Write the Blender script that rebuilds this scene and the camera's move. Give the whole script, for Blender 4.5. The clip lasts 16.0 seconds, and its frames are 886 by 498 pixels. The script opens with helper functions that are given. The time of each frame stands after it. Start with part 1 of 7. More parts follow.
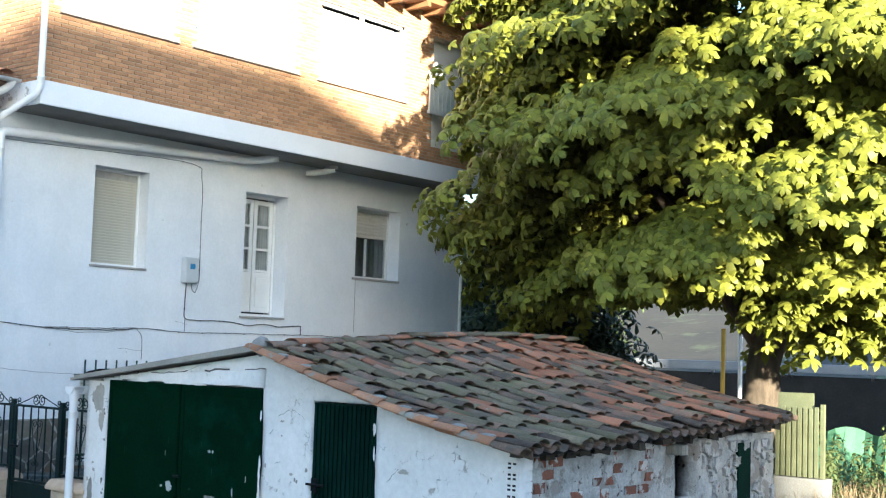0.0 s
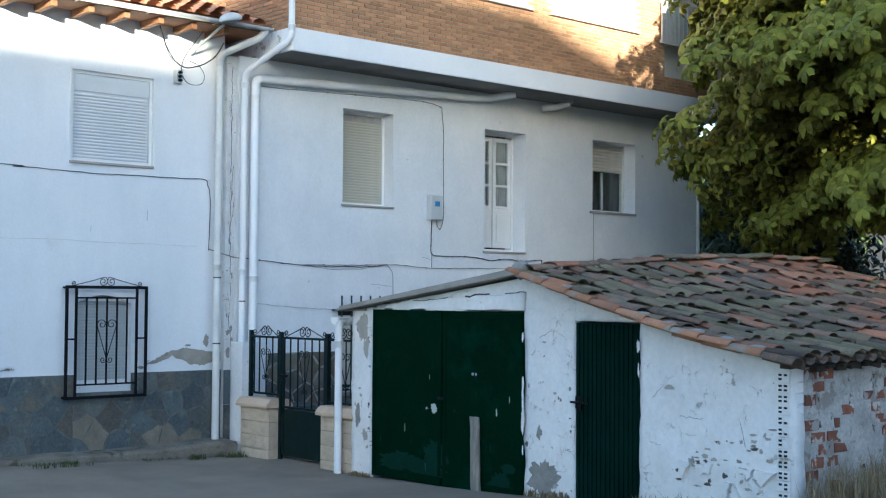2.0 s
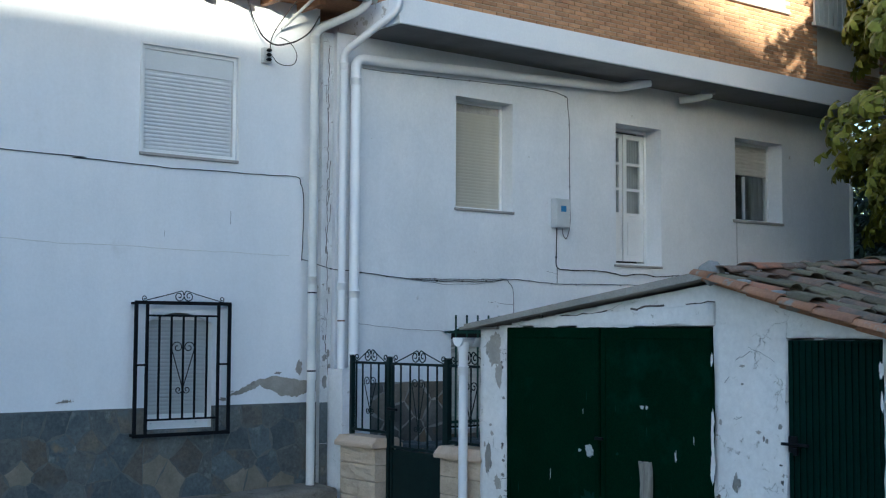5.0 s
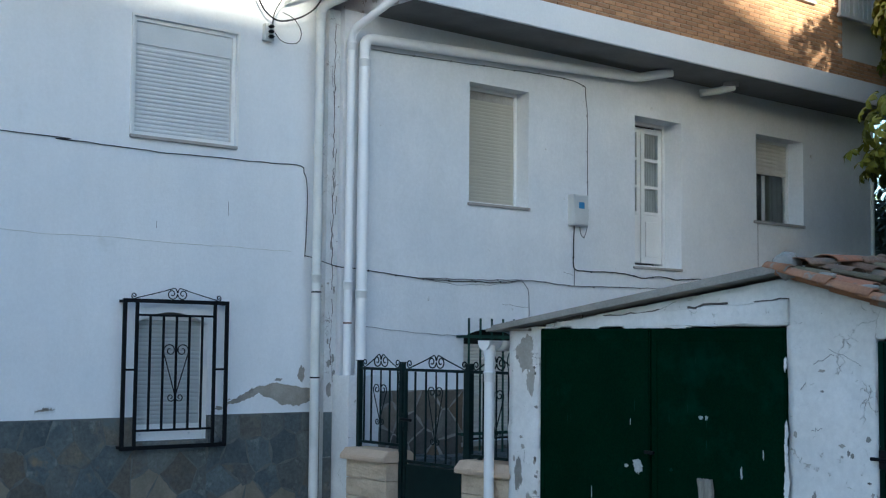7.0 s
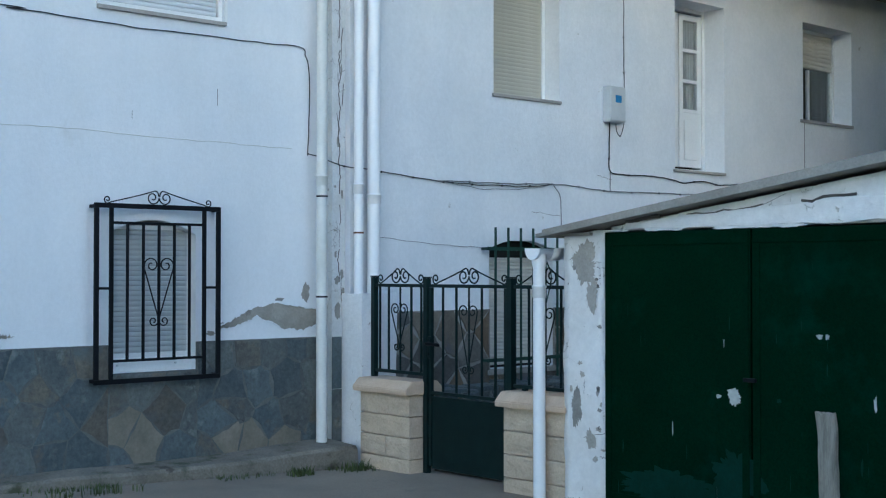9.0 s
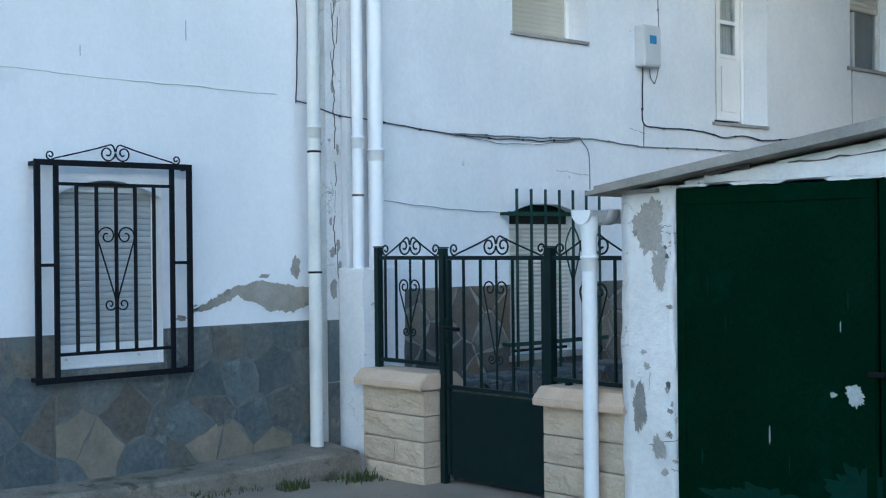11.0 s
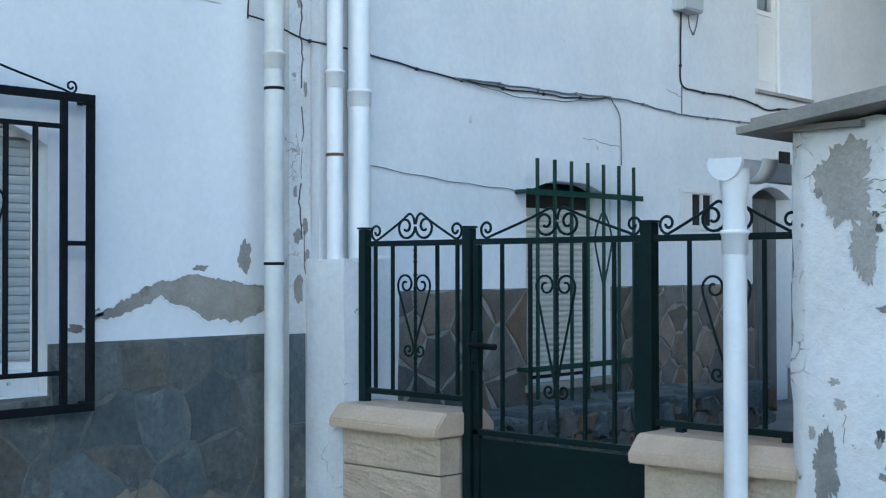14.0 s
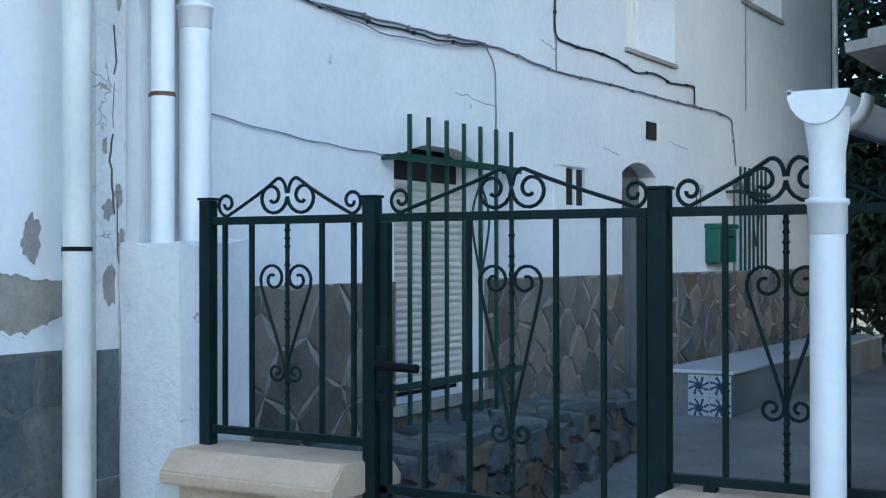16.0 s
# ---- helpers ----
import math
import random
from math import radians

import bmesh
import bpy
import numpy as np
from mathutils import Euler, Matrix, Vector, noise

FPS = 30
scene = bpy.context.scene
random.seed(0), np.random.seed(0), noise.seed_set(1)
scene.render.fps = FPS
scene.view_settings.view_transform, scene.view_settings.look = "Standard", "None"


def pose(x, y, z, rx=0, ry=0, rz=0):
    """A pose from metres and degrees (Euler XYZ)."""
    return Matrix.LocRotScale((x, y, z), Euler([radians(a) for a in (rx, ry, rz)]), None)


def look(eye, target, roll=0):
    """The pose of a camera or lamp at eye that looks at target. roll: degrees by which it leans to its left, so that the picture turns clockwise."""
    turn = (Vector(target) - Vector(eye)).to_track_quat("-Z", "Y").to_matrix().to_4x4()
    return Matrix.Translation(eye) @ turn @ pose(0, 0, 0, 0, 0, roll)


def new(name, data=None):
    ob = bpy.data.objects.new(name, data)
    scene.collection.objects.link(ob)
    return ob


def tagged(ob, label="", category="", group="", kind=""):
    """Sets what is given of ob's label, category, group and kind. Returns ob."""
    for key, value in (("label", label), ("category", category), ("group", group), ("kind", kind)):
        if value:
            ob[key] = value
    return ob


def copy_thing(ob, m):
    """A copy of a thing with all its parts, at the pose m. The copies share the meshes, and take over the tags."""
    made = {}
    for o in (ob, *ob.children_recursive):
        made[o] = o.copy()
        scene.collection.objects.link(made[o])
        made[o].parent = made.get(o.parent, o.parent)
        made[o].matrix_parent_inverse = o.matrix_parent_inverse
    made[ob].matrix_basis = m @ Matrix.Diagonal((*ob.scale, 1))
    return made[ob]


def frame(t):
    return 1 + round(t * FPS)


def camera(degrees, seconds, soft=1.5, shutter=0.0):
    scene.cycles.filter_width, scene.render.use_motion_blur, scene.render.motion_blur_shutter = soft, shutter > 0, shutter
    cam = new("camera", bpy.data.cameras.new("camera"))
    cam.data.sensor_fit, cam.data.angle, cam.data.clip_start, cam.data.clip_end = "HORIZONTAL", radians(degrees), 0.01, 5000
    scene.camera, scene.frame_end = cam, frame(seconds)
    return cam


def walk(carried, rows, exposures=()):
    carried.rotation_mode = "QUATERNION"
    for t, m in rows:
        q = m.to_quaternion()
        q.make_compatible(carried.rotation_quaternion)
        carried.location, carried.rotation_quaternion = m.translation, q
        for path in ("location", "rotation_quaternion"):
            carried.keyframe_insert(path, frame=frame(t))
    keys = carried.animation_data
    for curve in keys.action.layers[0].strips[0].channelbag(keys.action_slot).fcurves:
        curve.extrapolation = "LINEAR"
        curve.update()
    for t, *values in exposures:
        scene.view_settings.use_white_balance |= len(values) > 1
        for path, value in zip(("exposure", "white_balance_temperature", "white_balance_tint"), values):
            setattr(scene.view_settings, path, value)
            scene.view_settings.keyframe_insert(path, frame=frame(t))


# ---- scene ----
cam = camera(38.1, 16.0, soft=1.2)
EXPOSURES = [(0, 2.84, 5150, 8), (1, 2.74, 5100, 8), (2, 2.48, 5000, 8), (3.5, 2.15, 5000, 8), (5, 2.0, 4950, 8), (8, 2.04, 4950, 7), (9, 2.42, 4950, 6), (12, 2.68, 4960, 6), (14, 2.65, 4960, 6), (16, 2.80, 4840, 6)]
PATH = [
    (0, (2.053, -3.27, 2.637), (0.801, -1.719, 2.796), 1.9),
    (0.5, (2.175, -3.495, 2.583), (0.875, -1.98, 2.702), 1.1),
    (1, (2.18, -3.694, 2.49), (0.8, -2.25, 2.582), 0.7),
    (1.5, (2.113, -3.846, 2.395), (0.667, -2.466, 2.472), 0.6),
    (2, (1.86, -3.756, 2.305), (0.365, -2.429, 2.38), 0.4),
    (2.2, (1.717, -3.676, 2.282), (0.207, -2.368, 2.358), 0.2),
    (2.5, (1.433, -3.561, 2.239), (-0.093, -2.271, 2.317), 0.3),
    (3, (0.907, -3.299, 2.19), (-0.631, -2.024, 2.276), 0.2),
    (3.5, (0.384, -3.022, 2.165), (-1.161, -1.755, 2.261), 0.1),
    (4, (-0.114, -2.756, 2.145), (-1.666, -1.499, 2.251), 0.1),
    (4.5, (-0.597, -2.525, 2.113), (-2.155, -1.276, 2.23), 0.2),
    (5, (-1.104, -2.293, 2.09), (-2.666, -1.051, 2.218), 0.3),
    (5.2, (-1.277, -2.298, 2.073), (-2.837, -1.053, 2.203), 0.6),
    (7.3, (-2.894, -1.739, 1.962), (-4.418, -0.452, 2.111), 0.5),
    (7.5, (-3.146, -1.632, 1.957), (-4.667, -0.34, 2.096), 0.4),
    (8, (-3.66, -1.393, 1.922), (-5.176, -0.09, 2.009), 0.3),
    (8.5, (-4.226, -1.161, 1.819), (-5.73, 0.156, 1.869), 0.2),
    (9, (-4.676, -0.879, 1.817), (-6.177, 0.441, 1.853), 0.0),
    (11.5, (-6.978, 0.584, 1.772), (-8.448, 1.94, 1.759), -0.4),
    (12, (-7.429, 0.879, 1.748), (-8.89, 2.246, 1.737), -0.0),
    (12.5, (-7.855, 1.145, 1.72), (-9.301, 2.526, 1.712), 0.0),
    (13, (-8.328, 1.428, 1.705), (-9.754, 2.83, 1.699), -0.1),
    (13.5, (-8.906, 1.705, 1.606), (-10.3, 3.139, 1.622), -0.2),
    (14, (-9.467, 1.949, 1.542), (-10.819, 3.422, 1.572), -0.1),
    (14.5, (-10.011, 2.177, 1.515), (-11.305, 3.701, 1.547), -0.2),
    (15, (-10.486, 2.443, 1.517), (-11.709, 4.025, 1.543), 0.1),
    (15.2, (-10.66, 2.591, 1.509), (-11.854, 4.195, 1.536), 0.3),
    (15.5, (-10.957, 2.844, 1.499), (-12.097, 4.487, 1.525), 0.2),
    (16, (-11.356, 3.118, 1.537), (-12.376, 4.838, 1.549), -0.1),
]
walk(cam, [(t, look(eye, target, roll)) for t, eye, target, roll in PATH], EXPOSURES)

# ---- light ----
SUN = Vector((0.80, -0.545, 0.139)).normalized()
world = bpy.data.worlds.new("sky")
scene.world = world
world.use_nodes = True
sky = world.node_tree.nodes.new("ShaderNodeTexSky")
sky.sky_type, sky.sun_disc = "NISHITA", False
sky.sun_elevation, sky.sun_rotation = math.asin(SUN.z), math.atan2(SUN.x, SUN.y)
world.node_tree.links.new(sky.outputs[0], world.node_tree.nodes["Background"].inputs[0])
world.node_tree.nodes["Background"].inputs[1].default_value = 0.10
sun = new("sun", bpy.data.lights.new("sun", "SUN"))
sun.data.energy, sun.data.angle, sun.data.color = 5.0, radians(1.2), (1.0, 0.80, 0.50)
sun.matrix_world = look((0, 0, 30), Vector((0, 0, 30)) - SUN)

# ---- materials ----
def mat(name, a, b, scale=1.5, fine=45.0, rough=0.85, bump=0.2, metal=0.0, vary=0.0, island=False,
        spots=None, streak=False, grain=0.25, stretch=None, translucent=0.0, gloss=0.5, cracks=()):
    """Two tones mixed by large noise, fine grain, optional wear spots (colour, scale, threshold, softness)
    and crack nets (colour, scale, width, mask threshold)."""
    m = bpy.data.materials.new(name)
    m.use_nodes = True
    nt = m.node_tree
    n, l = nt.nodes, nt.links
    bsdf = n["Principled BSDF"]
    co = n.new("ShaderNodeTexCoord").outputs["Object"]
    if vary:
        rnd = n.new("ShaderNodeNewGeometry").outputs["Random Per Island"] if island else n.new("ShaderNodeObjectInfo").outputs["Random"]
        sc = n.new("ShaderNodeMath"); sc.operation = "MULTIPLY"; sc.inputs[1].default_value = 37.0
        l.new(rnd, sc.inputs[0])
        add = n.new("ShaderNodeVectorMath"); add.operation = "ADD"
        l.new(co, add.inputs[0]); l.new(sc.outputs[0], add.inputs[1])
        co = add.outputs[0]
    if stretch:
        mp = n.new("ShaderNodeMapping"); mp.inputs["Scale"].default_value = stretch
        l.new(co, mp.inputs[0]); co = mp.outputs[0]

    def noise_at(s, detail=5, rgh=0.6):
        t = n.new("ShaderNodeTexNoise")
        t.inputs["Scale"].default_value, t.inputs["Detail"].default_value, t.inputs["Roughness"].default_value = s, detail, rgh
        l.new(co, t.inputs["Vector"])
        return t.outputs["Fac"]

    def ramp(fac, p0, c0, p1, c1):
        r = n.new("ShaderNodeValToRGB")
        r.color_ramp.elements[0].position, r.color_ramp.elements[0].color = p0, (*c0, 1)
        r.color_ramp.elements[1].position, r.color_ramp.elements[1].color = p1, (*c1, 1)
        l.new(fac, r.inputs[0])
        return r.outputs[0]

    def mix(fac, c0, c1, mode="MIX"):
        x = n.new("ShaderNodeMix"); x.data_type, x.blend_type = "RGBA", mode
        if isinstance(fac, float): x.inputs[0].default_value = fac
        else: l.new(fac, x.inputs[0])
        for sock, c in ((x.inputs[6], c0), (x.inputs[7], c1)):
            if isinstance(c, tuple): sock.default_value = (*c, 1)
            else: l.new(c, sock)
        return x.outputs[2]

    col = ramp(noise_at(scale), 0.35, a, 0.68, b)
    g = noise_at(fine, 4, 0.7)
    lo = 1 - grain
    col = mix(1.0, col, ramp(g, 0.3, (lo, lo, lo), 0.7, (1, 1, 1)), "MULTIPLY")
    height = g
    if streak:
        mp = n.new("ShaderNodeMapping"); mp.inputs["Scale"].default_value = (1.6, 1.6, 0.35)
        keep, co = co, mp.outputs[0]
        l.new(keep, mp.inputs[0])
        st = noise_at(2.0, 6, 0.65)
        co = keep
        col = mix(1.0, col, ramp(st, 0.30, (0.965, 0.965, 0.96), 0.60, (1, 1, 1)), "MULTIPLY")
    for sp in (spots or []):
        c, s, th, soft = sp
        f = ramp(noise_at(s, 7, 0.62), th, (0, 0, 0), th + soft, (1, 1, 1))
        col = mix(f, col, c)
        mh = n.new("ShaderNodeMath"); mh.operation = "SUBTRACT"
        l.new(height, mh.inputs[0]); l.new(f, mh.inputs[1])
        height = mh.outputs[0]
    for c, s, wid, th in cracks:
        warp = n.new("ShaderNodeTexNoise")
        warp.inputs["Scale"].default_value, warp.inputs["Detail"].default_value = s * 1.7, 5
        l.new(co, warp.inputs["Vector"])
        push = n.new("ShaderNodeVectorMath"); push.operation = "MULTIPLY_ADD"
        l.new(warp.outputs["Color"], push.inputs[0]); l.new(co, push.inputs[2])
        push.inputs[1].default_value = (0.9 / s, 0.9 / s, 0.9 / s)
        vor = n.new("ShaderNodeTexVoronoi"); vor.feature = "DISTANCE_TO_EDGE"
        vor.inputs["Scale"].default_value = s
        l.new(push.outputs[0], vor.inputs["Vector"])
        line = ramp(vor.outputs["Distance"], wid * 0.3, (1, 1, 1), wid, (0, 0, 0))
        f = mix(1.0, line, ramp(noise_at(s * 0.45, 4), th, (0, 0, 0), th + 0.06, (1, 1, 1)), "MULTIPLY")
        col = mix(f, col, c)
        mh = n.new("ShaderNodeMath"); mh.operation = "SUBTRACT"
        l.new(height, mh.inputs[0]); l.new(f, mh.inputs[1])
        height = mh.outputs[0]
    if vary:
        hsv = n.new("ShaderNodeHueSaturation")
        mr = n.new("ShaderNodeMapRange"); mr.inputs[3].default_value, mr.inputs[4].default_value = 1 - vary, 1 + vary
        l.new(rnd, mr.inputs[0]); l.new(mr.outputs[0], hsv.inputs["Value"])
        l.new(col, hsv.inputs["Color"])
        col = hsv.outputs[0]
    l.new(col, bsdf.inputs["Base Color"])
    bsdf.inputs["Roughness"].default_value, bsdf.inputs["Metallic"].default_value = rough, metal
    bsdf.inputs["Specular IOR Level"].default_value = gloss
    if bump:
        b_ = n.new("ShaderNodeBump"); b_.inputs["Strength"].default_value, b_.inputs["Distance"].default_value = bump, 0.012
        l.new(height, b_.inputs["Height"]); l.new(b_.outputs[0], bsdf.inputs["Normal"])
    if translucent:
        tr = n.new("ShaderNodeBsdfTranslucent"); l.new(col, tr.inputs[0])
        ms = n.new("ShaderNodeMixShader"); ms.inputs[0].default_value = translucent
        l.new(bsdf.outputs[0], ms.inputs[1]); l.new(tr.outputs[0], ms.inputs[2])
        l.new(ms.outputs[0], n["Material Output"].inputs["Surface"])
    return m


M_PLASTER = mat("white_plaster", (0.74, 0.76, 0.78), (0.80, 0.81, 0.82), 0.8, 30, 0.9, 0.22, streak=True, grain=0.07,
                spots=[((0.60, 0.60, 0.57), 1.1, 0.64, 0.16)])
M_PLASTER_B = mat("old_white_plaster", (0.72, 0.74, 0.76), (0.80, 0.81, 0.82), 1.2, 22, 0.9, 0.35, streak=True, grain=0.09,
                  spots=[((0.42, 0.41, 0.38), 3.5, 0.69, 0.04)])
M_CRACKED = mat("cracked_joint_plaster", (0.62, 0.62, 0.6), (0.76, 0.76, 0.75), 3, 40, 0.9, 0.5, grain=0.15,
                spots=[((0.33, 0.31, 0.28), 6, 0.66, 0.03)], cracks=[((0.30, 0.285, 0.26), 5.0, 0.018, 0.54)])
M_SHED = mat("peeling_whitewash", (0.80, 0.78, 0.75), (0.90, 0.88, 0.86), 1.6, 16, 0.95, 0.9, grain=0.12,
             spots=[((0.62, 0.59, 0.55), 1.3, 0.60, 0.16), ((0.52, 0.48, 0.43), 3.4, 0.665, 0.03), ((0.22, 0.20, 0.175), 13.0, 0.70, 0.02)],
             cracks=[((0.38, 0.355, 0.32), 3.2, 0.011, 0.60), ((0.46, 0.43, 0.39), 9.5, 0.028, 0.59)])
# Darker base than the front's M_SHED, with stain and bare brick spots.
M_SHED_SIDE = mat("darker_worn_whitewash", (0.40, 0.39, 0.37), (0.63, 0.62, 0.595), 2.5, 26, 0.95, 1.0, grain=0.34,
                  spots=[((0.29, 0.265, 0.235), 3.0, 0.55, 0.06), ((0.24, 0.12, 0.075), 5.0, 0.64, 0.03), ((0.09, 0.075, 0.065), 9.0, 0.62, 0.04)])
M_MORTAR = mat("bare_mortar", (0.26, 0.25, 0.225), (0.36, 0.34, 0.31), 6, 60, 0.95, 0.5)
M_CONCRETE = mat("concrete", (0.20, 0.195, 0.18), (0.31, 0.305, 0.29), 1.2, 55, 0.92, 0.4, grain=0.3,
                 spots=[((0.17, 0.165, 0.15), 2.2, 0.62, 0.1)])
M_STREET = mat("worn_street", (0.225, 0.190, 0.145), (0.335, 0.285, 0.22), 0.6, 70, 0.95, 0.5, grain=0.35,
               spots=[((0.13, 0.13, 0.10), 1.6, 0.64, 0.12)])
# Base set darker than pale plaster, for the shade under the overhang; stains on top.
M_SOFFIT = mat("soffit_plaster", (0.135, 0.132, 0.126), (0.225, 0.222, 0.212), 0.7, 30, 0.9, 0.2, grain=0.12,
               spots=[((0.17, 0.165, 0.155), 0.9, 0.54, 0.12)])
M_FASCIA = mat("fascia_paint", (0.80, 0.81, 0.82), (0.86, 0.86, 0.86), 1.0, 30, 0.85, 0.15, grain=0.06)
M_BRICK = mat("facing_brick", (0.40, 0.21, 0.105), (0.52, 0.30, 0.15), 3.0, 90, 0.9, 0.35, vary=0.22, island=True, grain=0.25)
M_JOINT = mat("brick_mortar", (0.42, 0.33, 0.24), (0.50, 0.40, 0.30), 4, 80, 0.95, 0.3)
M_SLATE = mat("slate_flag", (0.098, 0.114, 0.112), (0.160, 0.172, 0.162), 2.6, 24, 0.8, 0.9, vary=0.20, grain=0.42,
              spots=[((0.200, 0.160, 0.108), 2.2, 0.55, 0.16), ((0.215, 0.22, 0.205), 6.0, 0.60, 0.14), ((0.065, 0.075, 0.078), 5.0, 0.62, 0.10)])
M_SLATE_BLUE = mat("blue_slate_flag", (0.080, 0.104, 0.112), (0.128, 0.152, 0.156), 2.6, 24, 0.78, 0.9, vary=0.20, grain=0.42,
                   spots=[((0.18, 0.195, 0.188), 5.0, 0.58, 0.14), ((0.185, 0.14, 0.09), 2.8, 0.60, 0.14)])
M_SLATE_RUST = mat("rusty_slate_flag", (0.112, 0.112, 0.098), (0.178, 0.156, 0.118), 3.0, 24, 0.8, 0.9, vary=0.20, grain=0.42,
                   spots=[((0.10, 0.118, 0.118), 2.6, 0.50, 0.16)])
M_SANDSTONE = mat("brown_flag", (0.172, 0.156, 0.120), (0.245, 0.218, 0.168), 4, 30, 0.85, 0.6, vary=0.12, grain=0.22)
M_RUBBLE = mat("brown_rubble", (0.145, 0.126, 0.098), (0.24, 0.208, 0.162), 3.5, 40, 0.85, 0.7, vary=0.34, grain=0.3,
               spots=[((0.13, 0.13, 0.14), 2.5, 0.6, 0.1)])
M_RUBBLE_RUST = mat("rust_rubble", (0.142, 0.104, 0.068), (0.21, 0.160, 0.105), 3.5, 40, 0.85, 0.7, vary=0.3, grain=0.3)
M_RUBBLE_GREY = mat("grey_rubble", (0.105, 0.102, 0.092), (0.19, 0.18, 0.16), 3.5, 40, 0.85, 0.7, vary=0.3, grain=0.3,
                    spots=[((0.20, 0.14, 0.085), 3.0, 0.6, 0.1)])
RUBBLES = (M_RUBBLE, M_RUBBLE, M_RUBBLE_GREY, M_RUBBLE_RUST, M_RUBBLE_GREY, M_RUBBLE, M_RUBBLE_GREY)
M_BLOCK = mat("cream_split_block", (0.58, 0.47, 0.34), (0.70, 0.58, 0.43), 6, 50, 0.95, 0.9, vary=0.07, grain=0.22)
M_CAP = mat("cream_cap", (0.55, 0.42, 0.30), (0.66, 0.52, 0.38), 4, 60, 0.9, 0.25, grain=0.15,
            spots=[((0.34, 0.27, 0.2), 3, 0.66, 0.1)])
M_PVC = mat("white_pvc", (0.82, 0.83, 0.84), (0.87, 0.87, 0.87), 3, 30, 0.45, 0.03, grain=0.05)
M_PVC_OLD = mat("aged_white_pipe", (0.62, 0.63, 0.60), (0.74, 0.74, 0.71), 2, 25, 0.6, 0.05, grain=0.08)
M_IRON = mat("dark_green_iron", (0.005, 0.015, 0.015), (0.008, 0.023, 0.022), 8, 80, 0.5, 0.12, grain=0.3, gloss=0.2)
M_BLACK = mat("black_iron", (0.006, 0.007, 0.009), (0.011, 0.012, 0.015), 8, 80, 0.6, 0.1, grain=0.3, gloss=0.12)
M_GREENBAR = mat("green_bar_paint", (0.008, 0.042, 0.030), (0.012, 0.060, 0.042), 8, 80, 0.45, 0.1, grain=0.3)
M_GARAGE = mat("garage_green", (0.0020, 0.016, 0.0065), (0.0030, 0.022, 0.0095), 1.2, 50, 0.85, 0.25, grain=0.4, gloss=0.03,
               spots=[((0.0035, 0.030, 0.018), 1.5, 0.58, 0.22), ((0.45, 0.48, 0.44), 7.0, 0.80, 0.02)])
M_DOORGREEN = mat("door_green", (0.0025, 0.017, 0.012), (0.004, 0.025, 0.018), 2, 50, 0.75, 0.25, grain=0.4, gloss=0.06,
                  spots=[((0.30, 0.34, 0.31), 8.0, 0.79, 0.02)])
M_WOODGREY = mat("weathered_wood", (0.20, 0.185, 0.15), (0.40, 0.375, 0.32), 3, 30, 0.9, 0.6, stretch=(6, 6, 0.6), grain=0.35)
M_RAFTER = mat("brown_rafter", (0.20, 0.09, 0.035), (0.32, 0.15, 0.06), 3, 30, 0.7, 0.3, grain=0.3)
M_TILE = mat("clay_tile", (0.27, 0.155, 0.098), (0.205, 0.155, 0.118), 5.0, 45, 0.92, 0.8, vary=0.38, grain=0.4,
             spots=[((0.125, 0.105, 0.078), 3.6, 0.47, 0.12), ((0.27, 0.225, 0.18), 8.0, 0.64, 0.06)])
M_TILE_RED = mat("clay_tile_red", (0.39, 0.165, 0.088), (0.30, 0.16, 0.098), 5.0, 45, 0.9, 0.6, vary=0.3, grain=0.25,
                 spots=[((0.19, 0.155, 0.115), 4.5, 0.54, 0.12), ((0.32, 0.29, 0.23), 9.0, 0.66, 0.05)])
M_TILE_MOSS = mat("mossy_tile", (0.175, 0.142, 0.088), (0.225, 0.182, 0.118), 5.0, 40, 0.95, 0.7, vary=0.3, grain=0.35,
                  spots=[((0.135, 0.124, 0.066), 3.0, 0.50, 0.14), ((0.32, 0.16, 0.09), 5.0, 0.66, 0.06)])
M_ROOF_A = mat("sunlit_tile", (0.50, 0.24, 0.13), (0.60, 0.32, 0.18), 3, 40, 0.9, 0.4, vary=0.2, island=True, grain=0.25)
M_SHEET = mat("fibre_cement", (0.29, 0.268, 0.235), (0.42, 0.392, 0.345), 2, 40, 0.9, 0.3, grain=0.25)
# Near-black for rooms, slots and hollows in shade; also the dark plaque.
M_DARK = mat("near_black", (0.012, 0.011, 0.010), (0.02, 0.018, 0.016), 3, 30, 0.95, 0.0)
M_SHUTTER = mat("white_shutter", (0.62, 0.64, 0.64), (0.68, 0.69, 0.69), 2, 40, 0.5, 0.05, grain=0.06)
M_BEIGE = mat("beige_shutter", (0.42, 0.395, 0.315), (0.47, 0.445, 0.36), 1.5, 40, 0.6, 0.05, grain=0.06)
M_CREAMSHUT = mat("cream_shutter", (0.60, 0.57, 0.50), (0.68, 0.65, 0.58), 3, 40, 0.6, 0.1, grain=0.12)
M_WHITEPAINT = mat("white_paint", (0.74, 0.74, 0.72), (0.80, 0.80, 0.78), 2, 40, 0.5, 0.08, grain=0.08)
M_SILL = mat("sill_stone", (0.34, 0.32, 0.29), (0.46, 0.44, 0.40), 4, 60, 0.8, 0.2)
M_CURTAIN = mat("lace_curtain", (0.55, 0.55, 0.53), (0.66, 0.66, 0.63), 6, 90, 0.95, 0.1, grain=0.3)
M_GREYCURTAIN = mat("grey_curtain", (0.16, 0.17, 0.17), (0.24, 0.25, 0.25), 4, 60, 0.95, 0.1)
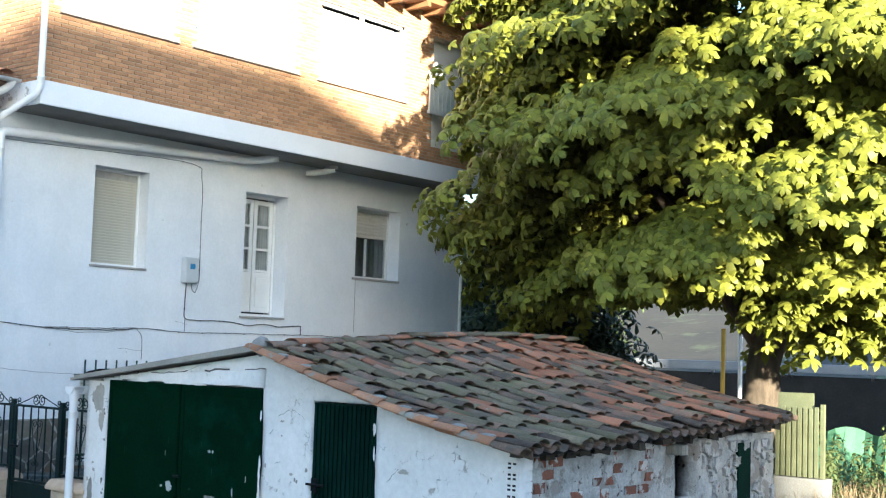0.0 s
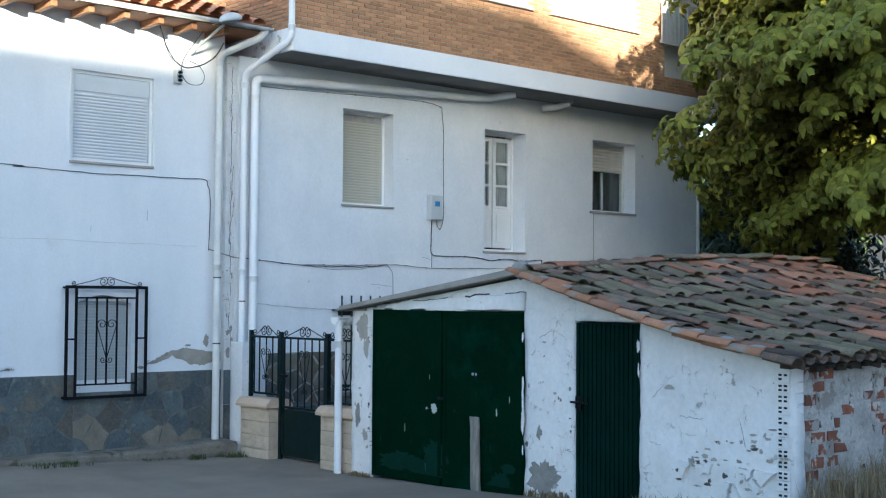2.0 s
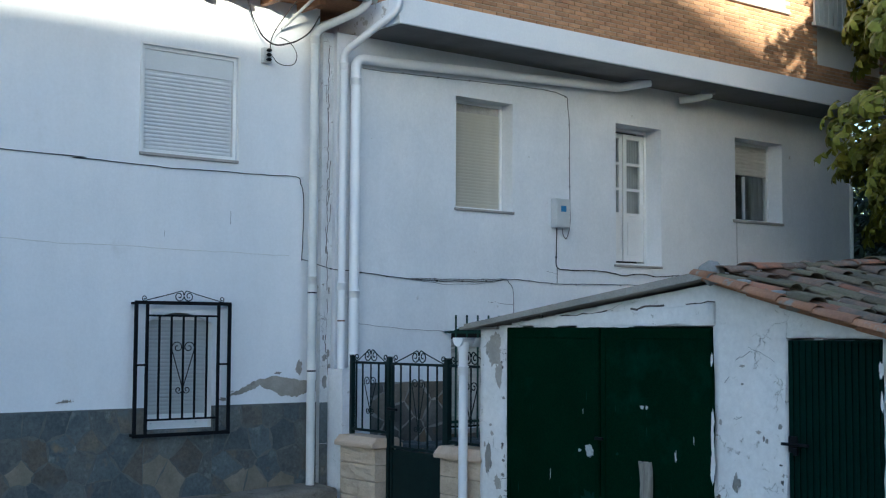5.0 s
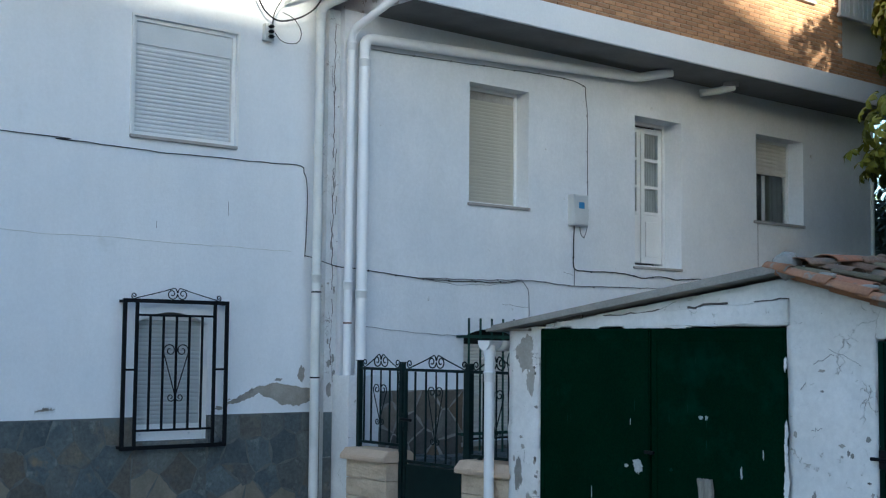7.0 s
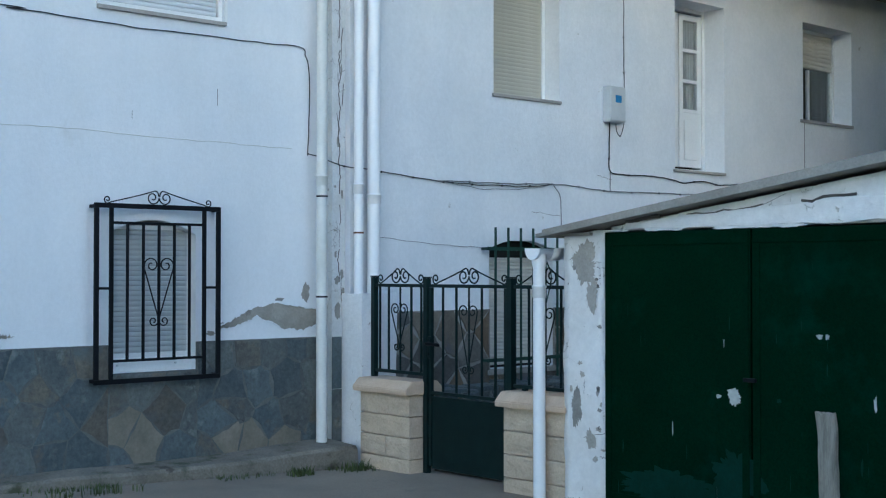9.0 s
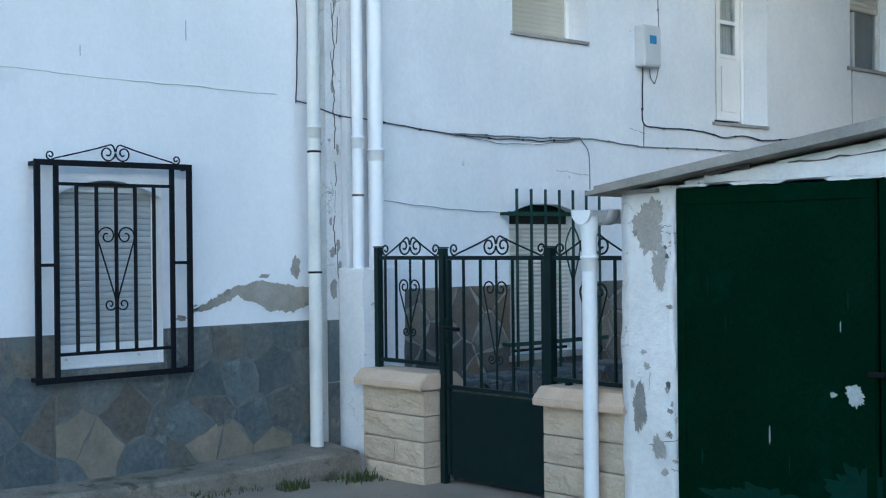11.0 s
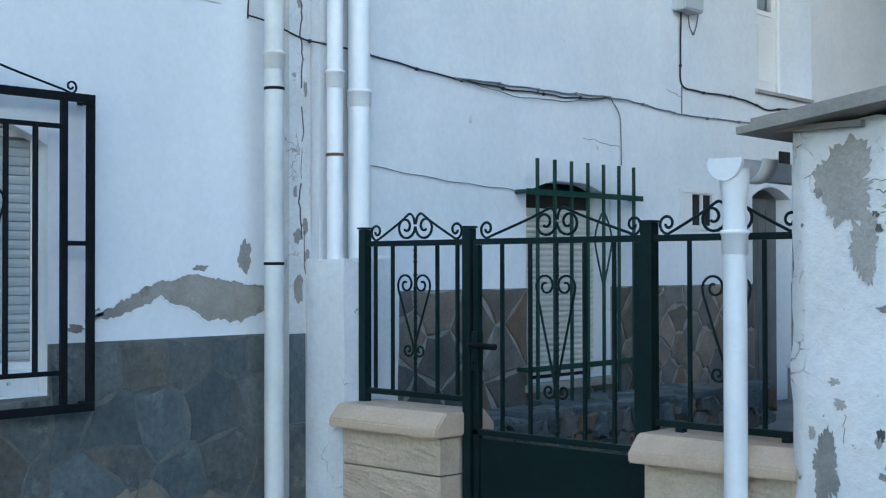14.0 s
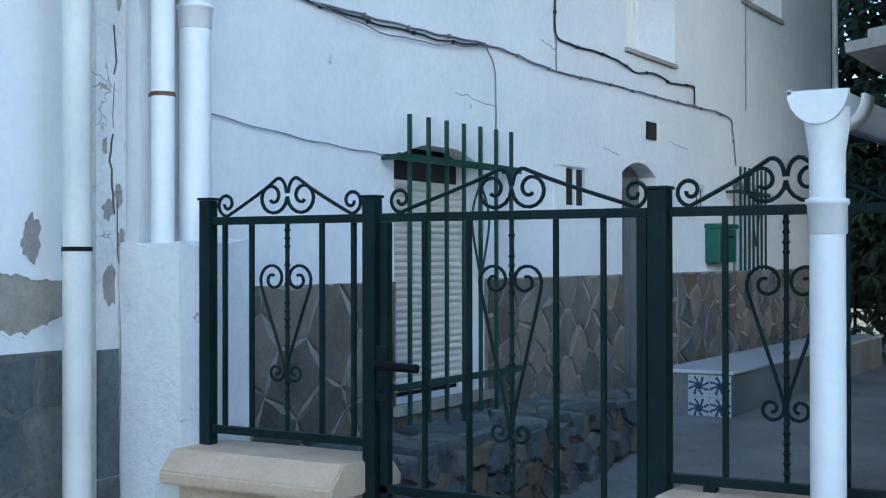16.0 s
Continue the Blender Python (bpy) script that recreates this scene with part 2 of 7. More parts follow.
M_CABLE = mat("black_cable", (0.012, 0.012, 0.013), (0.025, 0.025, 0.027), 8, 60, 0.6, 0)
M_GREYCABLE = mat("grey_cable", (0.15, 0.155, 0.16), (0.30, 0.305, 0.31), 6, 60, 0.7, 0)
M_BOX = mat("grey_box", (0.50, 0.52, 0.52), (0.58, 0.60, 0.60), 3, 60, 0.5, 0.05, grain=0.08)
M_BLUE = mat("blue_label", (0.04, 0.20, 0.42), (0.06, 0.26, 0.5), 5, 60, 0.5, 0)
M_LEAF = mat("chestnut_leaf", (0.130, 0.146, 0.019), (0.240, 0.242, 0.030), 0.8, 20, 0.5, 0, vary=0.35, island=True, grain=0.2, translucent=0.18, gloss=0.2)
M_FARLEAF = mat("far_leaf", (0.06, 0.095, 0.022), (0.10, 0.13, 0.03), 0.6, 20, 0.7, 0, vary=0.35, island=True, grain=0.2, translucent=0.25)
# Leaf darkened well below M_FARLEAF: the shade is put into its colour.
M_SHADE_LEAF = mat("shade_dark_leaf", (0.020, 0.035, 0.012), (0.035, 0.055, 0.02), 1.0, 20, 0.7, 0, vary=0.35, island=True)
M_BARK = mat("bark", (0.065, 0.048, 0.033), (0.13, 0.10, 0.07), 4, 40, 0.95, 1.0, stretch=(3, 3, 0.6), grain=0.4)
M_DRY = mat("dry_grass", (0.22, 0.16, 0.085), (0.33, 0.255, 0.14), 2, 30, 0.9, 0, vary=0.3, island=True)
M_WEED = mat("green_weed", (0.06, 0.085, 0.025), (0.11, 0.14, 0.04), 3, 30, 0.8, 0, vary=0.3, island=True, translucent=0.25)
# Hill base lowered so that its colour carries the hill's shade.
M_HILL = mat("dry_hill", (0.030, 0.024, 0.014), (0.050, 0.040, 0.024), 0.15, 2.5, 0.95, 0.4, grain=0.4, spots=[((0.07, 0.08, 0.035), 0.25, 0.56, 0.08)])
# Dark stone set darker still, for the shade the far wall stands in.
M_FARWALL = mat("shade_dark_stone", (0.018, 0.017, 0.015), (0.032, 0.030, 0.027), 1.2, 14, 0.95, 0.5, grain=0.5)
M_GUARD = mat("pale_guard", (0.24, 0.25, 0.265), (0.31, 0.32, 0.33), 1, 30, 0.6, 0.05)
M_FENCEGREEN = mat("pale_green_fence", (0.11, 0.12, 0.062), (0.17, 0.18, 0.095), 3, 40, 0.6, 0.1)
M_NET = mat("green_netting", (0.06, 0.17, 0.09), (0.09, 0.23, 0.13), 2, 90, 0.8, 0.3, grain=0.5)
M_YELLOW = mat("yellow_paint", (0.55, 0.34, 0.03), (0.62, 0.40, 0.05), 3, 40, 0.6, 0)
M_TILEBLUE = mat("painted_tile_blue", (0.03, 0.05, 0.12), (0.05, 0.08, 0.18), 20, 80, 0.3, 0)
M_TILEWHITE = mat("glazed_tile", (0.70, 0.72, 0.74), (0.78, 0.79, 0.80), 5, 60, 0.25, 0)
M_GATEWOOD = mat("reddish_wood", (0.10, 0.045, 0.03), (0.16, 0.075, 0.05), 3, 30, 0.7, 0.3)
M_MAIL = mat("green_mailbox", (0.01, 0.10, 0.07), (0.015, 0.13, 0.09), 4, 60, 0.4, 0)
M_GLASS = bpy.data.materials.new("window_glass")
M_GLASS.use_nodes = True
_b = M_GLASS.node_tree.nodes["Principled BSDF"]
_b.inputs["Base Color"].default_value, _b.inputs["Roughness"].default_value = (0.9, 0.95, 0.95, 1), 0.03
_b.inputs["Transmission Weight"].default_value, _b.inputs["IOR"].default_value = 1.0, 1.45


# ---- builders ----
def thing(name, at, label, category, group="", kind=""):
    ob = new(name)
    ob.empty_display_size = 0.1
    ob.location = at
    return tagged(ob, label, category, group, kind)


def to_mesh(name, bm, material, smooth=False):
    me = bpy.data.meshes.new(name)
    bm.normal_update()
    bm.to_mesh(me)
    bm.free()
    me.materials.append(material)
    if smooth:
        for p in me.polygons:
            p.use_smooth = True
    return me


def hang(ob, parent):
    ob.parent = parent
    off = Vector(parent.location)
    if parent.parent:
        off = Vector((0, 0, 0))
    ob.matrix_parent_inverse = Matrix.Translation(off).inverted()
    return ob


def part(name, bm, material, parent, label="", smooth=False, kind=""):
    ob = new(name, to_mesh(name, bm, material, smooth))
    hang(ob, parent)
    return tagged(ob, label, kind=kind)


def solo(name, bm, material, label="", category="", group="", kind="", smooth=False):
    return tagged(new(name, to_mesh(name, bm, material, smooth)), label, category, group, kind)


def bx(bm, x0, x1, y0, y1, z0, z1, bevel=0.0):
    r = bmesh.ops.create_cube(bm, size=1)
    bmesh.ops.transform(bm, verts=r["verts"], matrix=Matrix.Translation(((x0 + x1) / 2, (y0 + y1) / 2, (z0 + z1) / 2)) @ Matrix.Diagonal((x1 - x0, y1 - y0, z1 - z0, 1)))
    if bevel:
        es = list({e for v in r["verts"] for e in v.link_edges})
        bmesh.ops.bevel(bm, geom=es, offset=bevel, segments=2, affect="EDGES", profile=0.6)
    return bm


def box(x0, x1, y0, y1, z0, z1, bevel=0.0):
    return bx(bmesh.new(), x0, x1, y0, y1, z0, z1, bevel)


def tube(bm, pts, r, seg=8, cap=True, r_end=None, flat=None):
    """A round rod along pts. flat: ratio for a flat bar."""
    pts = [Vector(p) for p in pts]
    rings, n = [], len(pts)
    prev = None
    for i, p in enumerate(pts):
        d = (pts[min(i + 1, n - 1)] - pts[max(i - 1, 0)]).normalized()
        if prev is None:
            ref = Vector((0, 0, 1)) if abs(d.z) < 0.9 else Vector((0, 1, 0))
            u = d.cross(ref).normalized()
        else:
            u = (prev - d * prev.dot(d)).normalized()
        prev = u
        v = d.cross(u)
        rr = r if r_end is None else r + (r_end - r) * i / max(1, n - 1)
        rings.append([bm.verts.new(p + u * (rr * math.cos(2 * math.pi * k / seg)) + v * (rr * (flat or 1) * math.sin(2 * math.pi * k / seg))) for k in range(seg)])
    for a, b in zip(rings, rings[1:]):
        for k in range(seg):
            bm.faces.new((a[k], a[(k + 1) % seg], b[(k + 1) % seg], b[k]))
    if cap:
        bm.faces.new([bm.verts.new(v.co) for v in rings[0][::-1]]); bm.faces.new([bm.verts.new(v.co) for v in rings[-1]])
    return bm


def rod(pts, r, seg=8, **k):
    return tube(bmesh.new(), pts, r, seg, **k)


def lathe(bm, profile, axis_at, seg=14):
    """Turns (radius, z) pairs round a vertical line."""
    rings = [[bm.verts.new((axis_at[0] + rr * math.cos(2 * math.pi * k / seg), axis_at[1] + rr * math.sin(2 * math.pi * k / seg), axis_at[2] + z)) for k in range(seg)] for rr, z in profile]
    for a, b in zip(rings, rings[1:]):
        for k in range(seg):
            bm.faces.new((a[k], a[(k + 1) % seg], b[(k + 1) % seg], b[k]))
    bm.faces.new([bm.verts.new(v.co) for v in rings[0][::-1]]); bm.faces.new([bm.verts.new(v.co) for v in rings[-1]])
    return bm


def smooth_path(pts, per=6):
    """A rounded line through pts."""
    pts = [Vector(p) for p in pts]
    out = []
    for i in range(len(pts) - 1):
        p0, p1, p2, p3 = pts[max(i - 1, 0)], pts[i], pts[i + 1], pts[min(i + 2, len(pts) - 1)]
        for k in range(per):
            t = k / per
            out.append(0.5 * ((2 * p1) + (p2 - p0) * t + (2 * p0 - 5 * p1 + 4 * p2 - p3) * t * t + (3 * p1 - p0 - 3 * p2 + p3) * t ** 3))
    return out + [pts[-1]]


def elbow(pts, r=0.09, per=4):
    """Straight runs with short rounded corners."""
    pts = [Vector(p) for p in pts]
    out = [pts[0]]
    for a, b, c in zip(pts, pts[1:], pts[2:]):
        p, q = b + (a - b).normalized() * r, b + (c - b).normalized() * r
        for k in range(per + 1):
            t = k / per
            out.append(p.lerp(b, t).lerp(b.lerp(q, t), t))
    return out + [pts[-1]]


def wall_x(face, thick, y0, y1, z0, z1, holes, ztop=None):
    """A wall facing +x with rectangular holes (y0, y1, z0, z1)."""
    ys = sorted({y0, y1, *[h[0] for h in holes], *[h[1] for h in holes]})
    zs = sorted({z0, z1, *[h[2] for h in holes], *[h[3] for h in holes]})
    solid = lambda i, j: 0 <= i < len(ys) - 1 and 0 <= j < len(zs) - 1 and not any(
        h[0] < (ys[i] + ys[i + 1]) / 2 < h[1] and h[2] < (zs[j] + zs[j + 1]) / 2 < h[3] for h in holes)
    bm, cache = bmesh.new(), {}

    def v(x, y, z):
        k = (round(x, 4), round(y, 4), round(z, 4))
        if k not in cache:
            cache[k] = bm.verts.new(k)
        return cache[k]
    f, b = face, face - thick
    for i in range(len(ys) - 1):
        for j in range(len(zs) - 1):
            if not solid(i, j):
                continue
            a, c, d, e = ys[i], ys[i + 1], zs[j], zs[j + 1]
            bm.faces.new((v(f, a, d), v(f, c, d), v(f, c, e), v(f, a, e)))
            bm.faces.new((v(b, a, e), v(b, c, e), v(b, c, d), v(b, a, d)))
            if not solid(i - 1, j): bm.faces.new((v(b, a, d), v(f, a, d), v(f, a, e), v(b, a, e)))
            if not solid(i + 1, j): bm.faces.new((v(f, c, d), v(b, c, d), v(b, c, e), v(f, c, e)))
            if not solid(i, j - 1): bm.faces.new((v(b, a, d), v(b, c, d), v(f, c, d), v(f, a, d)))
            if not solid(i, j + 1): bm.faces.new((v(f, a, e), v(f, c, e), v(b, c, e), v(b, a, e)))
    return bm


def cells(w, h, size, rng, joint, jit=1.0, aspect=1.0):
    """Irregular flagstones: the cells of jittered seeds in a w x h field, shrunk by the joint."""
    nx, ny = max(1, round(w / (size * aspect))), max(1, round(h / size * aspect))
    seeds = [((i + 0.5 + (0.25 if j % 2 else -0.25) + rng.uniform(-0.33, 0.33) * jit) * w / nx, (j + 0.5 + rng.uniform(-0.36, 0.36) * jit) * h / ny) for j in range(ny) for i in range(nx)]
    out = []
    for sx, sy in seeds:
        poly = [(0, 0), (w, 0), (w, h), (0, h)]
        for ox, oy in seeds:
            if (ox, oy) == (sx, sy) or abs(ox - sx) > size * aspect * 3.2 or abs(oy - sy) > size * aspect * 3.2:
                continue
            mx, my, dx, dy = (sx + ox) / 2, (sy + oy) / 2, ox - sx, oy - sy
            ln = math.hypot(dx, dy)
            side = lambda p: ((p[0] - mx) * dx + (p[1] - my) * dy) / ln + joint / 2
            res = []
            for a, b in zip(poly, poly[1:] + poly[:1]):
                fa, fb = side(a), side(b)
                if fa <= 0: res.append(a)
                if fa * fb < 0:
                    t = fa / (fa - fb)
                    res.append((a[0] + (b[0] - a[0]) * t, a[1] + (b[1] - a[1]) * t))
            poly = res
            if len(poly) < 3: break
        if len(poly) >= 3:
            cx, cy = sum(p[0] for p in poly) / len(poly), sum(p[1] for p in poly) / len(poly)
            rough_edge = []
            for a, b in zip(poly, poly[1:] + poly[:1]):
                if math.hypot(a[0] - b[0], a[1] - b[1]) < 0.02: continue
                rough_edge.append(a)
                long = math.hypot(b[0] - a[0], b[1] - a[1])
                cuts = max(2, min(5, int(long / 0.06)))
                bow = rng.uniform(-0.022, 0.0)
                for q in range(1, cuts):
                    t = q / cuts
                    mx, my = a[0] + (b[0] - a[0]) * t, a[1] + (b[1] - a[1]) * t
                    k = min(0.0, bow * 4 * t * (1 - t) + rng.uniform(-0.010, 0.004))
                    ln = math.hypot(mx - cx, my - cy) or 1
                    rough_edge.append((mx + (mx - cx) / ln * k, my + (my - cy) / ln * k))
            if len(rough_edge) >= 3: out.append(rough_edge)
    return out


def flag(poly, place, depth):
    """A stone slab with a chamfered rim. place(u, v, d) -> world point."""
    bm = bmesh.new()
    cx, cy = sum(p[0] for p in poly) / len(poly), sum(p[1] for p in poly) / len(poly)
    low = [bm.verts.new(place(u, v, 0)) for u, v in poly]
    mid = [bm.verts.new(place(u, v, depth * 0.6)) for u, v in poly]
    top = [bm.verts.new(place(cx + (u - cx) * 0.94, cy + (v - cy) * 0.94, depth)) for u, v in poly]
    n = len(poly)
    for a, b in ((low, mid), (mid, top)):
        for i in range(n):
            bm.faces.new((a[i], a[(i + 1) % n], b[(i + 1) % n], b[i]))
    bm.faces.new(top)
    bmesh.ops.recalc_face_normals(bm, faces=bm.faces)
    return bm


def ground_z(x, y):
    u = max(0.0, x + 14.0)
    return -0.12 + 0.03 * max(0.0, min(6.0, 6.8 - y)) * max(0.0, 1 - u / 3) + 0.0045 * min(u, 22.0) ** 2 + 0.1 * max(0.0, u - 22) * 0.5 + max(0.0, min(1.0, (y - 8) / 6)) * 0.38


def cable(name, pts, r, material, label, per=8):
    line = [p + Vector((0, 0.010, 0.014)) * noise.noise(p * 5.0) for p in smooth_path(pts, per)]
    ob = solo(name, rod(line, r * 0.66, 6), material, label, "cable", smooth=True)
    run, gap = 0.0, 0.42
    for a, b in zip(line, line[1:]):
        run += (b - a).length
        if r > 0.0085 and run > gap and abs(b.x - WB) < 0.06:
            run, gap = 0.0, 0.38 + 0.2 * abs(noise.noise(b * 3.0))
            part("clip", box(b.x - 0.012, b.x + r, b.y - 0.007, b.y + 0.007, b.z - 0.012, b.z + 0.010, 0.002), material, ob)
    return ob

# ---- setting ----
def build_ground():
    bm = bmesh.new()
    xs = [-400, -200, -100, -60, -40, -30, -24] + [-20 + i for i in range(0, 46)] + [30, 40, 60, 100, 200, 400]
    ys = [-400, -200, -100, -50, -30, -20] + [-15 + i for i in range(0, 56)] + [50, 60, 80, 120, 200, 400]
    grid = [[bm.verts.new((x, y, ground_z(x, y) + 0.02 * noise.noise(Vector((x * 0.7, y * 0.7, 0))))) for y in ys] for x in xs]
    for i in range(len(xs) - 1):
        for j in range(len(ys) - 1):
            bm.faces.new((grid[i][j], grid[i + 1][j], grid[i + 1][j + 1], grid[i][j + 1]))
    solo("ground", bm, M_STREET, "worn grey village street, slightly sloping", "ground", kind="structure", smooth=True)


build_ground()

# house with the white front and brick upper storey
WB, WA = -15.2, -15.35
house_b = thing("house", (-18, 13, -0.1), "white plastered house with overhanging brick upper storey", "house")
HOLES_B = [(9.14, 10.22, 3.85, 5.45), (12.4, 13.46, 3.16, 5.40), (15.35, 16.66, 4.04, 5.46), (9.07, 10.1, 0.72, 2.18), (12.3, 13.02, 0.2, 2.28), (15.0, 15.75, 0.9, 2.25), (11.28, 11.60, 1.9, 2.16), (13.95, 14.15, 1.9, 2.14)]
part("wall", wall_x(WB, 0.55, 7.1, 18.75, -0.3, 6.06, HOLES_B), M_PLASTER_B, house_b)
part("wall", box(-26, -15.75, 18.4, 18.75, -0.3, 6.06), M_PLASTER_B, house_b)
part("wall", box(-26, -15.75, 7.1, 7.4, -0.3, 6.06), M_PLASTER_B, house_b)
part("wall", box(-26, -25.6, 7.4, 18.4, -0.3, 9.5), M_PLASTER_B, house_b, "dark inner partition")
part("floor_slab", box(-25.9, -14.28, 7.46, 18.72, 6.06, 6.1), M_SOFFIT, house_b, "stained soffit, overhang shade added to its colour")
part("fascia", box(-14.5, -14.24, 7.42, 18.76, 6.063, 6.42, 0.01), M_FASCIA, house_b, "white painted fascia band")
M_FLAKING = mat("flaking_fascia", (0.76, 0.77, 0.77), (0.84, 0.84, 0.84), 2, 30, 0.9, 0.5, grain=0.1, spots=[((0.46, 0.44, 0.40), 4.5, 0.56, 0.03)])
part("fascia", box(-25, -14.502, 7.42, 7.6, 6.065, 6.418), M_FLAKING, house_b, "white painted fascia band with flaking end")
HOLES_U = [(7.75, 9.9, 7.53, 9.0), (10.3, 12.65, 7.53, 9.0), (13.2, 15.62, 7.53, 9.0), (16.5, 18.4, 6.75, 9.0)]
part("upper_wall", wall_x(-14.315, 0.3, 7.5, 18.72, 6.42, 9.45, HOLES_U), M_JOINT, house_b, "mortar bed of the brick wall")
part("upper_wall", box(-25.5, -14.62, 7.5, 7.8, 6.42, 9.45), M_JOINT, house_b, "mortar bed of the brick wall")
part("upper_wall", box(-25.5, -14.62, 18.42, 18.72, 6.42, 9.45), M_JOINT, house_b, "mortar bed of the brick wall")


def brick_sheet():
    """Facing bricks in stretcher bond, each a separate low block, joined."""
    rng, vs, fs = random.Random(4), [], []

    def block(face, a0, a1, z0, z1):
        d = 0.012 + rng.uniform(-0.003, 0.003)
        i = len(vs)
        for k in (0.0, 1.0):
            m = 0.004 * k
            for a, z in ((a0 + m, z0 + m), (a1 - m, z0 + m), (a1 - m, z1 - m), (a0 + m, z1 - m)):
                vs.append((-14.315 + d * k, a, z) if face == "x" else (a, 7.5 - d * k, z))
        fs.extend([(i, i + 1, i + 5, i + 4), (i + 1, i + 2, i + 6, i + 5), (i + 2, i + 3, i + 7, i + 6), (i + 3, i, i + 4, i + 7), (i + 4, i + 5, i + 6, i + 7)])
    rows = int((9.42 - 6.43) / 0.065)
    for r in range(rows):
        z0 = 6.43 + r * 0.065
        y = 7.5 + (0.125 if r % 2 else 0) - 0.125
        while y < 18.7:
            a0, a1 = max(y, 7.49), min(y + 0.24, 18.71)
            y += 0.25
            if a1 - a0 < 0.04: continue
            if any(h[0] - 0.03 < (a0 + a1) / 2 < h[1] + 0.03 and h[2] - 0.02 < z0 + 0.03 < h[3] for h in HOLES_U): continue
            block("x", a0, a1, z0, z0 + 0.055)
        x = -17.0 + (0.125 if r % 2 else 0)
        while x < -14.4:
            block("y", x, min(x + 0.24, -14.32), z0, z0 + 0.055)
            x += 0.25
    me = bpy.data.meshes.new("brickwork")
    me.from_pydata(vs, [], fs)
    me.materials.append(M_BRICK)
    ob = hang(new("brickwork", me), house_b)
    tagged(ob, "orange-brown facing bricks in stretcher bond", kind="stuff")


brick_sheet()


def upper_window(y0, y1, z0, z1, panes):
    w = part("window", box(-14.42, -14.37, y0, y1, z0, z0 + 0.06), M_WHITEPAINT, house_b, "white window with closed white shutter")
    bm = bmesh.new()
    for a, b, c, d in ((y0, y1, z1 - 0.06, z1), (y0, y0 + 0.06, z0, z1), (y1 - 0.06, y1, z0, z1)):
        bx(bm, -14.43, -14.368, a, b, c, d)
    part("frame", bm, M_WHITEPAINT, w)
    n = int((z1 - z0 - 0.12) / 0.05)
    bm, rows = bmesh.new(), []
    for k in range(2 * n + 1):
        rows.append([bm.verts.new((-14.45 + (0.012 if k % 2 else 0), y, z0 + 0.06 + k * 0.025)) for y in (y0 + 0.06, y1 - 0.06)])
    for a, b in zip(rows, rows[1:]):
        bm.faces.new((a[0], a[1], b[1], b[0]))
    part("shutter", bm, M_SHUTTER, w)
    for k in range(1, panes):
        yk = y0 + (y1 - y0) * k / panes
        part("mullion", box(-14.42, -14.36, yk - 0.03, yk + 0.03, z0 + 0.06, z1 - 0.06), M_WHITEPAINT, w)
    part("sill", box(-14.42, -14.24, y0 - 0.05, y1 + 0.05, z0 - 0.05, z0 - 0.004), M_SILL, w)


for h in HOLES_U[:3]:
    upper_window(*h, 2)
# balcony at the far end of the brick storey
part("balcony_door", box(-14.6, -14.55, 16.5, 18.4, 6.75, 9.0), M_WHITEPAINT, house_b, "white balcony door")
balc = thing("balcony_railing", (-14.2, 17.6, 7.5), "grey slatted balcony railing on the brick storey", "railing")
part("top_rail", box(-14.28, -14.20, 16.3, 18.5, 8.2, 8.26), M_BOX, balc)
part("bottom_rail", box(-14.28, -14.20, 16.3, 18.5, 7.40, 7.46), M_BOX, balc)
for k in range(16):
    y = 16.32 + k * 0.135
    part("slat", box(-14.26, -14.22, y, y + 0.105, 7.46, 8.2), M_BOX, balc)
# roof of the brick storey
bm = bmesh.new()
bx(bm, -26.3, -13.75, 7.05, 19.2, 9.45, 9.57)
part("soffit_board", bm, M_RAFTER, house_b, "brown boarded eaves")
for k in range(22):
    y = 7.3 + k * 0.55
    part("rafter_tail", box(-14.3, -13.72, y, y + 0.1, 9.34, 9.447), M_RAFTER, house_b)


def tile_field(x0, z0, x1, z1, y0, y1, parent, material, step=0.26, length=0.4, label="", r=0.1):
    """Rows of half-round tiles from an eave (x0, z0) up to a ridge (x1, z1), joined in one mesh."""
    rng, vs, fs = random.Random(11), [], []
    run = math.hypot(x1 - x0, z1 - z0)
    dx, dz = (x1 - x0) / run, (z1 - z0) / run
    nx, nz = -dz * (1 if dx > 0 else -1), abs(dx)
    for c in range(int((y1 - y0) / step)):
        for k in range(int(run / length)):
            yc, i = y0 + (c + 0.5) * step + rng.uniform(-0.012, 0.012), len(vs)
            for e in (0, 1):
                s, rr, lift = (k + e * 1.2) * length, r * (1.0 - 0.2 * e), 0.03 * (1 - e) + 0.01
                for q in range(6):
                    a = math.pi * q / 5
                    h = rr * math.sin(a) * 0.85 + lift
                    vs.append((x0 + dx * s + nx * h, yc + rr * 1.25 * math.cos(a), z0 + dz * s + nz * h))
            for q in range(5):
                fs.append((i + q, i + q + 1, i + 7 + q, i + 6 + q))
    me = bpy.data.meshes.new("roof_tiles")
    me.from_pydata(vs, [], fs)
    me.materials.append(material)
    ob = hang(new("roof_tiles", me), parent)
    tagged(ob, label, kind="stuff")


bm = bmesh.new()
vs = [bm.verts.new(p) for p in ((-13.7, 7.0, 9.58), (-13.7, 19.2, 9.58), (-20, 19.2, 11.2), (-20, 7.0, 11.2), (-26.3, 7.0, 9.58), (-26.3, 19.2, 9.58))]
for f in ((0, 1, 2, 3), (3, 2, 5, 4), (0, 3, 4), (1, 5, 2), (0, 4, 5, 1)):
    bm.faces.new([vs[i] for i in f])
part("roof", bm, M_ROOF_A, house_b, "terracotta tiled roof")
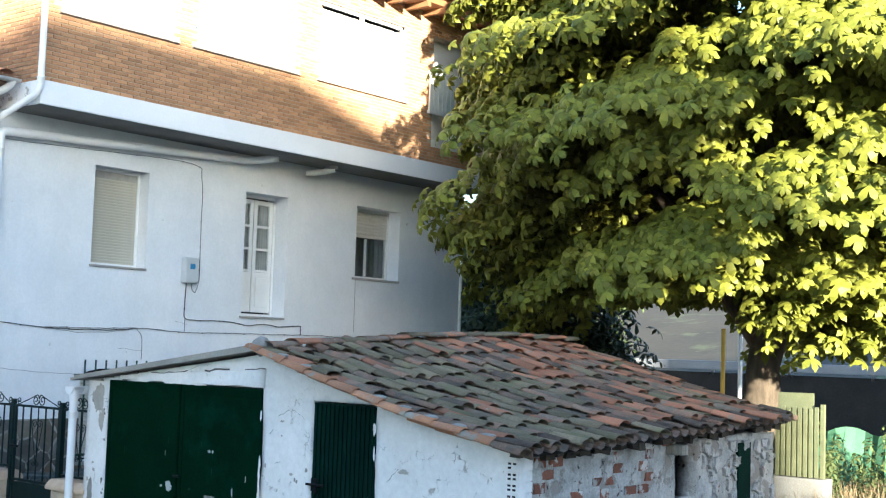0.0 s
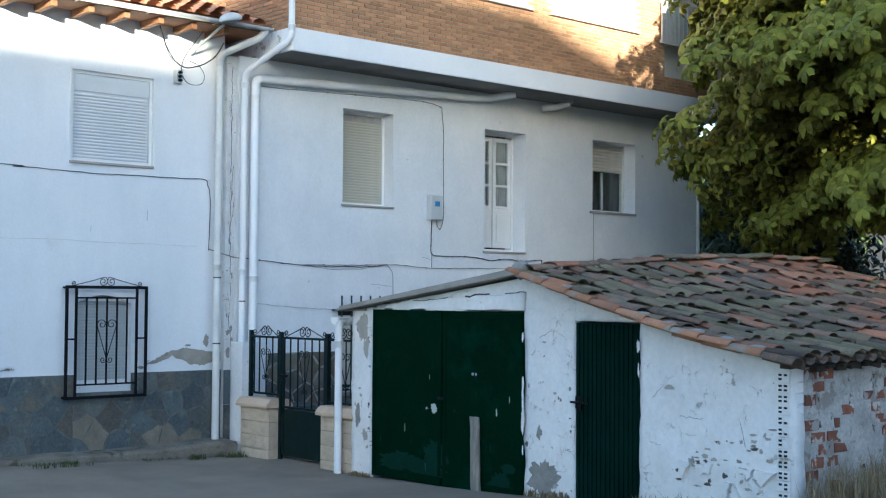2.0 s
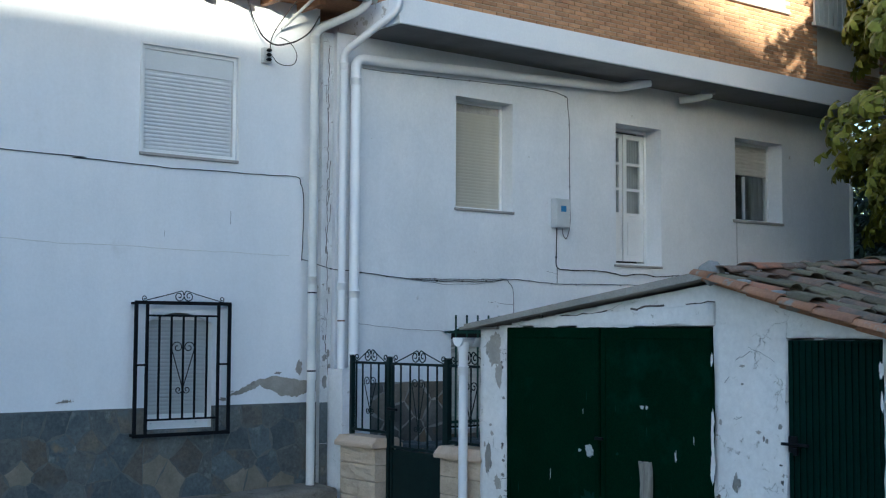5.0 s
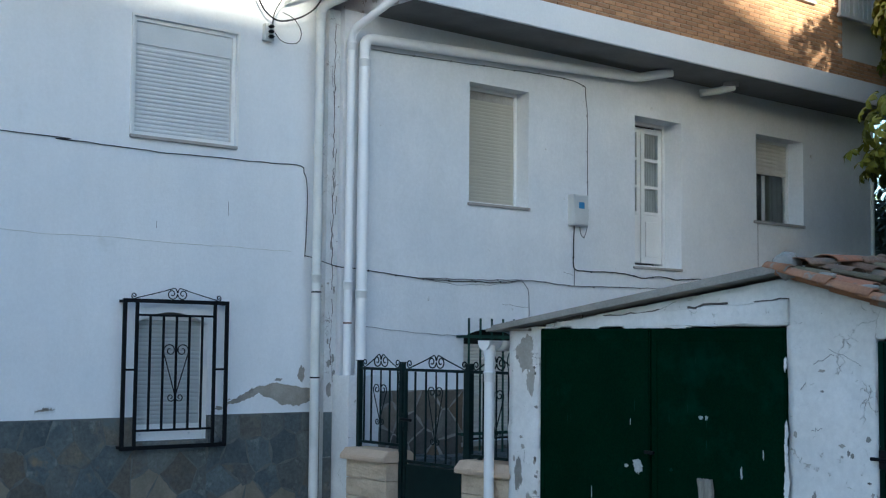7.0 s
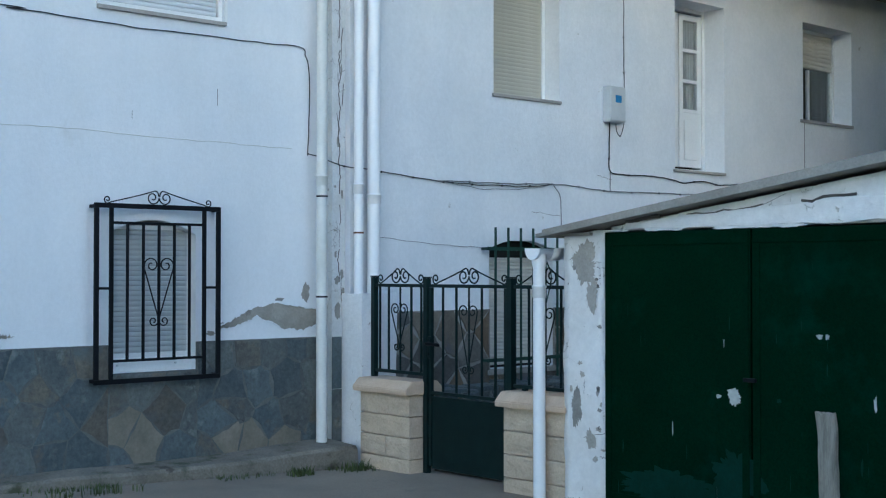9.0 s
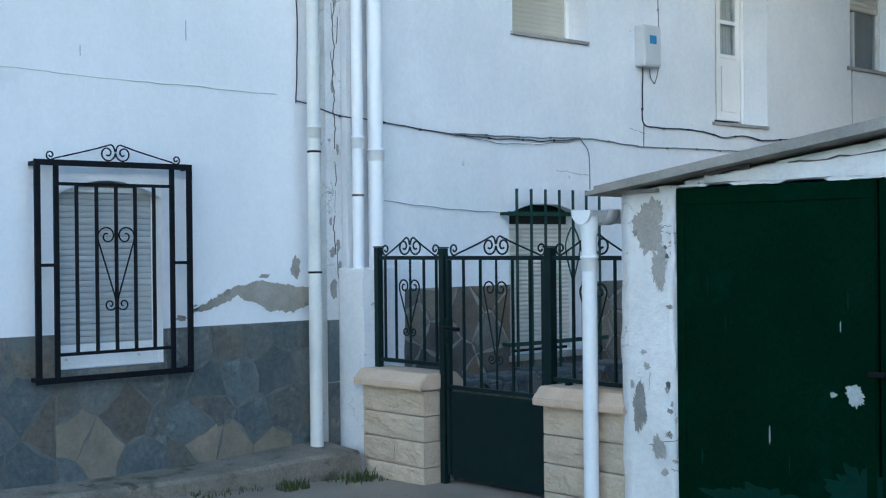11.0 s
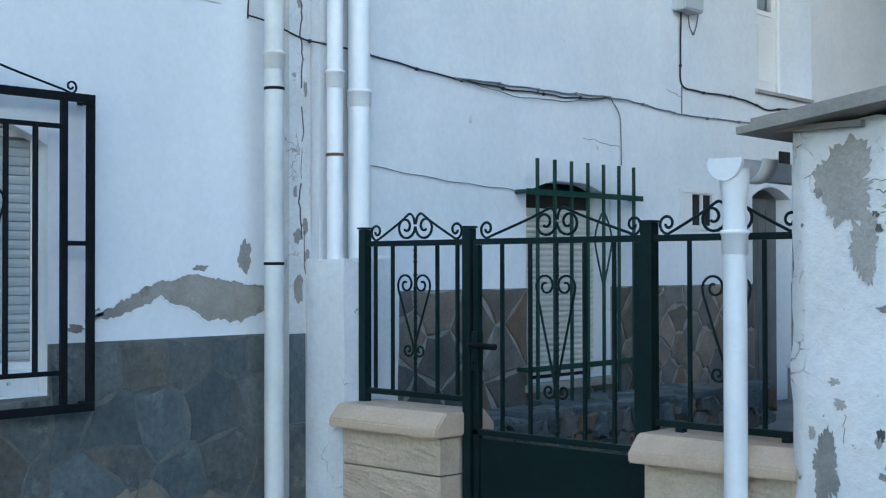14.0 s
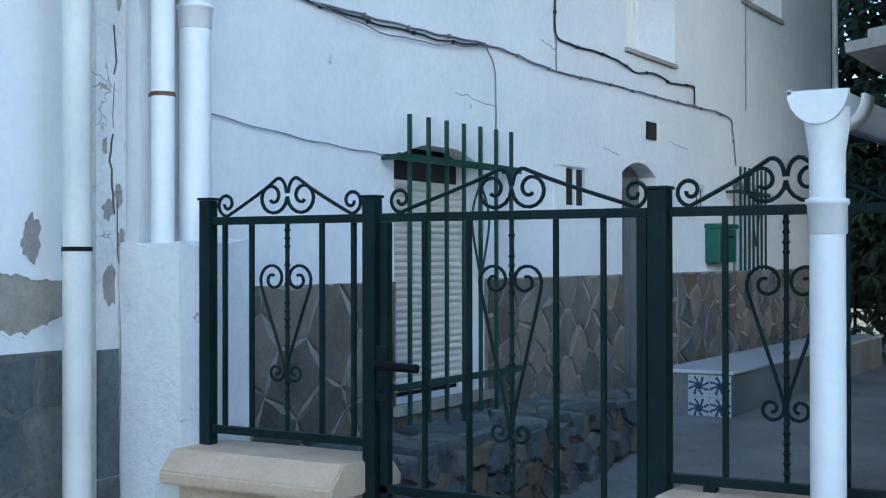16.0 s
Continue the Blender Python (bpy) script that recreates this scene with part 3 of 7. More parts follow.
tile_field(-13.66, 9.60, -20, 11.22, 7.0, 19.2, house_b, M_ROOF_A, label="terracotta barrel tiles")

# adjoining white house
house_a = thing("house", (-20, 1, -0.1), "white plastered house with slate flagstone plinth", "house")
HOLES_A = [(4.39, 5.69, 4.23, 5.54), (4.5, 5.39, 0.9, 2.3), (-0.67, 0.63, 4.23, 5.54)]
part("wall", wall_x(WA, 0.4, -9.0, 6.92, -0.3, 6.5, HOLES_A), M_PLASTER, house_a)
part("wall", box(-25, -15.75, 6.62, 6.92, -0.3, 6.5), M_PLASTER, house_a)
part("wall", box(-25, -15.75, -9.0, -8.7, -0.3, 6.5), M_PLASTER, house_a)
part("wall", box(-25.3, -25, -9.0, 6.92, -0.3, 6.5), M_PLASTER, house_a)
part("joint_strip", wall_x(-15.27, 0.3, 6.925, 7.095, -0.2, 6.05, []), M_CRACKED, house_a, "cracked plaster joint between the two houses")
bm = bmesh.new()
vs = [bm.verts.new(p) for p in ((-14.72, -9.4, 6.42), (-14.72, 7.3, 6.42), (-20, 7.3, 8.2), (-20, -9.4, 8.2), (-25.6, -9.4, 6.4), (-25.6, 7.3, 6.4), (-14.72, -9.4, 6.37), (-14.72, 7.3, 6.37))]
for f in ((0, 1, 2, 3), (3, 2, 5, 4), (0, 3, 4), (1, 5, 2), (6, 4, 5, 7), (6, 7, 1, 0), (0, 4, 6), (1, 7, 5)):
    bm.faces.new([vs[i] for i in f])
part("roof", bm, M_RAFTER, house_a, "brown boarded roof deck")
tile_field(-14.66, 6.44, -20, 8.22, -9.4, 7.3, house_a, M_ROOF_A, label="terracotta barrel tiles, sunlit")
for k in range(26):
    y = -7.2 + k * 0.55
    part("rafter_tail", box(-15.35, -14.78, y, y + 0.09, 6.27, 6.375, 0.008), M_RAFTER, house_a)
gut = thing("eaves_gutter", (-14.7, 0, 6.4), "pale half-round gutter along the eaves", "gutter")
bm = bmesh.new()
n = 7
ra = [[bm.verts.new((-14.64 + 0.062 * math.cos(math.pi + math.pi * k / (n - 1)), y, 6.43 + 0.062 * math.sin(math.pi + math.pi * k / (n - 1)))) for k in range(n)] for y in (-9.3, 7.32)]
for k in range(n - 1):
    bm.faces.new((ra[0][k], ra[0][k + 1], ra[1][k + 1], ra[1][k]))
bmesh.ops.solidify(bm, geom=bm.faces[:], thickness=0.004)
part("channel", bm, M_PVC_OLD, gut, smooth=True)
for k in range(14):
    y = -8 + k * 1.1
    part("bracket", box(-14.71, -14.575, y, y + 0.025, 6.36, 6.366), M_PVC_OLD, gut)

# ledge at the foot of the left house
bm = bmesh.new()
prev = None
for i in range(65):
    y = -9 + i * 0.2486
    xf = -15.10 + 0.075 * max(0.0, y - 3.2) + 0.02 * noise.noise(Vector((y * 1.7, 0, 0)))
    zt = 0.05 + 0.05 * max(0.0, min(1.0, (y - 5.6))) + 0.02 * noise.noise(Vector((y * 1.1, 5, 0))) + 0.03 * max(0.0, 3.0 - y) * 0.3
    ring = [bm.verts.new(p) for p in ((-15.4, y, -0.3), (-15.4, y, zt + 0.03), (xf - 0.03, y, zt), (xf, y, zt - 0.03), (xf + 0.02, y, -0.3))]
    if prev:
        for k in range(4):
            bm.faces.new((prev[k], ring[k], ring[k + 1], prev[k + 1]))
    prev = ring
bm.faces.new(prev)
bmesh.ops.recalc_face_normals(bm, faces=bm.faces)
M_KERB = mat("mossy_kerb", (0.175, 0.155, 0.12), (0.30, 0.27, 0.215), 2.2, 45, 0.95, 0.7, grain=0.4, spots=[((0.075, 0.08, 0.045), 2.6, 0.54, 0.10), ((0.09, 0.075, 0.055), 6.0, 0.60, 0.06)])
solo("kerb", bm, M_KERB, "rough concrete ledge along the house foot", "kerb", kind="structure")

# ---- flagstone plinths ----
M_FLAGBED = mat("flag_joint", (0.10, 0.11, 0.106), (0.175, 0.177, 0.164), 4, 60, 0.95, 0.3)
plinth_a = thing("plinth", (WA, 0, 0), "grey slate flagstone plinth of the white house", "plinth", kind="structure")
part("bed", wall_x(WA + 0.012, 0.012, -9.0, 6.92, 0.0, 1.16, [(4.5, 5.39, 0.9, 1.16)]), M_FLAGBED, plinth_a)
plinth_b = thing("plinth", (WB, 12, 0), "brown rubble stone plinth with pale joints", "plinth", kind="structure")
M_PALEJOINT = mat("pale_joint", (0.27, 0.255, 0.23), (0.38, 0.36, 0.33), 5, 60, 0.95, 0.3)
part("bed", wall_x(WB + 0.014, 0.014, 7.52, 13.03, -0.2, 1.4, [(9.07, 10.1, 0.72, 1.4), (12.3, 13.02, 0.2, 1.4)]), M_PALEJOINT, plinth_b)
part("bed", box(WB, -15.04, 13.06, 18.7, -0.2, 1.4), M_PALEJOINT, plinth_b)


def place_x(face, y_at, z_at):
    return lambda u, v, d: (face + d, y_at + u, z_at + v)


rng = random.Random(7)
for y0, y1, z0, z1 in ((-3.0, 4.49, 0.03, 1.155), (5.40, 6.92, 0.03, 1.155), (4.49, 5.40, 0.03, 0.89)):
    for poly in cells(y1 - y0, z1 - z0, 0.29, rng, 0.006, 1.15, 1.12):
        cy, cz = y0 + sum(p[0] for p in poly) / len(poly), z0 + sum(p[1] for p in poly) / len(poly)
        tan = rng.random() < (0.6 if cz < 0.36 and 4.7 < cy < 6.6 else 0.02)
        stone = M_SANDSTONE if tan else rng.choice((M_SLATE, M_SLATE, M_SLATE_BLUE, M_SLATE_BLUE, M_SLATE_RUST))
        part("stone", flag(poly, place_x(WA + 0.012, y0, z0), 0.0025 + rng.uniform(0, 0.004)), stone, plinth_a)
for y0, y1, z0, z1, size in ((7.52, 9.05, -0.02, 1.4, 0.33), (10.12, 12.28, -0.02, 1.4, 0.235), (9.05, 10.12, -0.02, 0.70, 0.25)):
    for poly in cells(y1 - y0, z1 - z0, size, rng, 0.014, 0.85, 1.55):
        part("stone", flag(poly, place_x(WB + 0.014, y0, z0), 0.010 + rng.uniform(0, 0.012)), rng.choice(RUBBLES), plinth_b)
for poly in cells(5.6, 1.2, 0.23, rng, 0.016, 0.8, 1.5):
    part("stone", flag(poly, place_x(-15.04, 13.06, 0.2), 0.008 + rng.uniform(0, 0.012)), rng.choice(RUBBLES), plinth_b)
for poly in cells(0.16, 1.2, 0.24, rng, 0.028):
    part("stone", flag(poly, lambda u, v, d: (WB + u, 13.06 - d, 0.2 + v), 0.02), rng.choice(RUBBLES), plinth_b)


part("stone", box(-15.27, -15.259, 6.925, 7.045, 0.03, 0.62, 0.003), M_SLATE, plinth_a)
part("stone", box(-15.27, -15.260, 6.925, 7.045, 0.625, 1.155, 0.003), M_SLATE_BLUE, plinth_a)


def along(t, knots):
    """A straight-line reading of (t, value) knots."""
    for (t0, a), (t1, b) in zip(knots, knots[1:]):
        if t <= t1: return a + (b - a) * (t - t0) / (t1 - t0)
    return knots[-1][1]


def peeled(y0, y1, upper, lower, seed, face, parent):
    """A ragged scab of bare mortar where the paint has fallen; upper and lower are (share, height) knots."""
    bm, n = bmesh.new(), 150
    lo, hi = [], []
    rag = lambda t, k: 0.020 * noise.noise(Vector((t * 13, seed + k, 0))) + 0.016 * noise.noise(Vector((t * 34, seed + k, 2))) + 0.010 * noise.noise(Vector((t * 80, seed, k)))
    for i in range(n + 1):
        t = i / n
        y = y0 + (y1 - y0) * t + 0.012 * noise.noise(Vector((t * 60, seed, 8)))
        top, low = along(t, upper) + rag(t, 1), along(t, lower) + rag(t, 5)
        hi.append((y, max(top, low + 0.004)))
        lo.append((y, min(top - 0.002, low)))
    a = [bm.verts.new((face + 0.003, y, z)) for y, z in lo]
    b = [bm.verts.new((face + 0.003, y, z)) for y, z in hi]
    for i in range(n):
        bm.faces.new((a[i], a[i + 1], b[i + 1], b[i]))
    patch = part("bare_patch", bm, M_BAREGREY, parent, "bare grey mortar where plaster has peeled")
    # lifted rim of the remaining paint
    for k, edge in enumerate((hi, lo)):
        bm = bmesh.new()
        off = 0.006 if k == 0 else -0.006
        q = [[bm.verts.new((face + 0.0065 + 0.003 * noise.noise(Vector((y * 20, z * 20, k))), y, z + d)) for y, z in edge] for d in (0.0, off * 2.2)]
        for i in range(n):
            bm.faces.new((q[0][i], q[0][i + 1], q[1][i + 1], q[1][i]))
        ob = part("paint_rim", bm, M_PLASTER, patch, "lifted edge of white paint")
        m = ob.modifiers.new("thickness", "SOLIDIFY")
        m.thickness, m.offset = 0.004, 0


M_BAREGREY = mat("bare_grey_render", (0.285, 0.265, 0.225), (0.385, 0.36, 0.31), 4, 50, 0.95, 0.5, grain=0.22, spots=[((0.22, 0.205, 0.175), 6, 0.6, 0.08)])
peeled(5.60, 6.915, ((0, 1.275), (0.1, 1.33), (0.3, 1.45), (0.52, 1.515), (0.66, 1.48), (0.8, 1.455), (1, 1.44)), ((0, 1.265), (0.15, 1.285), (0.36, 1.385), (0.5, 1.32), (0.62, 1.245), (0.8, 1.24), (0.9, 1.29), (1, 1.30)), 2.0, WA, house_a)
peeled(3.4, 3.62, ((0, 1.245), (0.5, 1.285), (1, 1.27)), ((0, 1.24), (0.5, 1.245), (1, 1.255)), 8.0, WA, house_a)
def scab(y, z, ry, rz, seed, face, parent):
    """A small ragged patch of bare mortar on a street front."""
    bm, n = bmesh.new(), 36
    mid, rim = bm.verts.new((face, y, z)), []
    for i in range(n):
        a = 2 * math.pi * i / n
        d = Vector((math.cos(a), math.sin(a), 0))
        k = 1 + 0.5 * noise.noise(d * 1.4 + Vector((0, 0, seed))) + 0.35 * noise.noise(d * 4.5 + Vector((0, 0, seed))) + 0.12 * noise.noise(d * 13 + Vector((0, 0, seed)))
        rim.append(bm.verts.new((face, min(7.09, max(6.93, y + ry * k * d.x)) if face > -15.3 else y + ry * k * d.x, z + rz * k * d.y)))
    for i in range(n):
        bm.faces.new((mid, rim[i], rim[(i + 1) % n]))
    part("bare_patch", bm, M_MORTAR, parent, "bare grey mortar where plaster has peeled")


for k, (y, z, ry, rz) in enumerate(((7.0, 1.42, 0.05, 0.09), (7.06, 1.62, 0.03, 0.05), (6.99, 1.74, 0.05, 0.05), (7.05, 1.80, 0.03, 0.06), (6.97, 2.0, 0.02, 0.04), (7.05, 2.62, 0.02, 0.06), (7.0, 3.15, 0.02, 0.08), (7.04, 3.9, 0.015, 0.06))):
    scab(y, z, ry * 0.8, rz * 0.8, 3.3 * k, -15.267, house_a)
scab(6.85, 1.60, 0.04, 0.10, 61.0, WA + 0.003, house_a)
for k, (y, z, ry, rz) in enumerate(((5.55, 1.235, 0.05, 0.02), (5.68, 1.31, 0.03, 0.025), (6.34, 1.545, 0.045, 0.018), (6.66, 1.62, 0.05, 0.085), (6.87, 1.36, 0.03, 0.05))):
    scab(y, z, ry, rz, 70.0 + 4.1 * k, WA + 0.003, house_a)
# fine cracks
M_PLASTER_RIDGE = mat("ridge_plaster", (0.62, 0.62, 0.58), (0.72, 0.72, 0.69), 3, 40, 0.9, 0.2)
M_CRACK = mat("crack_shadow", (0.09, 0.08, 0.07), (0.16, 0.145, 0.125), 9, 60, 0.95, 0)
rng = random.Random(3)
for z0, z1 in ((1.72, 2.05), (2.62, 4.1), (4.22, 5.85)):
    n = int((z1 - z0) / 0.035)
    pts = [(-15.268, 7.015 + 0.016 * noise.noise(Vector((i * 0.9, z0, 0))) + 0.02 * noise.noise(Vector((i * 0.22, z0, 3))), z0 + (z1 - z0) * i / n) for i in range(n + 1)]
    part("crack", rod(pts, 0.0045, 5), M_CRACK, house_a, "dark broken crack between the houses")
for k in range(12):
    bm = bmesh.new()
    z = 1.5 + rng.uniform(0, 1) ** 1.4 * 4.3
    y = 7.02 + 0.025 * math.sin(k * 1.7) + rng.uniform(-0.01, 0.01)
    tube(bm, [(-15.268, y, z), (-15.268, y + rng.uniform(-0.02, 0.02), z + 0.05), (-15.268, y + rng.uniform(-0.02, 0.02), z + rng.uniform(0.07, 0.26))], rng.uniform(0.0015, 0.004), 5)
    part("crack", bm, M_CRACK, house_a, "dark broken crack between the houses")

# faint ridge of an old repair across the left front
bm = bmesh.new()
tube(bm, [(WA + 0.001, y, 3.09 - 0.012 * (y - 3.5) + 0.03 * noise.noise(Vector((y * 1.3, 0, 0))) + 0.012 * noise.noise(Vector((y * 6, 2, 0)))) for y in [-9 + 0.12 * i for i in range(130)]], 0.007, 5, flat=0.5)
part("repair_ridge", bm, M_PLASTER_RIDGE, house_a, "faint ridge of an old plaster repair")
for k, (y, z, ln) in enumerate(((5.62, 3.42, 0.16), (4.72, 3.22, 0.08))):
    part("crack", rod([(WA + 0.001, y + 0.03 * noise.noise(Vector((i, k, 0))), z + ln * i / 5) for i in range(6)], 0.002, 5), M_CRACK, house_a, "hairline crack in the plaster")
for k, (y, z, ln) in enumerate(((9.75, 2.52, 0.5), (13.3, 2.5, 0.45), (11.95, 2.35, 0.3), (10.9, 3.0, 0.25))):
    part("crack", rod([(WB + 0.001, y + ln * i / 7, z + 0.02 * noise.noise(Vector((i * 0.7, k, 4))) - 0.04 * i / 7) for i in range(8)], 0.002, 5), M_CRACK, house_b, "hairline crack in the plaster")

# pillar in the corner of the yard
bm = bmesh.new()
bx(bm, -15.262, -14.93, 7.05, 7.5, -0.2, 1.6)
bmesh.ops.subdivide_edges(bm, edges=bm.edges[:], cuts=9, use_grid_fill=True)
for v in bm.verts:
    v.co += 0.012 * noise.noise_vector(v.co * 4)
    if v.co.z > 1.5: v.co.z += 0.03 * noise.noise(v.co * 9)
M_PILLAR = mat("chipped_pillar", (0.74, 0.75, 0.76), (0.84, 0.84, 0.84), 2, 30, 0.9, 0.6, grain=0.12, spots=[((0.64, 0.64, 0.63), 2.5, 0.60, 0.12), ((0.36, 0.34, 0.31), 7.5, 0.69, 0.015)], cracks=[((0.33, 0.31, 0.28), 3.0, 0.010, 0.55)])
solo("pillar", bm, M_PILLAR, "white rendered pillar with chipped edges", "pillar", kind="structure")

# ---- windows and doors of the white fronts ----
def slat_shutter(name, face, y0, y1, z0, z1, step, material, parent, label, relief=1.0):
    s = part(name, box(face - 0.03, face - 0.012, y0, y1, z0, z1), material, parent, label)
    me = None
    n = int((z1 - z0) / step)
    for k in range(n):
        z = z0 + k * step
        if me is None:
            bm = bmesh.new()
            gap = 0.002 * (relief if relief > 0.4 else 0)
            prof = [(-0.012 * relief, gap), (-0.002 * relief, 0.006), (0.004 * relief, step * 0.5), (-0.002 * relief, step - 0.008), (-0.012 * relief, step - gap * 1.5)]
            a = [bm.verts.new((px, y0 + 0.005, pz)) for px, pz in prof]
            b = [bm.verts.new((px, y1 - 0.005, pz)) for px, pz in prof]
            for i in range(len(prof) - 1):
                bm.faces.new((a[i], b[i], b[i + 1], a[i + 1]))
            bmesh.ops.recalc_face_normals(bm, faces=bm.faces)
            me = to_mesh("slat", bm, material)
        ob = new("slat", me)
        ob.location = (face, 0, z)
        ob.parent = s
    return s


def frame_ring(face, depth, y0, y1, z0, z1, w):
    bm = bmesh.new()
    for a, b, c, d in ((y0, y1, z0, z0 + w), (y0, y1, z1 - w, z1), (y0, y0 + w, z0 + w, z1 - w), (y1 - w, y1, z0 + w, z1 - w)):
        bx(bm, face - depth, face, a, b, c, d, 0.004)
    return bm


def arch_fill(face, y0, y1, z0, rise, depth):
    """A shallow arched head that fills the corners above z0."""
    bm, n = bmesh.new(), 14
    fr, bk = [], []
    for i in range(n + 1):
        t = i / n
        y = y0 + (y1 - y0) * t
        z = z0 + rise * (1 - (2 * t - 1) ** 2)
        fr.append((bm.verts.new((face, y, z)), bm.verts.new((face, y, z0 + rise + 0.01))))
        bk.append((bm.verts.new((face - depth, y, z)), bm.verts.new((face - depth, y, z0 + rise + 0.01))))
    for i in range(n):
        bm.faces.new((fr[i][0], fr[i + 1][0], fr[i + 1][1], fr[i][1]))
        bm.faces.new((bk[i][0], bk[i + 1][0], fr[i + 1][0], fr[i][0]))
    return bm


# shuttered window above, left house
w1 = thing("window_1", (WA, 5, 4.24), "white window with closed white roller shutter", "window", kind="structure")
part("frame", frame_ring(WA - 0.03, 0.07, 4.39, 5.69, 4.23, 5.54, 0.045), M_WHITEPAINT, w1)
part("shutter_box", box(-15.47, -15.40, 4.435, 5.645, 5.25, 5.495), M_SHUTTER, w1)
slat_shutter("shutter", -15.41, 4.44, 5.64, 4.28, 5.25, 0.047, M_SHUTTER, w1, "closed white roller shutter", 0.75)
part("sill", box(-15.48, -15.315, 4.365, 5.705, 4.19, 4.227, 0.006), M_SILL, w1, "thin stone sill")
bm = bmesh.new()
for a, b, c, d in ((4.36, 4.388, 4.23, 5.57), (5.692, 5.72, 4.23, 5.57), (4.36, 5.72, 5.542, 5.57)):
    bx(bm, -15.36, -15.335, a, b, c, d)
part("moulding", bm, M_WHITEPAINT, w1)
w1b = copy_thing(w1, Matrix.Translation((WA, 5 - 5.06, 4.24)))

# shuttered window below with a box grille
w2 = thing("window_2", (WA, 4.9, 0.9), "white window with closed white shutter behind bars", "window", kind="structure")
# White shutter coloured grey to carry the shade of its recess.
M_SHADESHUT = mat("recess_shaded_shutter", (0.40, 0.42, 0.415), (0.47, 0.49, 0.48), 2, 40, 0.5, 0.05, grain=0.08)
slat_shutter("shutter", -15.46, 4.5, 5.39, 1.03, 2.22, 0.047, M_SHADESHUT, w2, "closed white roller shutter, recess shade in its grey", 0.5)
part("bottom_rail", box(-15.5, -15.43, 4.5, 5.39, 0.9, 1.03, 0.006), M_WHITEPAINT, w2)
part("frame", frame_ring(-15.445, 0.012, 4.5, 5.39, 1.03, 2.25, 0.04), M_WHITEPAINT, w2)
for y in (4.62, 5.22):
    part("bolt", rod([(-15.43, y, 0.966), (-15.418, y, 0.966)], 0.010, 10), M_BOX, w2)
part("arch", arch_fill(WA - 0.004, 4.5, 5.39, 2.17, 0.13, 0.1), M_PLASTER, w2)
part("backing", box(-15.56, -15.50, 4.5, 5.39, 0.9, 2.3), M_MORTAR, w2)


def c_scroll(cy, cz, r, start, turns, n=20):
    return [(cy + (r * (1 - 0.78 * i / n)) * math.cos(start + 2 * math.pi * turns * i / n), cz + (r * (1 - 0.78 * i / n)) * math.sin(start + 2 * math.pi * turns * i / n)) for i in range(n + 1)]


def heart_lines(c, ztop, zbot, w):
    """Outlines of a heart of two scrolled bars: (along, z) pairs, one list per side."""
    out = []
    for s in (-1, 1):
        upper = c_scroll(0.5 * w, ztop, 0.5 * w, 0.0, 1.3)
        lower = c_scroll(0.36 * w, zbot, 0.34 * w, math.pi * 0.9, 1.3, 18)
        pts = upper[::-1] + [(w * 0.97, ztop - 0.25 * w)] + [(w * 0.97 + (0.03 * w - w * 0.97) * t, ztop - 0.25 * w + (zbot + 0.18 * w - ztop + 0.25 * w) * t) for t in (0.3, 0.6, 0.9)] + lower
        out.append([(c + s * p[0], p[1]) for p in pts])
    return out


def crest_lines(c, base, half, big=0.075, small=0.045):
    """A crest of two back-to-back scrolls with arms that sweep down to small end scrolls."""
    out = []
    for s in (-1, 1):
        inner = c_scroll(big, base + big * 1.02, big, math.pi, 1.35, 22)
        arm0 = (0.004, base + big * 1.2)
        over = [(0.006 + big * 0.5 * (1 - math.cos(a)), base + big * 1.25 + big * 0.75 * math.sin(a)) for a in [0.3 * i for i in range(1, 7)]]
        ex, ez = half - small, base + small * 1.05
        end = c_scroll(ex, ez, small, -math.pi * 0.5, 1.25, 18)
        sx, sz = over[-1]
        mid = [(sx + (ex - 0.02 - sx) * t, sz + (base + 0.012 - sz) * t ** 0.9) for t in (0.25, 0.5, 0.75, 0.95)]
        out.append([(c + s * p[0], p[1]) for p in inner[::-1]])
        out.append([(c + s * p[0], p[1]) for p in [arm0] + over + mid + end])
    return out


def iron(name, lines, to3, r, parent, material):
    for ln in lines:
        part(name, rod([to3(a, z) for a, z in ln], r, 6), material, parent, smooth=True)


gr = thing("window_grille", (-15.25, 4.86, 0.8), "black wrought-iron box grille with scrolls over a window", "grille")
G3 = lambda a, z: (-15.24, a, z)
part("frame", frame_ring(-15.228, 0.026, 4.300, 5.590, 0.815, 2.435, 0.044), M_BLACK, gr)
for y in (4.465, 5.415):
    part("upright", box(-15.252, -15.23, y - 0.018, y + 0.018, 0.85, 2.40), M_BLACK, gr)
for z in (2.26, 1.02):
    part("crossbar", box(-15.25, -15.232, 4.477, 5.403, z - 0.012, z + 0.012), M_BLACK, gr)
for k in range(5):
    y = 4.465 + (k + 1) * 0.95 / 6
    part("bar", rod([(-15.24, y, 1.02), (-15.24, y, 2.26)], 0.015, 8), M_BLACK, gr)
for a, b in ((4.315, 4.465), (5.415, 5.575)):
    part("side_bar", box(-15.25, -15.232, a, b, 1.66, 1.684), M_BLACK, gr)
for y in (4.305, 5.555):
    for z in (0.83, 2.39):
        part("stay", box(-15.36, -15.254, y, y + 0.03, z, z + 0.03), M_BLACK, gr)
iron("scroll", heart_lines(4.94, 1.88, 1.37, 0.15), G3, 0.006, gr, M_BLACK)
iron("crest", crest_lines(4.94, 2.43, 0.55, 0.065, 0.035), G3, 0.006, gr, M_BLACK)

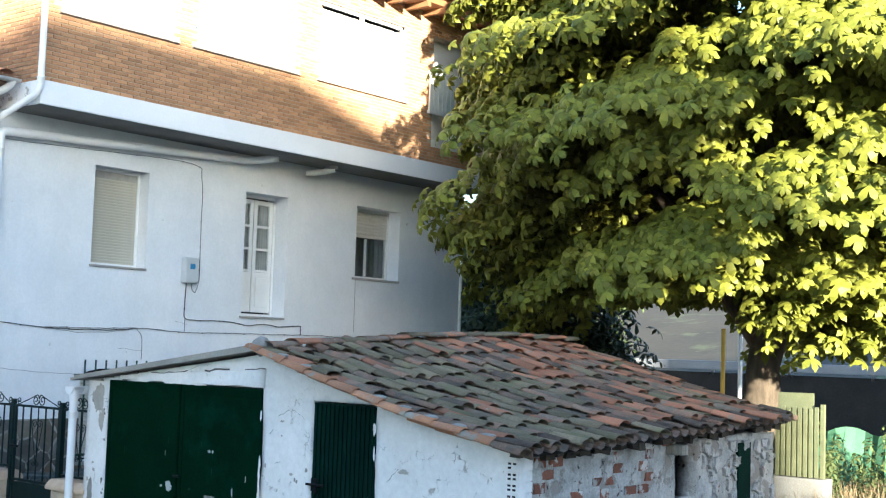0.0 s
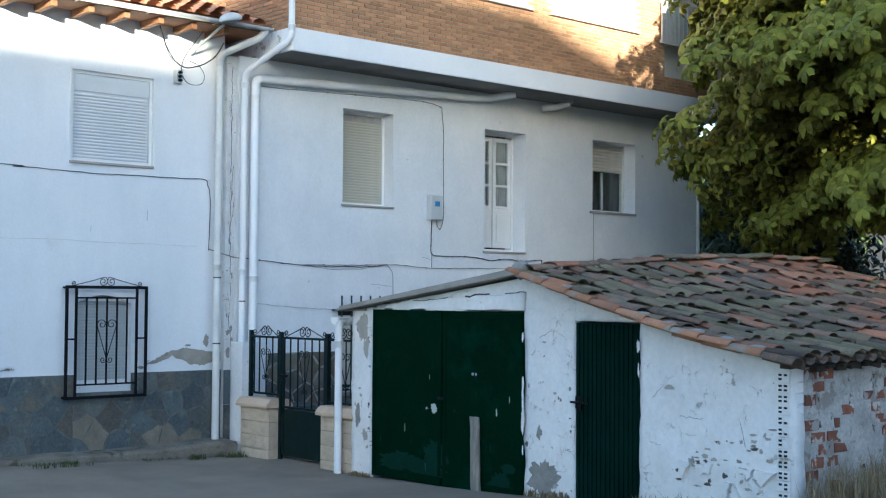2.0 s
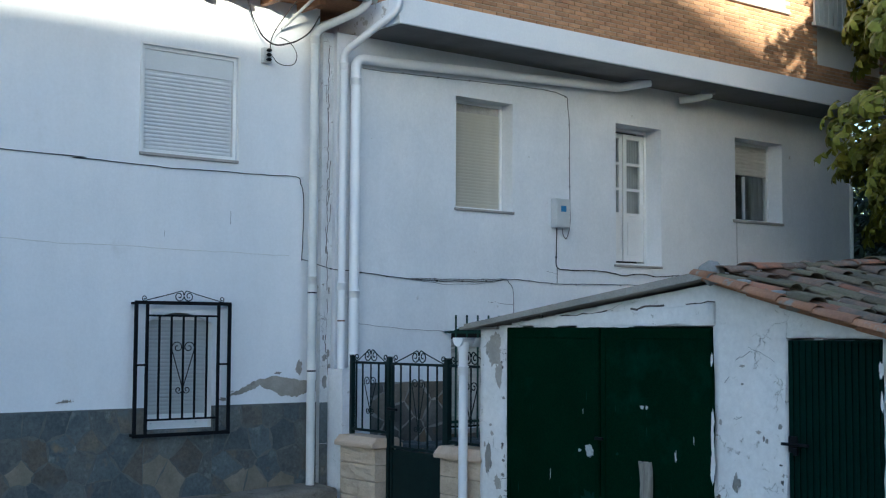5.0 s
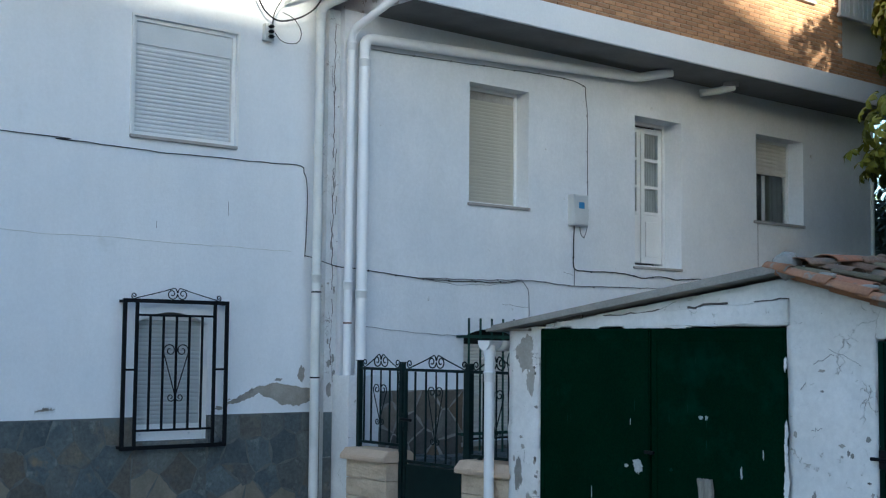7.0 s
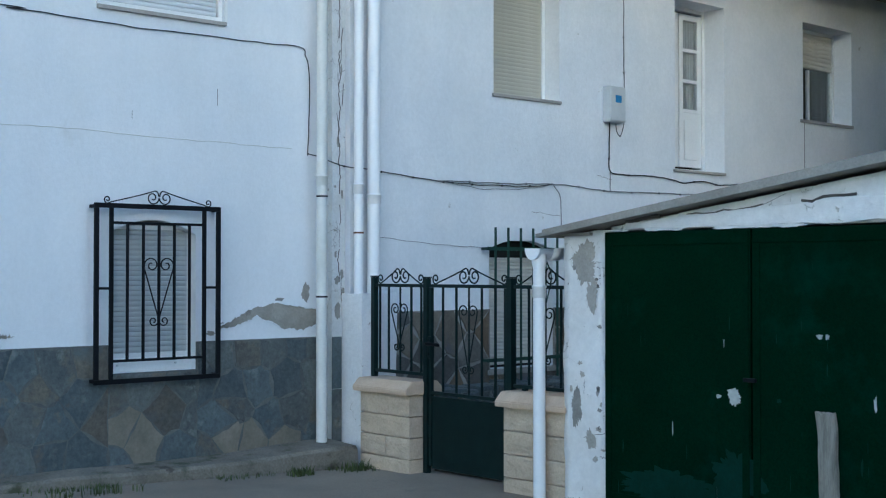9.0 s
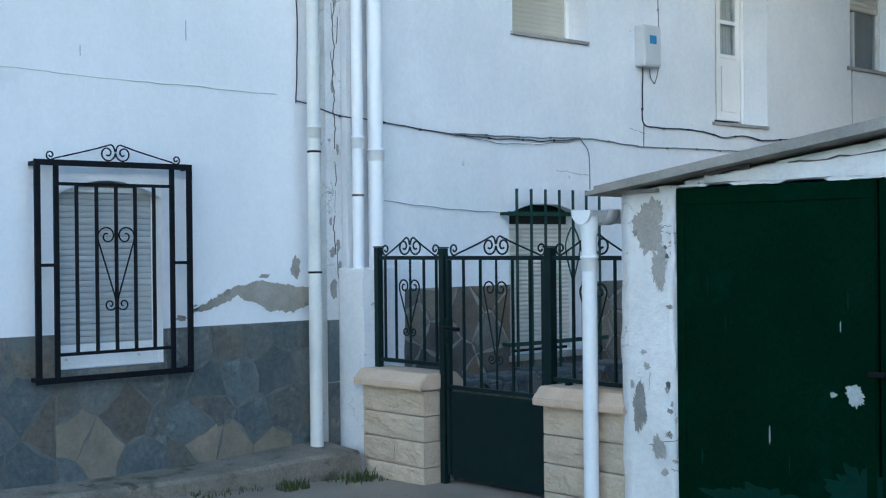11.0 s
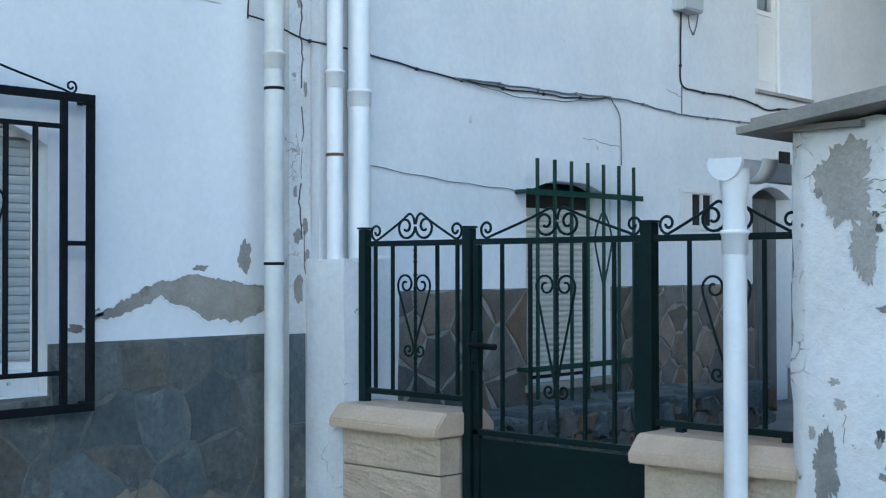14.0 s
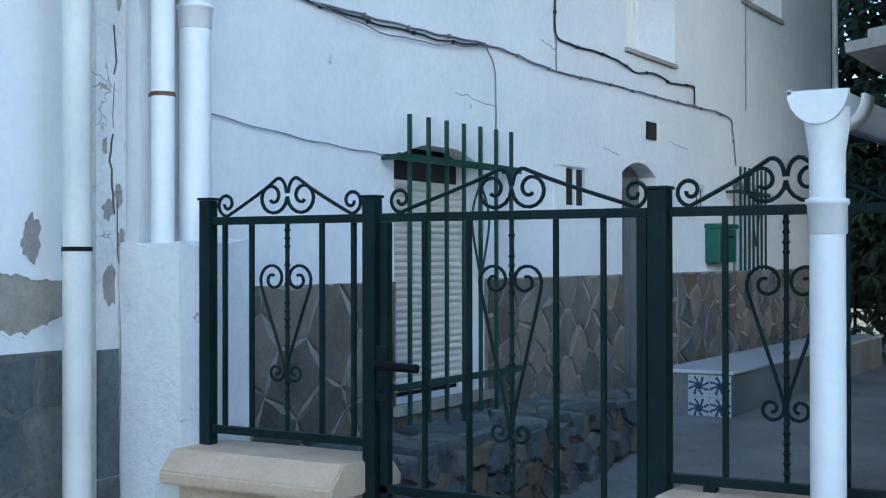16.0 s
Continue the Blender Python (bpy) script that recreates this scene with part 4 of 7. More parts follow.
# beige shuttered window
w3 = thing("window_3", (WB, 9.7, 3.85), "deep window with closed beige roller shutter", "window", kind="structure")
slat_shutter("shutter", -15.46, 9.18, 10.18, 3.87, 5.29, 0.047, M_BEIGE, w3, "closed beige roller shutter", 0.25)
part("frame", frame_ring(-15.44, 0.06, 9.14, 10.22, 3.85, 5.45, 0.045), M_WHITEPAINT, w3)
part("shutter_box", box(-15.52, -15.47, 9.185, 10.175, 5.29, 5.405), M_SILL, w3, "grey shutter box")
part("sill", box(-15.55, -15.17, 9.115, 10.235, 3.81, 3.846, 0.006), M_SILL, w3)

# half-glazed balcony door
d1 = thing("door_1", (WB, 13.1, 3.18), "white half-glazed door with lace curtains", "door", kind="structure")
part("frame", frame_ring(-15.53, 0.08, 12.4, 13.46, 3.16, 5.40, 0.05), M_WHITEPAINT, d1)
for y0, y1 in ((12.45, 12.92), (12.94, 13.41)):
    leaf = part("leaf", box(-15.60, -15.555, y0, y1, 3.24, 3.98, 0.006), M_WHITEPAINT, d1)
    part("panel", box(-15.555, -15.542, y0 + 0.09, y1 - 0.09, 3.34, 3.88, 0.006), M_WHITEPAINT, leaf)
    bm = bmesh.new()
    bx(bm, -15.60, -15.555, y0, y0 + 0.08, 3.982, 5.32); bx(bm, -15.60, -15.555, y1 - 0.08, y1, 3.982, 5.32)
    bx(bm, -15.60, -15.555, y0 + 0.08, y1 - 0.08, 5.24, 5.32)
    for z in (3.985, 4.39, 4.81):
        bx(bm, -15.60, -15.555, y0 + 0.08, y1 - 0.08, z, z + 0.045)
    part("glazing_bar", bm, M_WHITEPAINT, leaf)
    for z in (4.03, 4.435, 4.855):
        p = part("pane", box(-15.58, -15.576, y0 + 0.08, y1 - 0.08, z, z + 0.36), M_GLASS, leaf)
        p.visible_shadow = False
    bm = bmesh.new()
    ys = [y0 + 0.06 + (y1 - y0 - 0.12) * i / 24 for i in range(25)]
    lo = [bm.verts.new((-15.63 + 0.012 * math.sin(i * 1.6), y, 4.0)) for i, y in enumerate(ys)]
    hi = [bm.verts.new((-15.63 + 0.012 * math.sin(i * 1.6), y, 5.3)) for i, y in enumerate(ys)]
    for i in range(24):
        bm.faces.new((lo[i], lo[i + 1], hi[i + 1], hi[i]))
    part("curtain", bm, M_CURTAIN, leaf, "gathered lace curtain", smooth=True)
part("sill", box(-15.5, -15.17, 12.36, 13.46, 3.12, 3.156, 0.006), M_SILL, d1)
# Near-black sheet gives the room behind the glass its darkness.
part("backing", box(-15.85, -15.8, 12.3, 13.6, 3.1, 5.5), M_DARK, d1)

# window with a half-lowered shutter
w4 = thing("window_4", (WB, 16.1, 4.05), "white window with half-lowered shutter and grey curtain", "window", kind="structure")
part("frame", frame_ring(-15.50, 0.06, 15.35, 16.66, 4.04, 5.46, 0.05), M_WHITEPAINT, w4)
slat_shutter("shutter", -15.51, 15.4, 16.61, 4.88, 5.41, 0.065, M_CREAMSHUT, w4, "half-lowered cream roller shutter")
p = part("pane", box(-15.55, -15.545, 15.4, 16.61, 4.09, 4.9), M_GLASS, w4)
p.visible_shadow = False
part("mullion", box(-15.57, -15.52, 15.98, 16.02, 4.1, 4.86), M_WHITEPAINT, w4)
bm = bmesh.new()
ys = [15.4 + 1.21 * i / 40 for i in range(41)]
lo = [bm.verts.new((-15.62 + 0.02 * math.sin(i * 1.3), y, 4.08)) for i, y in enumerate(ys)]
hi = [bm.verts.new((-15.62 + 0.02 * math.sin(i * 1.3), y, 5.2)) for i, y in enumerate(ys)]
for i in range(40):
    bm.faces.new((lo[i], lo[i + 1], hi[i + 1], hi[i]))
part("curtain", bm, M_GREYCURTAIN, w4, "grey curtain", smooth=True)
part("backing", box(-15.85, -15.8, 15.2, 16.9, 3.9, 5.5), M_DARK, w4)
part("sill", box(-15.5, -15.17, 15.27, 16.67, 3.99, 4.036, 0.006), M_SILL, w4)

# ground-floor window of the yard with green bars
w5 = thing("window_5", (WB, 9.7, 0.7), "cream shuttered window with arched head", "window", kind="structure")
slat_shutter("shutter", -15.36, 9.07, 10.1, 0.75, 1.985, 0.042, M_CREAMSHUT, w5, "cream slatted shutter with dark joints")
# Near-black sheet paints the shadow between shutter and arch.
part("backing", box(-15.45, -15.40, 9.07, 10.1, 0.7, 2.2), M_DARK, w5)
part("arch", arch_fill(WB - 0.004, 9.07, 10.1, 2.08, 0.11, 0.12), M_PLASTER_B, w5)
part("sill", box(-15.4, -15.14, 9.02, 10.15, 0.66, 0.716, 0.006), M_SILL, w5)


def bar_grille(y0, y1, z0, z1, n, name_label, heart_at=None):
    g = thing("window_grille", (-15.1, (y0 + y1) / 2, z0), name_label, "grille")
    for k in range(n):
        y = y0 + (y1 - y0) * k / (n - 1)
        part("bar", box(-15.11, -15.09, y - 0.011, y + 0.011, z0, z1, 0.002), M_GREENBAR, g)
    for z in (z0 + 0.28, z1 - 0.24):
        part("crossbar", box(-15.09, -15.078, y0 - 0.14, y1 + 0.1, z - 0.02, z + 0.02), M_GREENBAR, g)
        for y in (y0 - 0.13, y1 + 0.06):
            part("stay", box(-15.21, -15.091, y, y + 0.03, z - 0.015, z + 0.015), M_GREENBAR, g)
    if heart_at:
        for s in (-1, 1):
            pts = [(heart_at + s * 0.02, z0 + 1.4), (heart_at + s * 0.09, z0 + 1.28), (heart_at + s * 0.10, z0 + 1.15), (heart_at, z0 + 0.85)]
            part("scroll", rod(smooth_path([(-15.085, a, z) for a, z in pts]), 0.008, 6), M_GREENBAR, g)
    return g


bar_grille(9.075, 10.275, 0.55, 2.32, 7, "dark green barred window grille with a scroll", 9.85)
bar_grille(14.92, 15.72, 0.78, 2.38, 7, "dark green barred window grille", 15.35)
w6 = thing("window_6", (WB, 15.7, 0.9), "small dark barred window", "window", kind="structure")
part("pane", box(-15.45, -15.42, 15.0, 15.75, 0.9, 2.25), M_GREYCURTAIN, w6)
for y0, y1 in ((11.28, 11.60), (13.95, 14.15)):
    v = thing("window_7", (WB, y0, 1.9), "little white framed vent window", "window", kind="structure")
    part("frame", frame_ring(WB + 0.012, 0.06, y0 - 0.20, y1 + 0.06, 1.86, 2.2, 0.03), M_WHITEPAINT, v)
    part("board", box(WB + 0.001, WB + 0.006, y0 - 0.17, y0, 1.89, 2.17), M_WHITEPAINT, v)
    part("board", box(WB + 0.001, WB + 0.006, y1, y1 + 0.03, 1.89, 2.17), M_WHITEPAINT, v)
    part("mullion", box(WB - 0.016, WB + 0.004, (y0 + y1) / 2 - 0.012, (y0 + y1) / 2 + 0.012, 1.9, 2.16), M_WHITEPAINT, v)
    part("pane", box(WB - 0.04, WB - 0.018, y0, y1, 1.9, 2.16), M_DARK, v)
# ground-floor door of the yard
M_GREYDOOR = mat("grey_door", (0.10, 0.105, 0.105), (0.16, 0.165, 0.165), 3, 50, 0.6, 0.1)
d2 = thing("door_2", (WB, 13.0, 0.2), "grey recessed house door with arched head", "door", kind="structure")
leaf = part("leaf", box(-15.40, -15.35, 12.3, 13.02, 0.2, 2.18, 0.005), M_GREYDOOR, d2)
for k in range(4):
    part("board", box(-15.35, -15.342, 12.36 + k * 0.15, 12.49 + k * 0.15, 0.3, 2.1, 0.003), M_GREYDOOR, leaf)
part("arch", arch_fill(WB - 0.004, 12.3, 13.02, 2.18, 0.1, 0.14), M_PLASTER_B, d2)
tagged(part("name_plaque", box(WB, WB + 0.02, 12.79, 12.98, 2.48, 2.62, 0.003), M_DARK, house_b), "small dark wall plaque")
mb = thing("mailbox", (-15.1, 14.85, 1.5), "green metal mailbox on the wall", "mailbox")
bm = box(WB, -15.06, 14.2, 14.66, 1.48, 1.78, 0.01)
part("body", bm, M_MAIL, mb)
part("lid", box(WB, -15.04, 14.18, 14.68, 1.783, 1.83, 0.01), M_MAIL, mb)
part("slot", box(-15.06, -15.056, 14.28, 14.58, 1.70, 1.72), M_DARK, mb)

# ---- gate and fence ----
FY = 7.19
F3 = lambda a, z: (a, FY, z)


def block_pier(x0, x1, label):
    p = thing("fence_pier", ((x0 + x1) / 2, 7.16, -0.2), label, "pier", "piers of the gate")
    rng = random.Random(int(-x0 * 10))
    for c in range(4):
        z0 = -0.19 + c * 0.205
        cuts = [x0, x1] if c != 1 else [x0, x0 + (x1 - x0) * 0.52, x1]
        for a, b in zip(cuts, cuts[1:]):
            bm = box(a + 0.004, b - 0.004, 7.01, 7.33, z0 + 0.004, z0 + 0.2)
            bmesh.ops.subdivide_edges(bm, edges=bm.edges[:], cuts=9, use_grid_fill=True)
            for v in bm.verts:
                inner = a + 0.02 < v.co.x < b - 0.02 and z0 + 0.02 < v.co.z < z0 + 0.185
                if v.co.y < 7.02 and inner:
                    v.co.y -= 0.004 + 0.010 * noise.noise(v.co * 11 + Vector((c, 0, 0))) + 0.009 * noise.noise(v.co * 31)
            part("block", bm, M_BLOCK, p)
    bm = bmesh.new()
    prof = [(6.94, 0.635), (6.94, 0.685), (7.02, 0.765), (7.34, 0.765), (7.42, 0.685), (7.42, 0.635)]
    a = [bm.verts.new((x0 - 0.045, y, z)) for y, z in prof]
    b = [bm.verts.new((x1 + 0.03, y, z)) for y, z in prof]
    for i in range(6):
        bm.faces.new((a[i], b[i], b[(i + 1) % 6], a[(i + 1) % 6]))
    bm.faces.new(a[::-1]); bm.faces.new(b)
    bmesh.ops.recalc_face_normals(bm, faces=bm.faces)
    bmesh.ops.bevel(bm, geom=bm.edges[:], offset=0.008, segments=2, affect="EDGES")
    part("cap", bm, M_CAP, p, "chamfered cream cap stone")
    return p


block_pier(-14.9, -14.13, "cream split-face block pier beside the white pillar")
block_pier(-12.84, -12.06, "cream split-face block pier beside the shed")


def twisted(x, z0, z1):
    """A square bar with turned knuckles."""
    bm = bmesh.new()
    prof, z = [(0.009, 0)], 0.02
    while z < z1 - z0 - 0.03:
        prof += [(0.009, z), (0.0135, z + 0.008), (0.009, z + 0.016)]
        z += 0.032 if (int(z * 6) % 2 == 0) else 0.075
    prof.append((0.009, z1 - z0))
    return lathe(bm, prof, (x, FY, z0), 8)


def panel(p, x0, x1, zb, zt, bars, mid, crest_half):
    """Rails, bars, heart and crest between x0 and x1."""
    part("top_rail", box(x0, x1, FY - 0.018, FY + 0.018, zt - 0.016, zt + 0.016, 0.003), M_IRON, p)
    part("bottom_rail", box(x0, x1, FY - 0.018, FY + 0.018, zb - 0.016, zb + 0.016, 0.003), M_IRON, p)
    for x in bars:
        part("bar", box(x - 0.009, x + 0.009, FY - 0.009, FY + 0.009, zb + 0.016, zt - 0.016, 0.002), M_IRON, p)
    part("twisted_bar", twisted(mid, zb + 0.016, zt - 0.016), M_IRON, p)
    iron("scroll", heart_lines(mid, zt - 0.235, zb + 0.25, 0.125), lambda a, z: (a, FY - 0.012, z), 0.0065, p, M_IRON)
    iron("crest", crest_lines(mid, zt + 0.016, crest_half, 0.075, 0.05), F3, 0.0075, p, M_IRON)


def post(p, x, z0, z1, w=0.036):
    part("post", box(x - w, x + w, FY - w, FY + w, z0, z1, 0.003), M_IRON, p)
    part("post_cap", box(x - w - 0.006, x + w + 0.006, FY - w - 0.006, FY + w + 0.006, z1 + 0.001, z1 + 0.012, 0.002), M_IRON, p)


fl = thing("iron_fence", (-14.5, FY, 0.76), "dark green wrought-iron fence panel on a block pier", "fence", "fence panels beside the gate")
post(fl, -14.90, 0.765, 1.77, 0.027)
panel(fl, -14.868, -14.12, 0.83, 1.685, (-14.81, -14.67, -14.32, -14.17), -14.49, 0.36)
fr = thing("iron_fence", (-12.45, FY, 0.76), "dark green wrought-iron fence panel beside the shed", "fence", "fence panels beside the gate")
panel(fr, -12.885, -12.10, 0.80, 1.685, (-12.70, -12.31, -12.16), -12.50, 0.37)
post(fr, -12.08, 0.765, 1.77, 0.02)
for x in (-12.2, -12.75):
    part("foot", box(x - 0.02, x + 0.02, FY - 0.02, FY + 0.02, 0.765, 0.784), M_IRON, fr)
gate = thing("iron_gate", (-13.5, FY, -0.1), "closed dark green iron gate with scrolls and solid foot", "gate")
post(gate, -14.085, -0.16, 1.76, 0.028)
post(gate, -12.925, -0.16, 1.76, 0.033)
panel(gate, -14.04, -12.965, 0.66, 1.685, (-13.85, -13.66, -13.31, -13.13), -13.485, 0.52)
for x in (-14.022, -12.985):
    part("stile", box(x - 0.018, x + 0.018, FY - 0.018, FY + 0.018, -0.04, 1.668, 0.003), M_IRON, gate)
part("kick_plate", box(-14.0, -13.005, FY - 0.006, FY + 0.006, -0.06, 0.62), M_IRON, gate, "solid sheet-metal lower panel")
part("ledge_rail", box(-14.0, -13.005, FY - 0.016, FY + 0.016, 0.60, 0.628), M_IRON, gate)
lk = part("lock_box", box(-14.052, -14.005, FY - 0.024, FY + 0.024, 0.99, 1.20, 0.004), M_IRON, gate)
part("handle", rod(elbow([(-14.03, FY - 0.02, 1.13), (-14.03, FY - 0.07, 1.13), (-13.84, FY - 0.07, 1.125)], 0.02), 0.017, 8), M_BLACK, lk, "black lever handle", smooth=True)
part("keyhole", rod([(-14.03, FY - 0.03, 1.03), (-14.03, FY - 0.022, 1.03)], 0.010, 10), M_BLACK, lk)

# ---- drain pipes ----
def pipe(name, pts, r, material, label, joints, clips=(), bend=0.12):
    t = thing(name, pts[-1], label, "pipe")
    part("tube", rod(elbow(pts, bend), r, 16), material, t, smooth=True)
    for x, y, z in joints:
        bm = bmesh.new()
        lathe(bm, [(r + 0.001, -0.06), (r + 0.006, -0.056), (r + 0.006, 0.024), (r + 0.012, 0.028), (r + 0.012, 0.042), (r + 0.001, 0.046)], (x, y, z), 16)
        part("socket", bm, material, t, smooth=True)
    for x, y, z, m in clips:
        bm = bmesh.new()
        lathe(bm, [(r + 0.001, -0.009), (r + 0.004, -0.008), (r + 0.004, 0.008), (r + 0.001, 0.009)], (x, y, z), 16)
        bx(bm, x - 0.075, x - r, y - 0.006, y + 0.006, z - 0.006, z + 0.006)
        part("clip", bm, m, t, "dark pipe clip")
    return t


M_RUST = mat("rusty_steel", (0.10, 0.055, 0.035), (0.2, 0.10, 0.05), 9, 60, 0.8, 0.3)
pipe("downpipe", [(-14.64, 7.22, 6.42), (-14.72, 7.2, 6.30), (-15.18, 6.735, 6.02), (-15.18, 6.735, 0.10)], 0.056, M_PVC_OLD,
     "aged white downpipe ending on the ledge", [(-15.18, 6.735, 2.75), (-15.18, 6.735, 5.9)], [(-15.18, 6.735, 2.58, M_BLACK), (-15.18, 6.735, 1.57, M_BLACK), (-15.18, 6.735, 4.4, M_PVC_OLD)])
pipe("downpipe", [(-14.19, 7.38, 9.4), (-14.19, 7.38, 6.22), (-15.11, 7.145, 5.78), (-15.11, 7.145, 1.585)], 0.049, M_PVC,
     "white downpipe crossing the overhang corner", [(-14.19, 7.38, 6.4), (-15.11, 7.145, 5.6), (-15.11, 7.145, 2.68)], [(-15.11, 7.145, 2.22, M_RUST), (-15.11, 7.145, 4.2, M_PVC)])
pipe("downpipe", [(-14.78, 12.75, 6.03), (-15.06, 12.3, 5.93), (-15.10, 7.335, 5.72), (-15.10, 7.335, 1.585)], 0.068, M_PVC,
     "thick white drain pipe running under the overhang", [(-15.10, 7.335, 5.42), (-15.10, 7.335, 2.58)], [(-15.10, 7.335, 3.9, M_PVC)])
pipe("downpipe", [(-15.13, 18.66, 6.02), (-15.13, 18.66, 0.3)], 0.036, M_PVC_OLD, "thin pale downpipe at the far corner of the house", [(-15.13, 18.66, 3.0)])
sp = thing("soffit_outlet", (-14.8, 14.0, 6.0), "white pipe elbow with dark outlet under the overhang", "pipe")
part("elbow", rod(elbow([(-15.06, 13.75, 5.90), (-14.85, 13.95, 5.93), (-14.72, 14.15, 6.0)], 0.06), 0.06, 12), M_PVC_OLD, sp, smooth=True)
part("outlet", rod([(-14.74, 14.1, 6.0), (-14.74, 14.1, 6.058)], 0.12, 16), M_SILL, sp)
# gutter and downpipe of the shed
sg = thing("shed_gutter", (-12.25, 6.8, 1.95), "white half-round gutter with end cap on the shed", "gutter")
bm, n = bmesh.new(), 9
ra = [[bm.verts.new((-12.31 + 0.075 * math.cos(math.pi + math.pi * k / (n - 1)), y, 2.01 + 0.085 * math.sin(math.pi + math.pi * k / (n - 1)))) for k in range(n)] for y in (6.86, 12.9)]
for k in range(n - 1):
    bm.faces.new((ra[0][k], ra[0][k + 1], ra[1][k + 1], ra[1][k]))
bmesh.ops.solidify(bm, geom=bm.faces[:], thickness=0.005)
part("channel", bm, M_PVC, sg, smooth=True)
bm = bmesh.new()
capv = [[bm.verts.new((-12.31 + 0.088 * math.cos(math.pi + math.pi * k / 12), y, 2.015 + 0.098 * math.sin(math.pi + math.pi * k / 12))) for k in range(13)] for y in (6.835, 6.858)]
bm.faces.new(capv[0]); bm.faces.new(capv[1][::-1])
for k in range(13):
    bm.faces.new((capv[0][k], capv[1][k], capv[1][(k + 1) % 13], capv[0][(k + 1) % 13]))
part("end_cap", bm, M_PVC, sg)
part("lip", box(-12.398, -12.385, 6.835, 12.9, 2.005, 2.02), M_PVC, sg)
for y in (7.02, 8.6, 10.2):
    bm = bmesh.new()
    ring = [[bm.verts.new((-12.31 + q * math.cos(math.pi + math.pi * k / 12), yy, 2.02 + q * 1.1 * math.sin(math.pi + math.pi * k / 12))) for k in range(13)] for yy, q in ((y, 0.083), (y, 0.096), (y + 0.12, 0.096), (y + 0.12, 0.083))]
    for a, b in zip(ring, ring[1:]):
        for k in range(12):
            bm.faces.new((a[k], a[k + 1], b[k + 1], b[k]))
    part("coupling", bm, M_PVC, sg, smooth=True)
pipe("downpipe", [(-12.30, 6.91, 1.9), (-12.30, 6.91, -0.12)], 0.052, M_PVC, "white downpipe at the corner of the shed", [(-12.30, 6.91, 1.66)])
bm = bmesh.new()
lathe(bm, [(0.053, 0), (0.053, 0.06), (0.066, 0.14), (0.066, 0.19)], (-12.30, 6.91, 1.78), 16)
part("funnel", bm, M_PVC, sg, smooth=True)

# ---- cables ----
CX = -15.185
wall_pts = lambda pts, x=CX: [(x, y, z) for y, z in pts]
cable("wall_cable", wall_pts([(-9, 4.09), (2.5, 4.10), (3.6, 4.08), (4.7, 4.06), (5.5, 4.07), (6.5, 4.09), (6.64, 4.0), (6.68, 3.87), (6.69, 3.5), (6.67, 3.0)], WA + 0.012), 0.008, M_CABLE, "dark cable clipped along the white wall")
cable("wall_cable", [(WA + 0.012, 6.67, 3.02), (-15.262, 6.85, 2.955), (-15.262, 7.03, 2.92), (-15.192, 7.12, 2.9), (-15.192, 7.34, 2.885), (CX, 7.6, 2.86)] + wall_pts([(8.3, 2.81), (8.8, 2.795), (9.2, 2.80), (9.7, 2.81), (10.08, 2.85)]), 0.009, M_CABLE, "dark cable running behind the pipes")
cable("wall_cable", wall_pts([(8.3, 2.815), (8.7, 2.82), (9.2, 2.825), (9.65, 2.84), (10.08, 2.855), (10.6, 2.84), (11.08, 2.815), (12.05, 2.83), (13.3, 2.84), (14.75, 2.85), (14.95, 2.7), (15.05, 2.4)]), 0.010, M_GREYCABLE, "grey cable sagging along the wall")
cable("wall_cable", wall_pts([(8.3, 2.81), (8.9, 2.755), (9.4, 2.765), (9.8, 2.80), (10.08, 2.85)], CX + 0.01), 0.006, M_GREYCABLE, "thin grey cable sagging along the wall")
cable("wall_cable", wall_pts([(10.1, 2.85), (10.2, 2.74), (10.23, 2.55), (10.23, 2.34)]), 0.008, M_GREYCABLE, "grey cable dropping to the window")
cable("wall_cable", wall_pts([(7.45, 2.19), (8.1, 2.13), (8.6, 2.105), (9.05, 2.08)]), 0.005, M_GREYCABLE, "thin wire along the wall")
cable("wall_cable", wall_pts([(11.10, 3.66), (11.10, 3.3), (11.11, 3.06), (11.35, 3.03), (11.84, 3.04), (12.27, 3.02), (12.6, 2.98), (12.9, 3.02), (13.37, 2.99), (13.85, 3.02), (13.89, 2.98), (13.89, 2.84)]), 0.012, M_CABLE, "black cable from the meter box")
cable("wall_cable", wall_pts([(11.11, 3.06), (11.11, 2.82)]), 0.008, M_GREYCABLE, "short grey cable on the wall", 2)
cable("wall_cable", wall_pts([(7.5, 5.62), (9.6, 5.70), (10.6, 5.74), (11.25, 5.70), (11.33, 5.58), (11.37, 5.2), (11.37, 4.6), (11.38, 4.05), (11.38, 3.72), (11.31, 3.52), (11.24, 3.56), (11.22, 3.66)]), 0.009, M_GREYCABLE, "grey cable from the overhang to the meter box")
cable("wall_cable", wall_pts([(15.36, 4.0), (15.36, 2.95)]), 0.007, M_GREYCABLE, "thin cable below the window sill", 2)
eb = thing("meter_box", (WB, 11.3, 3.7), "grey plastic electricity meter box with blue label", "meter box")
part("body", box(WB, -15.08, 10.99, 11.28, 3.66, 4.10, 0.012), M_BOX, eb)
part("door", box(-15.08, -15.068, 11.002, 11.268, 3.675, 4.085, 0.006), M_BOX, eb)
part("label", box(-15.068, -15.066, 11.08, 11.19, 3.90, 3.99), M_BLUE, eb, "blue label with unreadable marks")
